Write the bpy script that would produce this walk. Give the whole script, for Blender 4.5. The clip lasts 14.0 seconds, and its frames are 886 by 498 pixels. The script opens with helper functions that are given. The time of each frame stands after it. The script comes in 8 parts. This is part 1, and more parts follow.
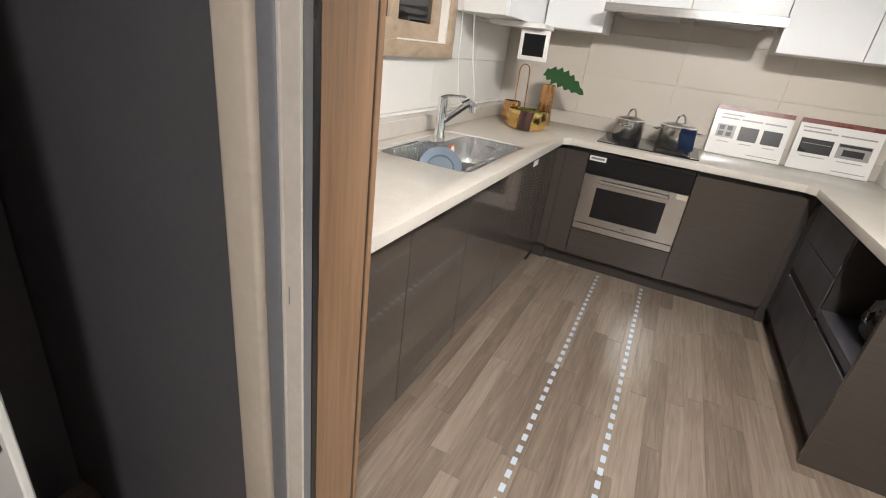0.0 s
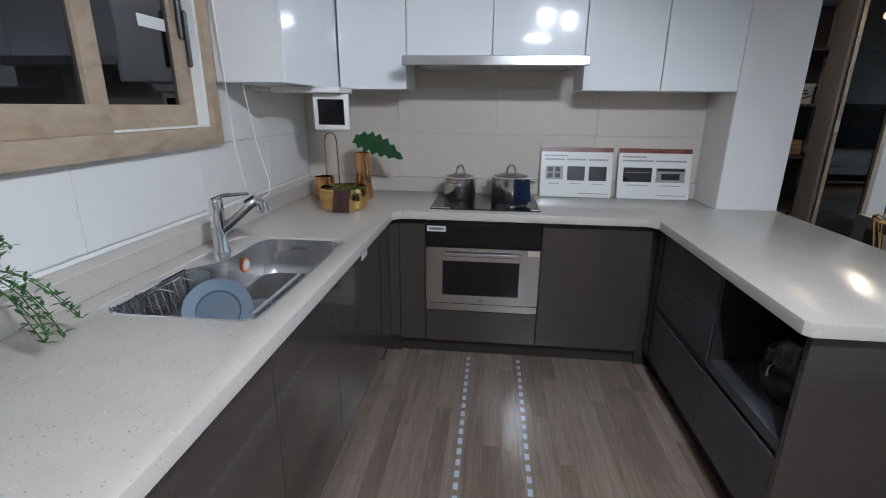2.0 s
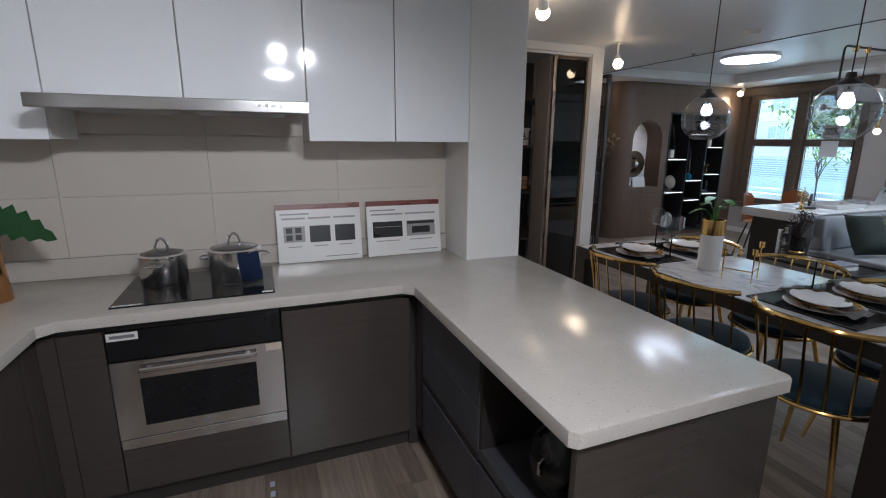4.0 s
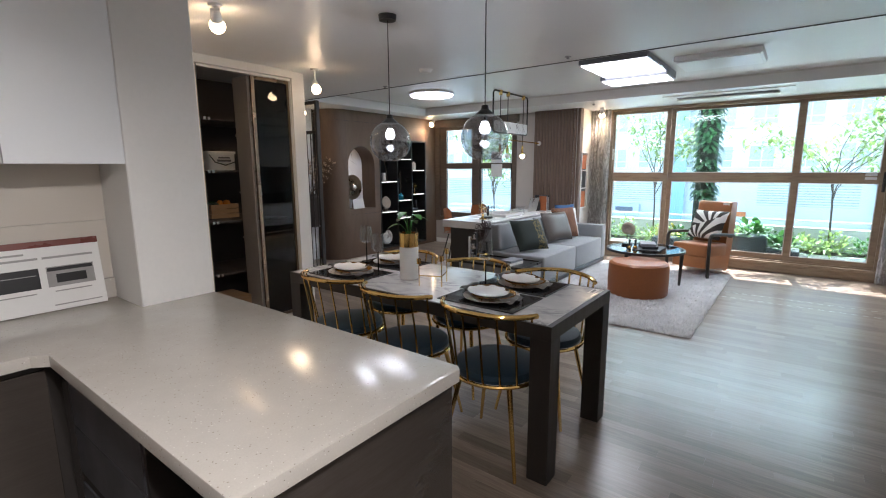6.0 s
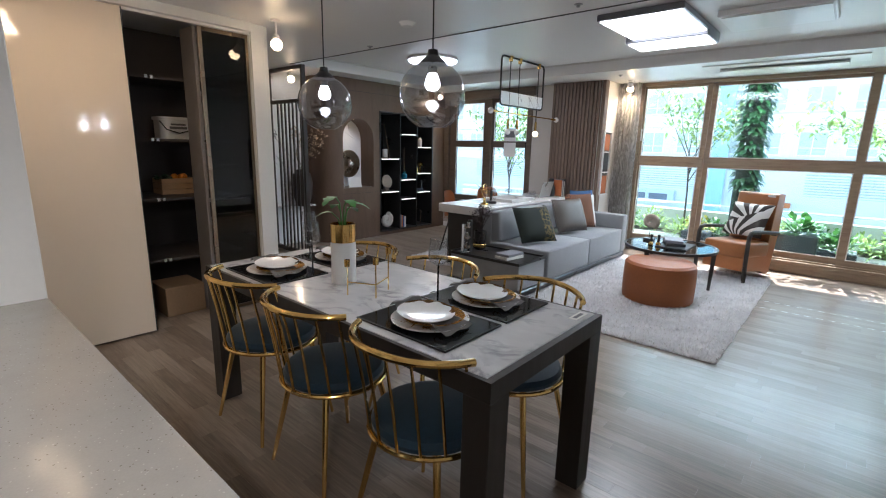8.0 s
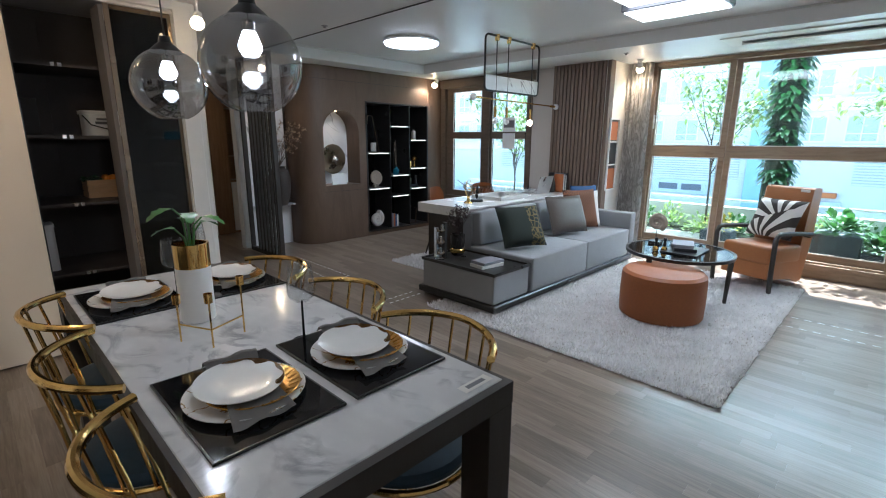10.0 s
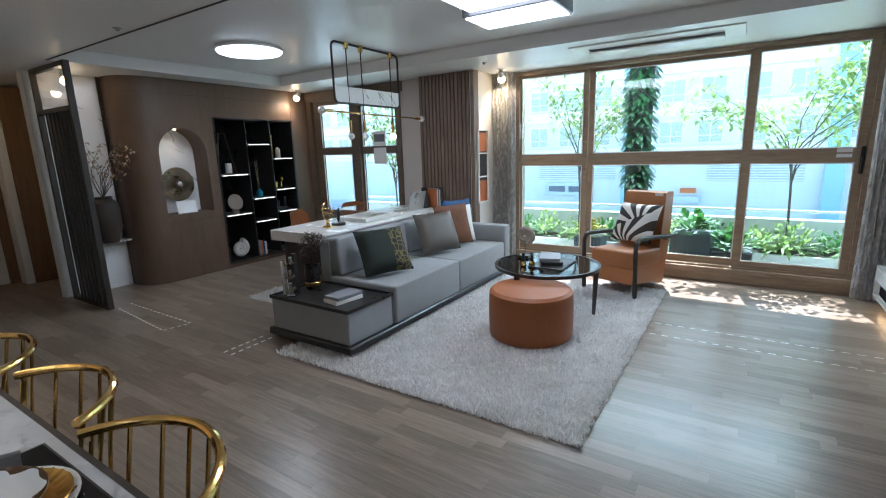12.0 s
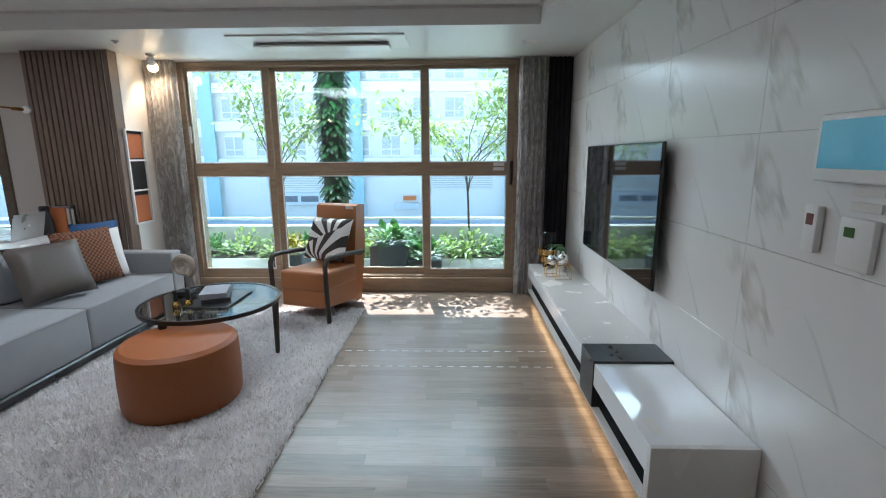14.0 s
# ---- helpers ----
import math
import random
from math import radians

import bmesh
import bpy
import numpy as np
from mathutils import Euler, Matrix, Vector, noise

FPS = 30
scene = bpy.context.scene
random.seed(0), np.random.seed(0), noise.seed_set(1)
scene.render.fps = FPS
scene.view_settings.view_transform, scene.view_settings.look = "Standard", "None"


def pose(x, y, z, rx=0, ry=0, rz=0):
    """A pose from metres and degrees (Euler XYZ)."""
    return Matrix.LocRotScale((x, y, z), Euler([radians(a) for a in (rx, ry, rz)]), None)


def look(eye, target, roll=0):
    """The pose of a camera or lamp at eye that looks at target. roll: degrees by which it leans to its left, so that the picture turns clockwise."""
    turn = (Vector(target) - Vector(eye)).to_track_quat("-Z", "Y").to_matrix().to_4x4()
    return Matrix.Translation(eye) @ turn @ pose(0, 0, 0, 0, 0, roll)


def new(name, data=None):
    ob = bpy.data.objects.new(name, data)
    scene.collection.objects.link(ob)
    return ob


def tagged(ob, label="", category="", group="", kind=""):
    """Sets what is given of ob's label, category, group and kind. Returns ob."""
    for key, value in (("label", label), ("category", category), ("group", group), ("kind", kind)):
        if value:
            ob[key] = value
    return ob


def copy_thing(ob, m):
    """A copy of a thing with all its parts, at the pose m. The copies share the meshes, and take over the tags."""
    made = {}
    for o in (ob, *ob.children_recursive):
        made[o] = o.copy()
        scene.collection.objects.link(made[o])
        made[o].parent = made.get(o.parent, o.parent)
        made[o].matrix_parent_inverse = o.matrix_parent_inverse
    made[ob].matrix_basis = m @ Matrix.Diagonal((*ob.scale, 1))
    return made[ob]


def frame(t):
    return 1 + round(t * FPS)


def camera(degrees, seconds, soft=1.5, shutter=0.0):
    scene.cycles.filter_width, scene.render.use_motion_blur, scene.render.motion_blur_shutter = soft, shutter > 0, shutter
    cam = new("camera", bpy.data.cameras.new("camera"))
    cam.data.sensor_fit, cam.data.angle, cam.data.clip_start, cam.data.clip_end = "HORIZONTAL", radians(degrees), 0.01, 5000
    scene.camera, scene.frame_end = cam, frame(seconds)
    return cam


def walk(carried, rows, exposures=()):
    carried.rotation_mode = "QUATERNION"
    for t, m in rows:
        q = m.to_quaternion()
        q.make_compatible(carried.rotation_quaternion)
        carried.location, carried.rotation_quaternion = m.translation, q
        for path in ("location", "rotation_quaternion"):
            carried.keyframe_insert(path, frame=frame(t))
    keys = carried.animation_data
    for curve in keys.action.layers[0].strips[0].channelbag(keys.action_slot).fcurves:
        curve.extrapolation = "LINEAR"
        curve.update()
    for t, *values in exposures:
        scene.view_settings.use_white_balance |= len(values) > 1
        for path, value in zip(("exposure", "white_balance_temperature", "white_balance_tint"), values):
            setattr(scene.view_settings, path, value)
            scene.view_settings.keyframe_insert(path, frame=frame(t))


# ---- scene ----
from math import cos, pi, sin

cam = camera(87.1, 14.0, soft=1.1)
PATH = [
    (0, (1.116, 0.866, 1.305), (0.389, 2.54, 0.487), 7.6),
    (0.5, (1.157, 1.03, 1.315), (0.646, 2.804, 0.546), 5.6),
    (1, (1.161, 1.158, 1.333), (0.769, 2.981, 0.611), 3.0),
    (1.5, (1.079, 1.341, 1.365), (0.801, 3.217, 0.728), 1.5),
    (2, (1.041, 1.497, 1.367), (0.848, 3.4, 0.781), 0.6),
    (2.5, (1.048, 1.735, 1.367), (0.903, 3.653, 0.821), 0.2),
    (3, (1.125, 1.952, 1.423), (1.127, 3.886, 0.913), 0.7),
    (3.5, (1.214, 1.997, 1.446), (1.554, 3.908, 0.965), 0.9),
    (4, (1.283, 1.954, 1.455), (1.99, 3.77, 1.006), 0.4),
    (4.2, (1.278, 1.938, 1.47), (2.152, 3.685, 1.037), 0.7),
    (6.5, (1.668, 1.925, 1.42), (3.26, 3.086, 1.079), -0.5),
    (7, (1.872, 1.984, 1.414), (3.456, 3.152, 1.059), -0.1),
    (7.5, (2.081, 2.039, 1.399), (3.62, 3.253, 1.0), 0.9),
    (9.8, (3.038, 2.036, 1.411), (4.399, 3.432, 0.964), 0.8),
    (10, (3.098, 2.031, 1.405), (4.49, 3.392, 0.948), 0.3),
    (10.5, (3.215, 2.037, 1.433), (4.682, 3.315, 0.97), -0.7),
    (11, (3.359, 1.998, 1.443), (4.898, 3.197, 1.004), -1.0),
    (11.5, (3.511, 1.955, 1.451), (5.117, 3.067, 1.022), -1.4),
    (12, (3.708, 1.978, 1.44), (5.349, 3.043, 1.025), -1.8),
    (12.5, (3.868, 1.986, 1.451), (5.548, 3.002, 1.067), -1.8),
    (13, (4.049, 1.966, 1.45), (5.763, 2.934, 1.094), -2.1),
    (13.5, (4.265, 1.848, 1.462), (6.094, 2.572, 1.099), -1.3),
    (14, (4.444, 1.682, 1.423), (6.403, 1.736, 1.027), -0.3),
]
EXPOSURES = [(0.0, 3.2, 6350, 10), (0.8, 2.85, 5750, 8), (1.5, 2.55, 5300, 8), (3.0, 2.25, 5300, 8), (4.0, 2.2, 5600, 12), (6.5, 2.6, 6150, 14), (10.0, 2.4, 5800, 9), (12.5, 2.2, 5800, 8), (14.0, 2.0, 6050, 11)]
walk(cam, [(t, look(eye, target, roll)) for t, eye, target, roll in PATH], EXPOSURES)

# ---- world, sun ----
SUN_ELEV, SUN_AZ = 53.5, 11.0
world = bpy.data.worlds.new("world")
scene.world = world
world.use_nodes = True
wn = world.node_tree
sky = wn.nodes.new("ShaderNodeTexSky")
sky.sky_type, sky.sun_disc = "NISHITA", False
sky.sun_elevation, sky.sun_rotation = radians(SUN_ELEV), radians(90 - SUN_AZ)
wn.nodes["Background"].inputs["Strength"].default_value = 0.15
wn.links.new(sky.outputs["Color"], wn.nodes["Background"].inputs["Color"])
sun = new("sun", bpy.data.lights.new("sun", "SUN"))
sun.data.energy, sun.data.angle, sun.data.color = 5.0, radians(0.5), (1.0, 0.95, 0.88)
sd = Vector((cos(radians(SUN_ELEV)) * cos(radians(SUN_AZ)), cos(radians(SUN_ELEV)) * sin(radians(SUN_AZ)), sin(radians(SUN_ELEV))))
sun.matrix_world = look(sd * 20, (0, 0, 0))


def area(name, loc, target, sx, sy, power, color=(1, 1, 1), shape="RECTANGLE"):
    l = bpy.data.lights.new(name, "AREA")
    l.shape, l.size, l.size_y, l.energy, l.color = shape, sx, sy, power, color
    ob = new(name, l)
    ob.matrix_world = look(loc, target)
    return ob


def spot(name, loc, target, power, color=(1.0, 0.78, 0.55), cone=110, blend=0.6, radius=0.04):
    l = bpy.data.lights.new(name, "SPOT")
    l.energy, l.color, l.spot_size, l.spot_blend, l.shadow_soft_size = power, color, radians(cone), blend, radius
    ob = new(name, l)
    ob.matrix_world = look(loc, target)
    return ob


# ceiling lamps that are lit
area("round_lamp_light", (6.75, 6.1, 2.385), (6.75, 6.1, 0), 0.5, 0.5, 2.6, (0.93, 0.96, 1.0), "DISK")
area("square_lamp_light", (6.75, 3.45, 2.34), (6.75, 3.45, 0), 0.9, 0.6, 3.5, (0.95, 0.97, 1.0))

# unseen lamp added over the balcony, at the large window's top, as sky daylight
area("balcony_fill_light", (9.85, 2.75, 2.5), (8.1, 2.75, 0.3), 3.2, 0.5, 30, (0.90, 0.97, 1.0))

# ---- materials ----
MATS = {}


def mat(name, base, rough=0.5, metal=0.0, var=0.08, scale=6.0, fine=60.0, bump=0.0, bscale=200.0, coat=0.0, spec=0.5, stretch=(1, 1, 1), sheen=0.0, emit=None, rnd=0.0, rvar=0.06):
    """A plain surface: base colour with variation at two scales, uneven gloss and fine relief."""
    m = bpy.data.materials.new(name)
    m.use_nodes = True
    nt = m.node_tree
    n, l = nt.nodes, nt.links
    b = n["Principled BSDF"]
    b.inputs["Metallic"].default_value = metal
    b.inputs["Coat Weight"].default_value = coat
    b.inputs["Coat Roughness"].default_value = 0.05
    b.inputs["Specular IOR Level"].default_value = spec
    if sheen:
        b.inputs["Sheen Weight"].default_value = sheen
        b.inputs["Sheen Roughness"].default_value = 0.4
    tc = n.new("ShaderNodeTexCoord")
    mp = n.new("ShaderNodeMapping")
    mp.inputs["Scale"].default_value = stretch
    l.new(tc.outputs["Object"], mp.inputs["Vector"])
    n1, n2 = n.new("ShaderNodeTexNoise"), n.new("ShaderNodeTexNoise")
    n1.inputs["Scale"].default_value, n2.inputs["Scale"].default_value = scale, fine
    n1.inputs["Detail"].default_value, n2.inputs["Detail"].default_value = 4, 3
    for k in (n1, n2):
        l.new(mp.outputs["Vector"], k.inputs["Vector"])
    add = n.new("ShaderNodeMath")
    add.operation = "ADD"
    l.new(n1.outputs["Fac"], add.inputs[0])
    l.new(n2.outputs["Fac"], add.inputs[1])
    last = add.outputs[0]
    if rnd:
        oi = n.new("ShaderNodeObjectInfo")
        mm = n.new("ShaderNodeMath")
        mm.operation, mm.inputs[1].default_value = "MULTIPLY_ADD", rnd
        l.new(oi.outputs["Random"], mm.inputs[0])
        l.new(last, mm.inputs[2])
        last = mm.outputs[0]
    mr = n.new("ShaderNodeMapRange")
    mr.inputs["From Min"].default_value, mr.inputs["From Max"].default_value = 0.6, 1.4 + rnd
    mr.inputs["To Min"].default_value, mr.inputs["To Max"].default_value = 1 - var, 1 + var
    l.new(last, mr.inputs["Value"])
    mul = n.new("ShaderNodeVectorMath")
    mul.operation = "SCALE"
    mul.inputs[0].default_value = base
    l.new(mr.outputs["Result"], mul.inputs["Scale"])
    l.new(mul.outputs["Vector"], b.inputs["Base Color"])
    rr = n.new("ShaderNodeMapRange")
    rr.inputs["From Min"].default_value, rr.inputs["From Max"].default_value = 0.3, 0.7
    rr.inputs["To Min"].default_value, rr.inputs["To Max"].default_value = max(0.02, rough - rvar * min(1, rough * 3)), min(1, rough + rvar * min(1, rough * 3))
    l.new(n1.outputs["Fac"], rr.inputs["Value"])
    l.new(rr.outputs["Result"], b.inputs["Roughness"])
    if bump:
        nb = n.new("ShaderNodeTexNoise")
        nb.inputs["Scale"].default_value, nb.inputs["Detail"].default_value = bscale, 3
        l.new(mp.outputs["Vector"], nb.inputs["Vector"])
        bp = n.new("ShaderNodeBump")
        bp.inputs["Strength"].default_value, bp.inputs["Distance"].default_value = bump, 0.004
        l.new(nb.outputs["Fac"], bp.inputs["Height"])
        l.new(bp.outputs["Normal"], b.inputs["Normal"])
    if emit:
        b.inputs["Emission Color"].default_value = (*emit[:3], 1)
        b.inputs["Emission Strength"].default_value = emit[3]
    MATS[name] = m
    return m


def ramp_mat(name, stops, build, rough=0.4, coat=0.0, bump=0.0, metal=0.0, spec=0.5, sheen=0.0):
    """A patterned surface: build(nodes, links, vector) returns a 0..1 socket that runs along the colour stops."""
    m = bpy.data.materials.new(name)
    m.use_nodes = True
    nt = m.node_tree
    n, l = nt.nodes, nt.links
    b = n["Principled BSDF"]
    tc = n.new("ShaderNodeTexCoord")
    fac = build(n, l, tc.outputs["Object"])
    cr = n.new("ShaderNodeValToRGB")
    el = cr.color_ramp.elements
    el[0].position, el[0].color = stops[0][0], (*stops[0][1], 1)
    el[1].position, el[1].color = stops[-1][0], (*stops[-1][1], 1)
    for p, c in stops[1:-1]:
        e = el.new(p)
        e.color = (*c, 1)
    l.new(fac, cr.inputs["Fac"])
    l.new(cr.outputs["Color"], b.inputs["Base Color"])
    b.inputs["Roughness"].default_value, b.inputs["Coat Weight"].default_value = rough, coat
    b.inputs["Metallic"].default_value, b.inputs["Specular IOR Level"].default_value = metal, spec
    b.inputs["Coat Roughness"].default_value = 0.06
    if sheen:
        b.inputs["Sheen Weight"].default_value = sheen
    if bump:
        bp = n.new("ShaderNodeBump")
        bp.inputs["Strength"].default_value, bp.inputs["Distance"].default_value = bump, 0.003
        l.new(fac, bp.inputs["Height"])
        l.new(bp.outputs["Normal"], b.inputs["Normal"])
    MATS[name] = m
    return m


def nz(n, l, vec, scale, detail=4, stretch=None, distort=0.0, rough=0.5):
    if stretch:
        mp = n.new("ShaderNodeMapping")
        mp.inputs["Scale"].default_value = stretch
        l.new(vec, mp.inputs["Vector"])
        vec = mp.outputs["Vector"]
    t = n.new("ShaderNodeTexNoise")
    t.inputs["Scale"].default_value, t.inputs["Detail"].default_value = scale, detail
    t.inputs["Distortion"].default_value, t.inputs["Roughness"].default_value = distort, rough
    l.new(vec, t.inputs["Vector"])
    return t.outputs["Fac"]


def calc(n, l, op, a, b=0.0, c=0.0):
    m = n.new("ShaderNodeMath")
    m.operation = op
    for i, v in enumerate((a, b, c)):
        if isinstance(v, (int, float)):
            m.inputs[i].default_value = v
        else:
            l.new(v, m.inputs[i])
    return m.outputs[0]


def shifted(n, l, vec, amount=30.0):
    """The vector moved by a random amount for each object, so that alike pieces differ."""
    oi = n.new("ShaderNodeObjectInfo")
    sc = n.new("ShaderNodeVectorMath")
    sc.operation = "MULTIPLY_ADD"
    sc.inputs[0].default_value = (amount, amount * 0.7, amount * 1.3)
    l.new(oi.outputs["Random"], sc.inputs[1])
    l.new(vec, sc.inputs[2])
    return sc.outputs["Vector"], oi.outputs["Random"]


def plank_build(n, l, vec):
    v, r = shifted(n, l, vec)
    geo = n.new("ShaderNodeNewGeometry")
    r2 = calc(n, l, "FRACT", calc(n, l, "ADD", r, geo.outputs["Random Per Island"]))
    off = n.new("ShaderNodeVectorMath")
    off.operation = "MULTIPLY_ADD"
    off.inputs[0].default_value = (9, 17, 5)
    l.new(geo.outputs["Random Per Island"], off.inputs[1])
    l.new(v, off.inputs[2])
    v = off.outputs["Vector"]
    grain = nz(n, l, v, 9.0, 6, (7.5, 0.42, 1), 0.9)
    fine = nz(n, l, v, 60.0, 3, (5, 0.25, 1))
    f = calc(n, l, "MULTIPLY_ADD", grain, 0.66, calc(n, l, "MULTIPLY", fine, 0.16))
    return calc(n, l, "MULTIPLY_ADD", r2, 0.30, calc(n, l, "ADD", f, -0.01))


ramp_mat("floor_wood", [(0.22, (0.105, 0.077, 0.058)), (0.45, (0.165, 0.127, 0.098)), (0.62, (0.225, 0.178, 0.14)), (0.88, (0.31, 0.255, 0.205))], plank_build, rough=0.29, bump=0.06, spec=0.4)


def vein(scale, sharp, stretch=(1, 1, 1), big=1.3):
    def build(n, l, vec):
        v, r = shifted(n, l, vec, 11.0)
        a = nz(n, l, v, scale, 7, stretch, 1.2, 0.55)
        d = calc(n, l, "ABSOLUTE", calc(n, l, "SUBTRACT", a, 0.5))
        line = calc(n, l, "SUBTRACT", 1.0, calc(n, l, "MINIMUM", calc(n, l, "MULTIPLY", d, sharp), 1.0))
        mask = nz(n, l, v, scale * big, 3, stretch)
        mask = calc(n, l, "MINIMUM", calc(n, l, "MAXIMUM", calc(n, l, "MULTIPLY", calc(n, l, "SUBTRACT", mask, 0.45), 5.0), 0.0), 1.0)
        cloud = nz(n, l, v, scale * 2.2, 5, stretch)
        return calc(n, l, "MULTIPLY_ADD", calc(n, l, "MULTIPLY", line, mask), 0.75, calc(n, l, "MULTIPLY", cloud, 0.25))
    return build


def slant_vein(scale, width, turn, gate):
    """Sparse thin veins that run aslant down an upright slab."""
    def build(n, l, vec):
        mp = n.new("ShaderNodeMapping")
        mp.inputs["Rotation"].default_value = (0, radians(turn), 0)
        l.new(vec, mp.inputs["Vector"])
        v = mp.outputs["Vector"]
        a = nz(n, l, v, scale, 5, (0.32, 1.0, 1.9), 0.5, 0.5)
        d = calc(n, l, "ABSOLUTE", calc(n, l, "SUBTRACT", a, 0.5))
        line = calc(n, l, "MAXIMUM", calc(n, l, "SUBTRACT", 1.0, calc(n, l, "DIVIDE", d, width)), 0.0)
        m = nz(n, l, v, scale * 0.8, 3, (1.2, 1.0, 1.2))
        m = calc(n, l, "MINIMUM", calc(n, l, "MAXIMUM", calc(n, l, "MULTIPLY", calc(n, l, "SUBTRACT", m, gate), 7.0), 0.0), 1.0)
        cloud = nz(n, l, v, scale * 1.5, 4, (0.5, 1, 1.4))
        return calc(n, l, "MULTIPLY_ADD", calc(n, l, "MULTIPLY", line, m), 0.78, calc(n, l, "MULTIPLY", cloud, 0.22))
    return build


ramp_mat("marble_wall", [(0.05, (0.80, 0.79, 0.775)), (0.18, (0.75, 0.74, 0.72)), (0.45, (0.60, 0.58, 0.55)), (0.95, (0.40, 0.38, 0.36))], slant_vein(1.5, 0.028, 52, 0.48), rough=0.24)
ramp_mat("marble_table", [(0.05, (0.74, 0.73, 0.725)), (0.13, (0.62, 0.615, 0.62)), (0.5, (0.46, 0.455, 0.47)), (0.95, (0.33, 0.325, 0.34))], vein(4.2, 15.0, (1.4, 0.8, 1), 1.4), rough=0.14, coat=0.2)
ramp_mat("marble_niche", [(0.08, (0.80, 0.80, 0.81)), (0.2, (0.71, 0.71, 0.73)), (0.4, (0.46, 0.45, 0.47)), (0.9, (0.16, 0.15, 0.16))], slant_vein(2.4, 0.014, -48, 0.48), rough=0.2)


def terrazzo(n, l, vec):
    vo = n.new("ShaderNodeTexVoronoi")
    vo.inputs["Scale"].default_value = 150
    l.new(vec, vo.inputs["Vector"])
    chip = calc(n, l, "LESS_THAN", vo.outputs["Distance"], 0.26)
    wn2 = n.new("ShaderNodeTexWhiteNoise")
    l.new(vo.outputs["Position"], wn2.inputs["Vector"])
    pick = calc(n, l, "GREATER_THAN", wn2.outputs["Value"], 0.80)
    dark = calc(n, l, "GREATER_THAN", wn2.outputs["Value"], 0.91)
    base = calc(n, l, "MULTIPLY_ADD", nz(n, l, vec, 14, 4), 0.16, calc(n, l, "MULTIPLY", nz(n, l, vec, 220, 2), 0.14))
    f = calc(n, l, "MULTIPLY_ADD", calc(n, l, "MULTIPLY", chip, pick), 0.38, base)
    return calc(n, l, "MULTIPLY_ADD", calc(n, l, "MULTIPLY", chip, dark), -0.75, calc(n, l, "ADD", f, 0.3))


ramp_mat("stone_counter", [(0.02, (0.27, 0.235, 0.20)), (0.36, (0.455, 0.42, 0.375)), (0.52, (0.52, 0.485, 0.435)), (0.95, (0.64, 0.61, 0.56))], terrazzo, rough=0.19, spec=0.5)


def tile_b(n, l, vec):
    v, r = shifted(n, l, vec)
    return calc(n, l, "MULTIPLY_ADD", r, 0.25, calc(n, l, "MULTIPLY", nz(n, l, v, 3, 5), 0.6))


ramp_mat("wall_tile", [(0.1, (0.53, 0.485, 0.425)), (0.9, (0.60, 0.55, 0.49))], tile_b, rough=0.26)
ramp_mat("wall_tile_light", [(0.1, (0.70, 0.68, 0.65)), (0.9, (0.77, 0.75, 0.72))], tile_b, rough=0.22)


def grain_b(sx, sy, sz, scale=7.0):
    def build(n, l, vec):
        v, r = shifted(n, l, vec)
        a = nz(n, l, v, scale, 6, (sx, sy, sz), 0.8)
        f = nz(n, l, v, scale * 9, 3, (sx, sy, sz))
        return calc(n, l, "MULTIPLY_ADD", a, 0.75, calc(n, l, "MULTIPLY", f, 0.25))
    return build


ramp_mat("oak_frame", [(0.25, (0.21, 0.145, 0.095)), (0.5, (0.30, 0.22, 0.15)), (0.8, (0.36, 0.275, 0.20))], grain_b(4, 0.6, 4), rough=0.42)
ramp_mat("oak_dark", [(0.25, (0.085, 0.062, 0.045)), (0.5, (0.125, 0.094, 0.07)), (0.8, (0.16, 0.122, 0.094))], grain_b(4, 0.6, 4), rough=0.42)
ramp_mat("jamb_wood", [(0.25, (0.135, 0.075, 0.040)), (0.5, (0.21, 0.122, 0.068)), (0.8, (0.27, 0.168, 0.10))], grain_b(9, 9, 0.5), rough=0.45, bump=0.05)
ramp_mat("window_oak", [(0.25, (0.28, 0.205, 0.14)), (0.5, (0.40, 0.305, 0.215)), (0.8, (0.47, 0.37, 0.275))], grain_b(3, 1.2, 3), rough=0.4)
ramp_mat("brown_veneer", [(0.25, (0.092, 0.055, 0.034)), (0.5, (0.118, 0.073, 0.047)), (0.8, (0.14, 0.09, 0.06))], grain_b(3, 3, 0.7, 3), rough=0.5)
ramp_mat("slat_wood", [(0.25, (0.115, 0.078, 0.058)), (0.5, (0.165, 0.115, 0.088)), (0.8, (0.21, 0.15, 0.118))], grain_b(6, 6, 0.5, 6), rough=0.5)
ramp_mat("hall_wood", [(0.25, (0.15, 0.082, 0.040)), (0.5, (0.21, 0.12, 0.062)), (0.8, (0.26, 0.155, 0.088))], grain_b(6, 6, 0.5, 6), rough=0.4)

mat("ceiling_paint", (0.72, 0.71, 0.70), 0.38, var=0.02, bump=0.03, bscale=250)
mat("white_paint", (0.74, 0.72, 0.69), 0.5, var=0.025, bump=0.05, bscale=300)
mat("beige_wallpaper", (0.46, 0.42, 0.385), 0.7, var=0.05, bump=0.12, bscale=500)
mat("dark_utility", (0.072, 0.070, 0.077), 0.4, var=0.12)
mat("utility_paint", (0.42, 0.40, 0.38), 0.6, var=0.06)
mat("white_gloss", (0.80, 0.81, 0.82), 0.07, var=0.01, coat=0.5)
mat("cream_gloss", (0.72, 0.61, 0.49), 0.09, var=0.01, coat=0.5)
mat("cabinet_grey", (0.054, 0.045, 0.039), 0.12, var=0.12, scale=4, fine=30, stretch=(1, 1, 14), coat=0.5)
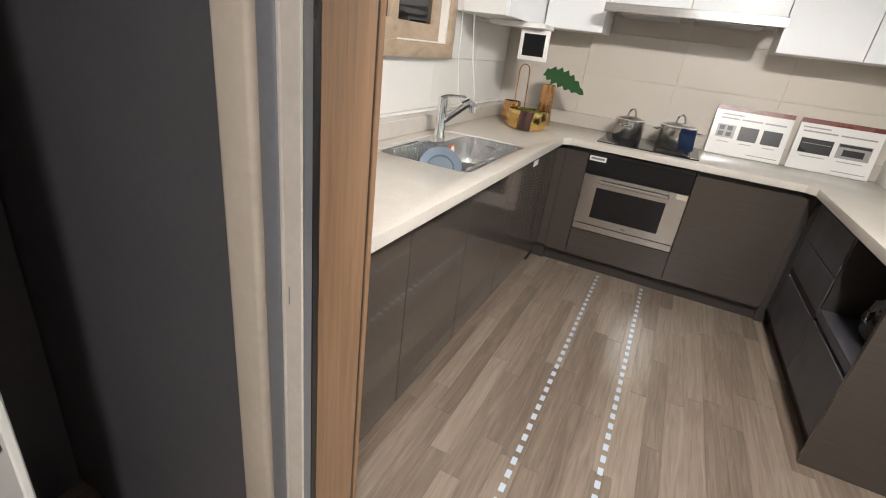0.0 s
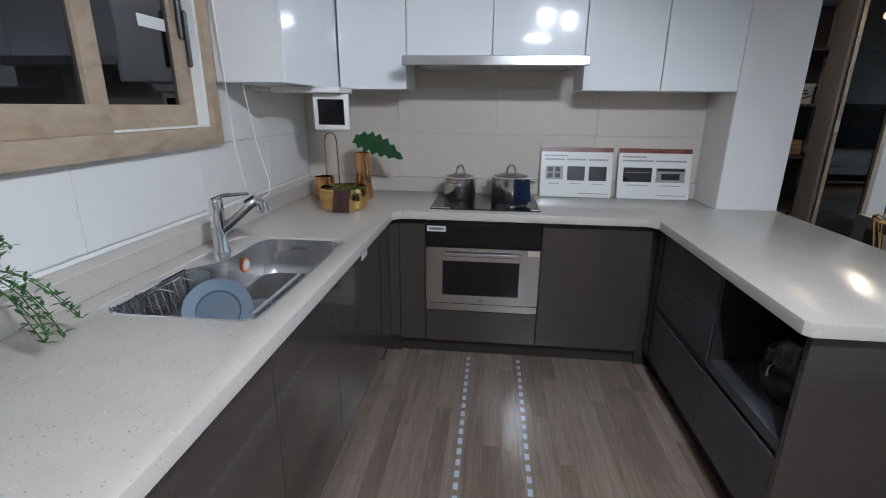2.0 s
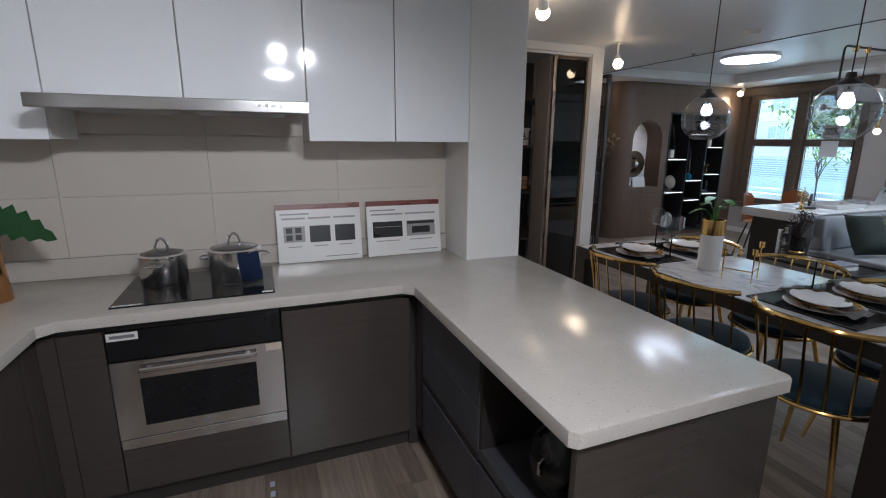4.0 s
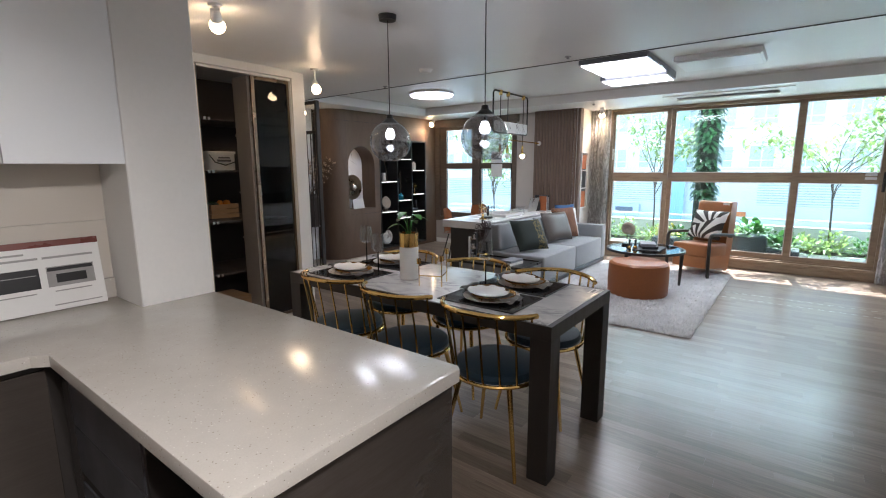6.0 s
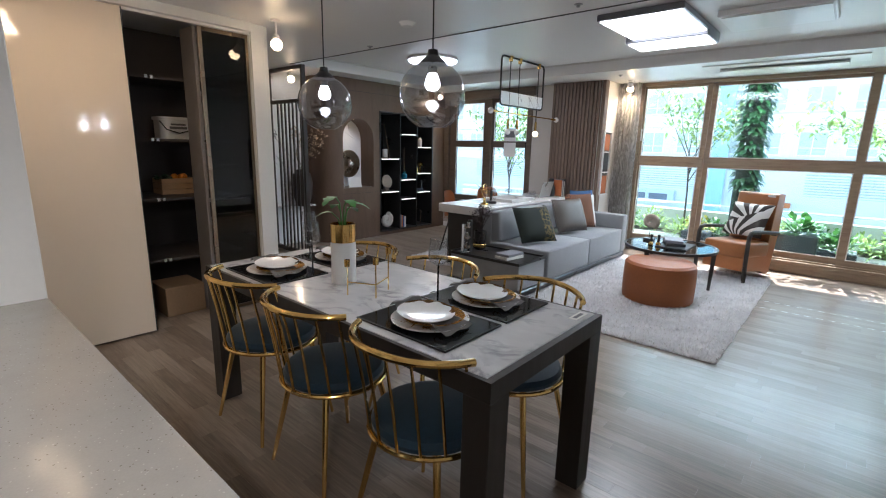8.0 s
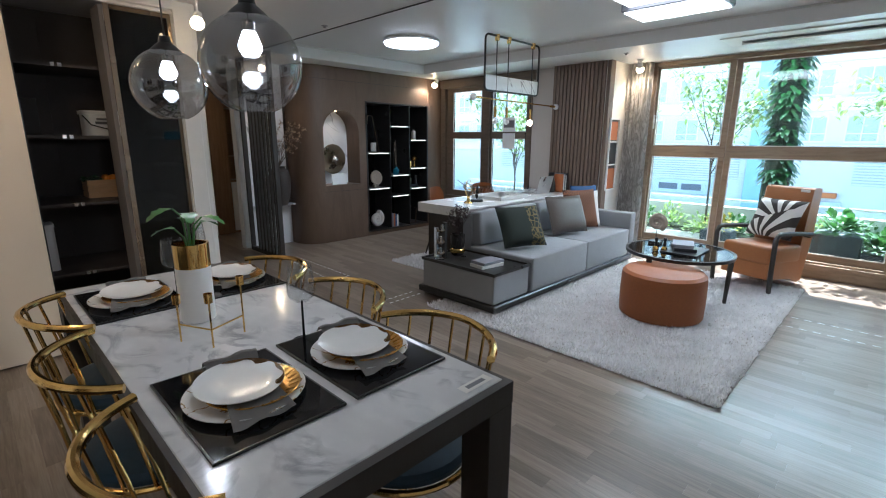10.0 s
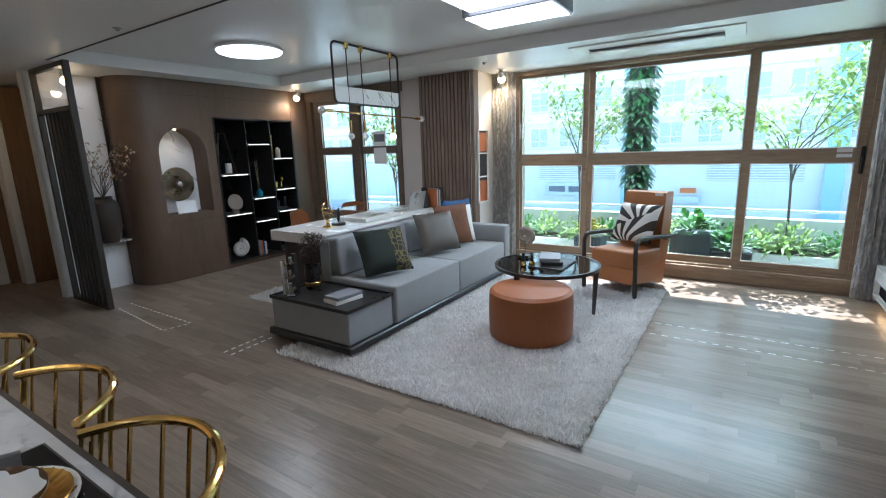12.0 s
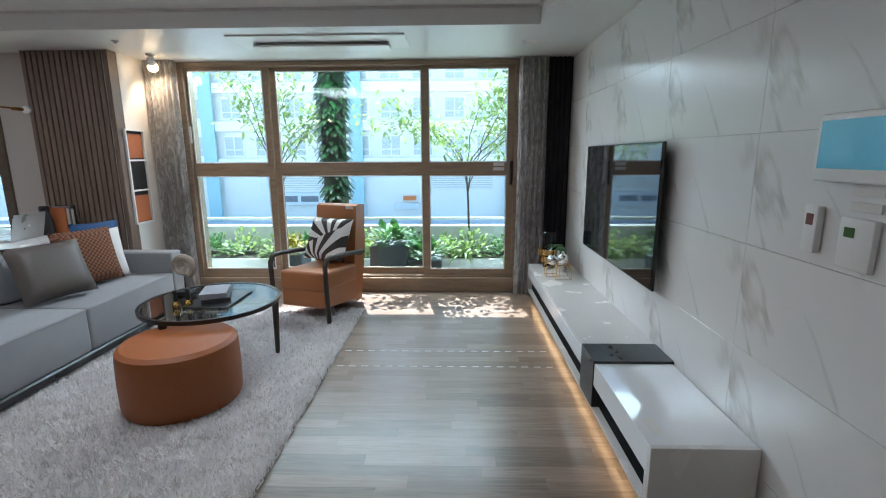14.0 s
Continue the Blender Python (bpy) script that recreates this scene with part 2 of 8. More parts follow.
mat("cabinet_matt", (0.072, 0.072, 0.080), 0.42, var=0.05, spec=0.35)
mat("recess_black", (0.007, 0.007, 0.008), 0.8, var=0.1, spec=0.12)
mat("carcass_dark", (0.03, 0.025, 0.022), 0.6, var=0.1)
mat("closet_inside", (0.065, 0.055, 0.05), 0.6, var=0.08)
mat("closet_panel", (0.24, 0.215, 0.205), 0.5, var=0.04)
mat("steel", (0.68, 0.67, 0.66), 0.2, 1.0, var=0.02, fine=400, rvar=0.02)
mat("sink_steel", (0.86, 0.86, 0.86), 0.23, 1.0, var=0.06, fine=200)
mat("chrome", (0.75, 0.75, 0.76), 0.06, 1.0, var=0.02)
mat("brass", (0.80, 0.52, 0.18), 0.14, 1.0, var=0.06)
mat("copper", (0.62, 0.34, 0.15), 0.14, 1.0, var=0.08)
mat("bronze_dark", (0.20, 0.15, 0.105), 0.3, 1.0, var=0.1)
mat("bronze_strip", (0.45, 0.35, 0.26), 0.25, 1.0, var=0.05)
mat("black_gloss", (0.010, 0.010, 0.011), 0.06, var=0.1, spec=0.35)
mat("black_satin", (0.018, 0.017, 0.017), 0.32, var=0.12)
mat("black_wood", (0.030, 0.024, 0.020), 0.55, var=0.15, stretch=(6, 6, 0.6))
mat("joint_grey", (0.62, 0.60, 0.57), 0.8)
mat("joint_dark", (0.13, 0.105, 0.085), 0.8)
mat("grey_fabric", (0.235, 0.24, 0.25), 0.85, var=0.09, scale=9, fine=240, bump=0.25, bscale=420, sheen=0.25)
mat("white_plastic", (0.78, 0.77, 0.75), 0.35, var=0.02)
mat("grey_plastic", (0.33, 0.33, 0.34), 0.4)
mat("alu_grey", (0.21, 0.215, 0.24), 0.45, 0.3)
mat("beige_profile", (0.47, 0.41, 0.34), 0.45)
mat("white_profile", (0.55, 0.50, 0.45), 0.4)
mat("tape_blue", (0.46, 0.53, 0.62), 0.5, var=0.03)
mat("tape_white", (0.80, 0.82, 0.84), 0.5, var=0.03)
mat("print_grey", (0.16, 0.16, 0.17), 0.6)
mat("lamp_white_on", (0.9, 0.9, 0.9), 0.4, emit=(0.92, 0.96, 1.0, 1.55))
mat("lamp_cool_on", (0.9, 0.9, 0.95), 0.4, emit=(0.82, 0.90, 1.0, 1.36))
mat("lamp_frame", (0.16, 0.16, 0.18), 0.4, var=0.04)
mat("lamp_off", (0.80, 0.80, 0.80), 0.35, var=0.02)
mat("bulb_warm", (1, 0.9, 0.75), 0.4, emit=(1.0, 0.72, 0.42, 5.58))
mat("bulb_cool", (1, 1, 1), 0.4, emit=(0.88, 0.95, 1.0, 3.72))
mat("bulb_off", (0.75, 0.74, 0.72), 0.12, var=0.02, coat=0.5)
mat("led_strip", (1, 1, 1), 0.5, emit=(1.0, 0.93, 0.82, 0.62))
mat("led_warm", (1, 0.9, 0.7), 0.5, emit=(1.0, 0.66, 0.34, 2.79))


def glass(name, tint, gloss=0.04, ior=1.45, mirror=0.0):
    """A thin pane: it lets light straight through, tinted, and reflects by its angle."""
    m = bpy.data.materials.new(name)
    m.use_nodes = True
    n, l = m.node_tree.nodes, m.node_tree.links
    n.remove(n["Principled BSDF"])
    tr, gl, mx, fr = n.new("ShaderNodeBsdfTransparent"), n.new("ShaderNodeBsdfGlossy"), n.new("ShaderNodeMixShader"), n.new("ShaderNodeLayerWeight")
    tr.inputs["Color"].default_value = (*tint, 1)
    gl.inputs["Roughness"].default_value = gloss
    fr.inputs["Blend"].default_value = 0.5
    fac = calc(n, l, "MULTIPLY_ADD", calc(n, l, "POWER", fr.outputs["Facing"], 4.0), 0.75, (ior - 1) * 0.09 + mirror)
    l.new(fac, mx.inputs["Fac"])
    l.new(tr.outputs[0], mx.inputs[1])
    l.new(gl.outputs[0], mx.inputs[2])
    l.new(mx.outputs[0], n["Material Output"].inputs["Surface"])
    MATS[name] = m
    return m


glass("window_glass", (0.84, 0.955, 0.97), 0.01, 1.35)
glass("clear_glass", (0.93, 0.94, 0.945), 0.01, 1.45, 0.012)
glass("smoke_glass", (0.66, 0.66, 0.675), 0.006, 1.5, 0.13)
glass("bronze_glass", (0.16, 0.14, 0.125), 0.02, 1.5)
glass("table_glass", (0.30, 0.33, 0.33), 0.01, 1.6, 0.10)
glass("dark_pane", (0.10, 0.13, 0.17), 0.02, 1.5, 0.05)


def thin(name, amount):
    """Lets light through a thin leaf or cloth."""
    m = MATS[name]
    n, l = m.node_tree.nodes, m.node_tree.links
    b = n["Principled BSDF"]
    t, mx = n.new("ShaderNodeBsdfTranslucent"), n.new("ShaderNodeMixShader")
    mx.inputs["Fac"].default_value = amount
    l.new(b.inputs["Base Color"].links[0].from_socket, t.inputs["Color"])
    l.new(b.outputs["BSDF"], mx.inputs[1])
    l.new(t.outputs["BSDF"], mx.inputs[2])
    l.new(mx.outputs["Shader"], n["Material Output"].inputs["Surface"])


# ---- mesh builder ----
class B:
    """Collects shapes into one mesh."""

    def __init__(self):
        self.bm = bmesh.new()

    def _grow(self, made, m=None, bev=0.0, seg=1):
        vs = [v for v in made if isinstance(v, bmesh.types.BMVert)]
        before = set(self.bm.verts) - set(vs)
        if bev:
            es = list({e for v in vs for e in v.link_edges})
            bmesh.ops.bevel(self.bm, geom=es, offset=bev, segments=seg, affect="EDGES", profile=0.5)
            vs = [v for v in self.bm.verts if v not in before]
        if m is not None:
            bmesh.ops.transform(self.bm, matrix=m, verts=vs)
        return self

    def box(self, x0, y0, z0, x1, y1, z1, bev=0.0, seg=1, m=None):
        r = bmesh.ops.create_cube(self.bm, size=1.0)
        bmesh.ops.transform(self.bm, matrix=Matrix.LocRotScale(((x0 + x1) / 2, (y0 + y1) / 2, (z0 + z1) / 2), None, (abs(x1 - x0), abs(y1 - y0), abs(z1 - z0))), verts=r["verts"])
        return self._grow(r["verts"], m, bev, seg)

    def lathe(self, prof, x=0, y=0, z=0, seg=24, m=None, a0=0.0, a1=2 * pi):
        bm, rings, made = self.bm, [], []
        full = abs(a1 - a0 - 2 * pi) < 1e-6
        k = seg if full else seg + 1
        for r, h in prof:
            if r < 1e-6:
                v = bm.verts.new((x, y, z + h))
                rings.append([v] * k)
                made.append(v)
            else:
                ring = [bm.verts.new((x + r * cos(a0 + (a1 - a0) * i / seg), y + r * sin(a0 + (a1 - a0) * i / seg), z + h)) for i in range(k)]
                rings.append(ring)
                made += ring
        for p, q in zip(rings, rings[1:]):
            for i in range(seg):
                j = (i + 1) % k
                vs = []
                for v in (p[i], p[j], q[j], q[i]):
                    if v not in vs:
                        vs.append(v)
                if len(vs) > 2:
                    bm.faces.new(vs)
        if m is not None:
            bmesh.ops.transform(bm, matrix=m, verts=made)
        return self

    def ball(self, x, y, z, r, seg=20, rings=12, sz=1.0, m=None):
        return self.lathe([(r * sin(pi * i / rings), -r * sz * cos(pi * i / rings)) for i in range(rings + 1)], x, y, z, seg, m)

    def tube(self, pts, r, seg=8, r1=None, cap=True, closed=False):
        bm = self.bm
        pts = [Vector(p) for p in pts]
        n, rings, up = len(pts), [], None
        for i, p in enumerate(pts):
            if closed:
                d = (pts[(i + 1) % n] - pts[i - 1]).normalized()
            else:
                d = (pts[min(i + 1, n - 1)] - pts[max(i - 1, 0)]).normalized()
            if up is None:
                up = d.orthogonal().normalized()
            else:
                up = (up - d * up.dot(d))
                up = up.normalized() if up.length > 1e-6 else d.orthogonal().normalized()
            w = d.cross(up)
            rr = r if r1 is None else r + (r1 - r) * i / max(1, n - 1)
            rings.append([bm.verts.new(p + rr * (cos(2 * pi * k / seg) * up + sin(2 * pi * k / seg) * w)) for k in range(seg)])
        last = n if closed else n - 1
        for i in range(last):
            p, q = rings[i], rings[(i + 1) % n]
            for k in range(seg):
                bm.faces.new((p[k], p[(k + 1) % seg], q[(k + 1) % seg], q[k]))
        if cap and not closed:
            bm.faces.new(rings[0][::-1])
            bm.faces.new(rings[-1])
        return self

    def cyl(self, p0, p1, r, r1=None, seg=16):
        return self.tube([p0, p1], r, seg, r1)

    def prism(self, outer, z0, z1, holes=(), m=None, bev=0.0, seg=2):
        """An outline, with holes, pushed up from z0 to z1."""
        bm = self.bm
        before = set(bm.verts)
        made, edges = [], []
        for loop in (outer, *holes):
            vs = [bm.verts.new((p[0], p[1], z1)) for p in loop]
            made += vs
            edges += [bm.edges.new((vs[i], vs[(i + 1) % len(vs)])) for i in range(len(vs))]
        if holes:
            r = bmesh.ops.triangle_fill(bm, use_beauty=True, edges=edges)
            faces = [f for f in r["geom"] if isinstance(f, bmesh.types.BMFace)]
        else:
            faces = [bm.faces.new(made)]
        bmesh.ops.recalc_face_normals(bm, faces=faces)
        if faces[0].normal.z < 0:
            bmesh.ops.reverse_faces(bm, faces=faces)
        low = {v: bm.verts.new((v.co.x, v.co.y, z0)) for v in made}
        for f in faces:
            bm.faces.new([low[v] for v in reversed(f.verts)])
        for e in edges:
            f = [k for k in e.link_faces if k in faces][0]
            a, b = e.verts
            for lp in f.loops:
                if lp.edge == e:
                    a, b = lp.vert, lp.link_loop_next.vert
            bm.faces.new((b, a, low[a], low[b]))
        allv = made + list(low.values())
        if bev:
            es = [e for e in edges] + [e for v in low.values() for e in v.link_edges if e.other_vert(v) in low.values() and len(e.link_faces) == 2 and abs(e.calc_face_angle(0)) > 0.5]
            bmesh.ops.bevel(bm, geom=list(set(es)), offset=bev, segments=seg, affect="EDGES", profile=0.5)
        if m is not None:
            bmesh.ops.transform(bm, matrix=m, verts=[v for v in bm.verts if v not in before])
        return self

    def quad(self, a, b, c, d):
        self.bm.faces.new([self.bm.verts.new(p) for p in (a, b, c, d)])
        return self

    def sheet(self, fn, nu, nv, thick=0.0):
        """A surface fn(u, v) with u and v from 0 to 1, with a back side when thick."""
        bm = self.bm
        g = [[bm.verts.new(fn(i / nu, j / nv)) for j in range(nv + 1)] for i in range(nu + 1)]
        fs = []
        for i in range(nu):
            for j in range(nv):
                fs.append(bm.faces.new((g[i][j], g[i + 1][j], g[i + 1][j + 1], g[i][j + 1])))
        if thick:
            bmesh.ops.solidify(bm, geom=fs, thickness=thick)
        return self


def mesh_of(name, b, material, smooth=35):
    me = bpy.data.meshes.new(name)
    bmesh.ops.recalc_face_normals(b.bm, faces=b.bm.faces[:])
    b.bm.normal_update()
    b.bm.to_mesh(me)
    b.bm.free()
    me.materials.append(MATS[material])
    if smooth:
        me.polygons.foreach_set("use_smooth", [True] * len(me.polygons))
        me.set_sharp_from_angle(angle=radians(smooth))
    return me


def part(name, b, material, parent, label="", smooth=35, world=True):
    """One mesh under a thing or a part. world: the shape is given in the world's coordinates."""
    me = mesh_of(name, b, material, smooth)
    ob = new(name, me)
    root = parent
    off = Vector((0, 0, 0))
    while root is not None:
        off += Vector(root.location)
        root = root.parent
    if world:
        me.transform(Matrix.Translation(-off))
    ob.parent = parent
    if label:
        ob["label"] = label
    return ob


def thing(name, loc, label, category, group="", kind=""):
    e = new(name)
    e.empty_display_size = 0.1
    e.location = loc
    return tagged(e, label, category, group, kind)


def single(name, b, material, loc, label, category, group="", kind="", smooth=35):
    """A thing that is one mesh, given in the world's coordinates, with its origin at loc."""
    me = mesh_of(name, b, material, smooth)
    me.transform(Matrix.Translation(-Vector(loc)))
    ob = new(name, me)
    ob.location = loc
    return tagged(ob, label, category, group, kind)


def structure(name, b, material, label, category, smooth=35):
    return single(name, b, material, (0, 0, 0), label, category, "", "structure", smooth)


def rect(x0, y0, x1, y1):
    return [(x0, y0), (x1, y0), (x1, y1), (x0, y1)]


def rrect(x0, y0, x1, y1, r, k=5):
    out = []
    for cx, cy, a in ((x1 - r, y0 + r, -90), (x1 - r, y1 - r, 0), (x0 + r, y1 - r, 90), (x0 + r, y0 + r, 180)):
        out += [(cx + r * cos(radians(a + 90 * i / k)), cy + r * sin(radians(a + 90 * i / k))) for i in range(k + 1)]
    return out


UP_X = Matrix(((0, 0, 1, 0), (1, 0, 0, 0), (0, 1, 0, 0), (0, 0, 0, 1)))   # outline (y, z) pushed along x
UP_Y = Matrix(((1, 0, 0, 0), (0, 0, 1, 0), (0, 1, 0, 0), (0, 0, 0, 1)))   # outline (x, z) pushed along y
CEIL, COFFER = 2.33, 2.46

# ---- large structure ----
structure("floor", B().box(-0.5, -1.6, -0.2, 9.35, 10.0, -0.006), "joint_dark", "dark subfloor under grey-brown wood planks", "floor")
# kitchen walls
w = structure("wall_west", B().prism([(-1.6, 0), (10.0, 0), (10.0, CEIL + 0.3), (-1.6, CEIL + 0.3)], -0.34, -0.146, [rect(2.30, 1.26, 3.37, 2.26)], UP_X), "joint_grey", "tiled kitchen wall with a wooden window", "wall")
structure("wall_north_kitchen", B().box(-0.14, 4.456, 0, 2.58, 4.60, CEIL + 0.2), "joint_grey", "beige tiled kitchen wall behind the hob", "wall")
structure("pillar", B().box(2.268, 4.141, 0, 2.583, 4.46, CEIL + 0.1, 0.004), "white_paint", "white painted pillar on the end of the counter", "pillar")
structure("wall_closet_side", B().box(2.545, 4.601, 0, 2.58, 6.95, CEIL + 0.1), "white_paint", "white wall beside the storage closet", "wall")
# wall with the doorway that the walk comes through, then the wall on to the living room
structure("wall_south", B().prism([(0.68, 2.13), (2.05, 2.13), (2.05, 0), (4.17, 0), (4.17, CEIL + 0.2), (0.68, CEIL + 0.2)], 1.26, 1.40, (), UP_Y), "white_paint", "white wall with a doorway to the utility room", "wall")
structure("wall_south_end", B().box(-0.45, 1.362, 0, 0.679, 1.524, CEIL + 0.2), "white_paint", "white wall end beside the doorway", "wall")
structure("wall_south_panel", B().box(2.12, 1.404, 0.09, 4.172, 1.47, CEIL, 0.003).box(2.12, 1.404, 0.0, 4.175, 1.474, 0.085, 0.002), "white_gloss", "glossy white wall panel with baseboard", "wall panel")
structure("wall_tv_return", B().box(4.05, 0.45, 0, 4.17, 1.26, CEIL + 0.2), "white_paint", "plain white wall end", "wall")
structure("wall_tv", B().box(4.17, 0.40, 0, 9.6, 0.552, CEIL + 0.2), "joint_grey", "wall clad with pale marble slabs", "wall")
# far wall with the large window, the return and the study window
structure("wall_east", B().prism([(0.40, 0), (0.40, CEIL + 0.3), (4.72, CEIL + 0.3), (4.72, 0)][::-1], 9.24, 9.46, [rect(1.045, 0.0015, 4.43, 2.325)], UP_X), "white_paint", "white wall round the large window", "wall")
structure("wall_return", B().box(8.66, 4.70, 0, 9.46, 4.80, CEIL + 0.2), "white_paint", "white wall return with a shelf niche", "wall")
structure("wall_study", B().prism([(4.80, 0), (8.4, 0), (8.4, CEIL + 0.3), (4.80, CEIL + 0.3)], 8.75, 8.95, [rect(5.87, 0.46, 7.57, 2.24)], UP_X), "beige_wallpaper", "beige wall round the study window", "wall")
structure("wall_north_study", B().box(8.44, 7.60, 0, 8.80, 8.2, CEIL + 0.2), "brown_veneer", "brown panelled wall beside the black shelf", "wall")
structure("wall_niche", B().box(5.55, 8.03, 0, 6.5, 8.15, CEIL + 0.2), "joint_grey", "wall behind the marble niche", "wall")
structure("wall_behind_shelf", B().box(6.5, 8.03, 0, 8.8, 8.15, CEIL + 0.2), "brown_veneer", "plain wall behind the built-in shelf", "wall")
# hall
structure("wall_hall_end", B().box(2.9, 9.5, 0, 6.6, 9.62, CEIL + 0.2), "white_paint", "white end wall of the hall", "wall")
structure("wall_hall_east", B().box(6.3, 8.15, 0, 6.42, 9.5, CEIL + 0.2), "white_paint", "white side wall of the hall", "wall")
structure("wall_hall_west", B().box(4.40, 6.62, 0, 4.52, 9.5, CEIL + 0.2), "white_paint", "white side wall of the hall", "wall")
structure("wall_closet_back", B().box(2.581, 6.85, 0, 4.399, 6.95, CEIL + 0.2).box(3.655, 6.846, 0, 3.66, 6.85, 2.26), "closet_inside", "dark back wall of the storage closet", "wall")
structure("wall_closet_end", B().box(4.285, 5.84, 0, 4.399, 6.849, CEIL + 0.05, 0.003).box(4.399, 5.84, 0, 4.44, 6.615, CEIL + 0.05).box(4.29, 5.82, 0, 4.40, 5.84, CEIL, 0.003), "white_paint", "white wall end beside the closet", "wall")
# utility room
structure("wall_utility", B().box(-0.45, -1.6, 0, 2.6, -1.5, 2.6).box(2.5, -1.5, 0, 2.6, 1.26, 2.6), "utility_paint", "plain utility room wall", "wall")
# ceiling with the raised field over the living room
structure("ceiling", B().prism(rect(-0.34, -1.6, 9.46, 10.0), CEIL, CEIL + 0.04, [rect(5.53, 1.08, 8.02, 7.25)]), "ceiling_paint", "smooth white ceiling with a raised field", "ceiling")
structure("ceiling_coffer", B().box(5.4, 0.9, COFFER, 8.2, 7.4, COFFER + 0.05), "ceiling_paint", "raised white ceiling field over the living room", "ceiling")
for k_, e_ in enumerate(((5.40, 0.95, 5.529, 7.4), (8.021, 0.95, 8.15, 7.4), (5.53, 0.95, 8.02, 1.079), (5.53, 7.251, 8.02, 7.4))):
    structure("ceiling_edge_%d" % (k_ + 1), B().box(e_[0], e_[1], CEIL + 0.04, e_[2], e_[3], COFFER), "ceiling_paint", "white upright edge of the raised ceiling", "ceiling")
structure("trim", B().box(5.53, 7.235, COFFER - 0.018, 8.02, 7.25, COFFER).box(8.005, 1.08, COFFER - 0.018, 8.02, 7.235, COFFER).box(5.53, 1.08, COFFER - 0.018, 8.005, 1.095, COFFER), "joint_grey", "thin shadow trim round the raised ceiling", "trim")
structure("ceiling_joint", B().box(5.512, 1.05, CEIL - 0.004, 5.5295, 7.265, CEIL - 0.0005), "carcass_dark", "thin dark joint along the raised ceiling", "trim")
structure("roof", B().box(-0.4, -1.7, 2.62, 9.5, 10.1, 2.7), "white_paint", "slab above the flat", "roof")
structure("baseboard", B().box(8.735, 4.80, 0, 8.749, 7.59, 0.08, 0.003), "white_plastic", "low white baseboard", "baseboard")
# unseen overhang, added to stop sun through upper panes and the study window
structure("balcony_slab", B().box(9.46, 0.2, 2.60, 10.14, 8.4, 2.80).box(10.14, 0.2, 2.60, 10.27, 2.98, 2.80).box(10.14, 3.38, 2.60, 10.27, 8.4, 2.80).box(8.95, 4.8, 2.60, 9.46, 8.4, 2.80), "white_paint", "white overhang slab added to block sun at the windows", "balcony")

# ---- windows ----
def sash(parent, x0, x1, y0, y1, z0, z1, gy0, gy1, panes, material, glassmat, name="sash"):
    """A sash in a wall that faces x: a frame with panes (z0, z1)."""
    s = part(name, B().prism([(y0, z0), (y1, z0), (y1, z1), (y0, z1)], x0, x1, [rect(gy0, a, gy1, b) for a, b in panes], UP_X, 0.004), material, parent)
    for a, b in panes:
        p = part("pane", B().box((x0 + x1) / 2 - 0.004, gy0 - 0.01, a - 0.01, (x0 + x1) / 2 + 0.004, gy1 + 0.01, b + 0.01), glassmat, s, "clear window pane" if glassmat == "window_glass" else "dark window pane", 0)
        p.visible_shadow = False
        part("gasket", B().prism([(gy0 - 0.004, a - 0.004), (gy1 + 0.004, a - 0.004), (gy1 + 0.004, b + 0.004), (gy0 - 0.004, b + 0.004)], x0 - 0.003, x0 + 0.004, [rect(gy0 + 0.006, a + 0.006, gy1 - 0.006, b - 0.006)], UP_X), "white_plastic" if glassmat == "window_glass" else "black_satin", s)
    return s


win = thing("window_1", (9.25, 2.74, 0), "wide wooden sliding window with three sashes and a transom", "window", "", "structure")
part("window_frame", B().prism([(1.045, 0.002), (4.43, 0.002), (4.43, 2.325), (1.045, 2.325)], 9.215, 9.40, [rect(1.10, 0.145, 4.375, 2.285)], UP_X, 0.004), "oak_frame", win)
part("sill", B().box(9.20, 1.05, 0.10, 9.3, 4.42, 0.148, 0.004).box(9.235, 1.1, 0.148, 9.25, 4.37, 0.168), "oak_frame", win)
PANES = [(0.237, 1.215), (1.352, 2.248)]
sash(win, 9.255, 9.30, 3.545, 4.40, 0.165, 2.29, 3.605, 4.35, PANES, "oak_frame", "window_glass")
sash(win, 9.315, 9.36, 1.96, 3.56, 0.165, 2.29, 2.03, 3.49, PANES, "oak_frame", "window_glass")
sash(win, 9.25, 9.295, 1.085, 2.02, 0.165, 2.29, 1.17, 1.945, PANES, "oak_frame", "window_glass")
part("handle", B().box(9.225, 1.105, 1.12, 9.25, 1.135, 1.36, 0.006).box(9.195, 1.112, 1.12, 9.225, 1.13, 1.27, 0.006), "black_satin", win, "dark window handle")
part("handle", B().box(9.235, 4.36, 1.55, 9.25, 4.385, 1.72, 0.005), "white_plastic", win, "white window catch")
part("sticker", B().box(9.247, 1.19, 1.31, 9.249, 1.30, 1.345).box(9.247, 1.19, 1.265, 9.249, 1.30, 1.297), "white_plastic", win, "white paper sticker with grey print")

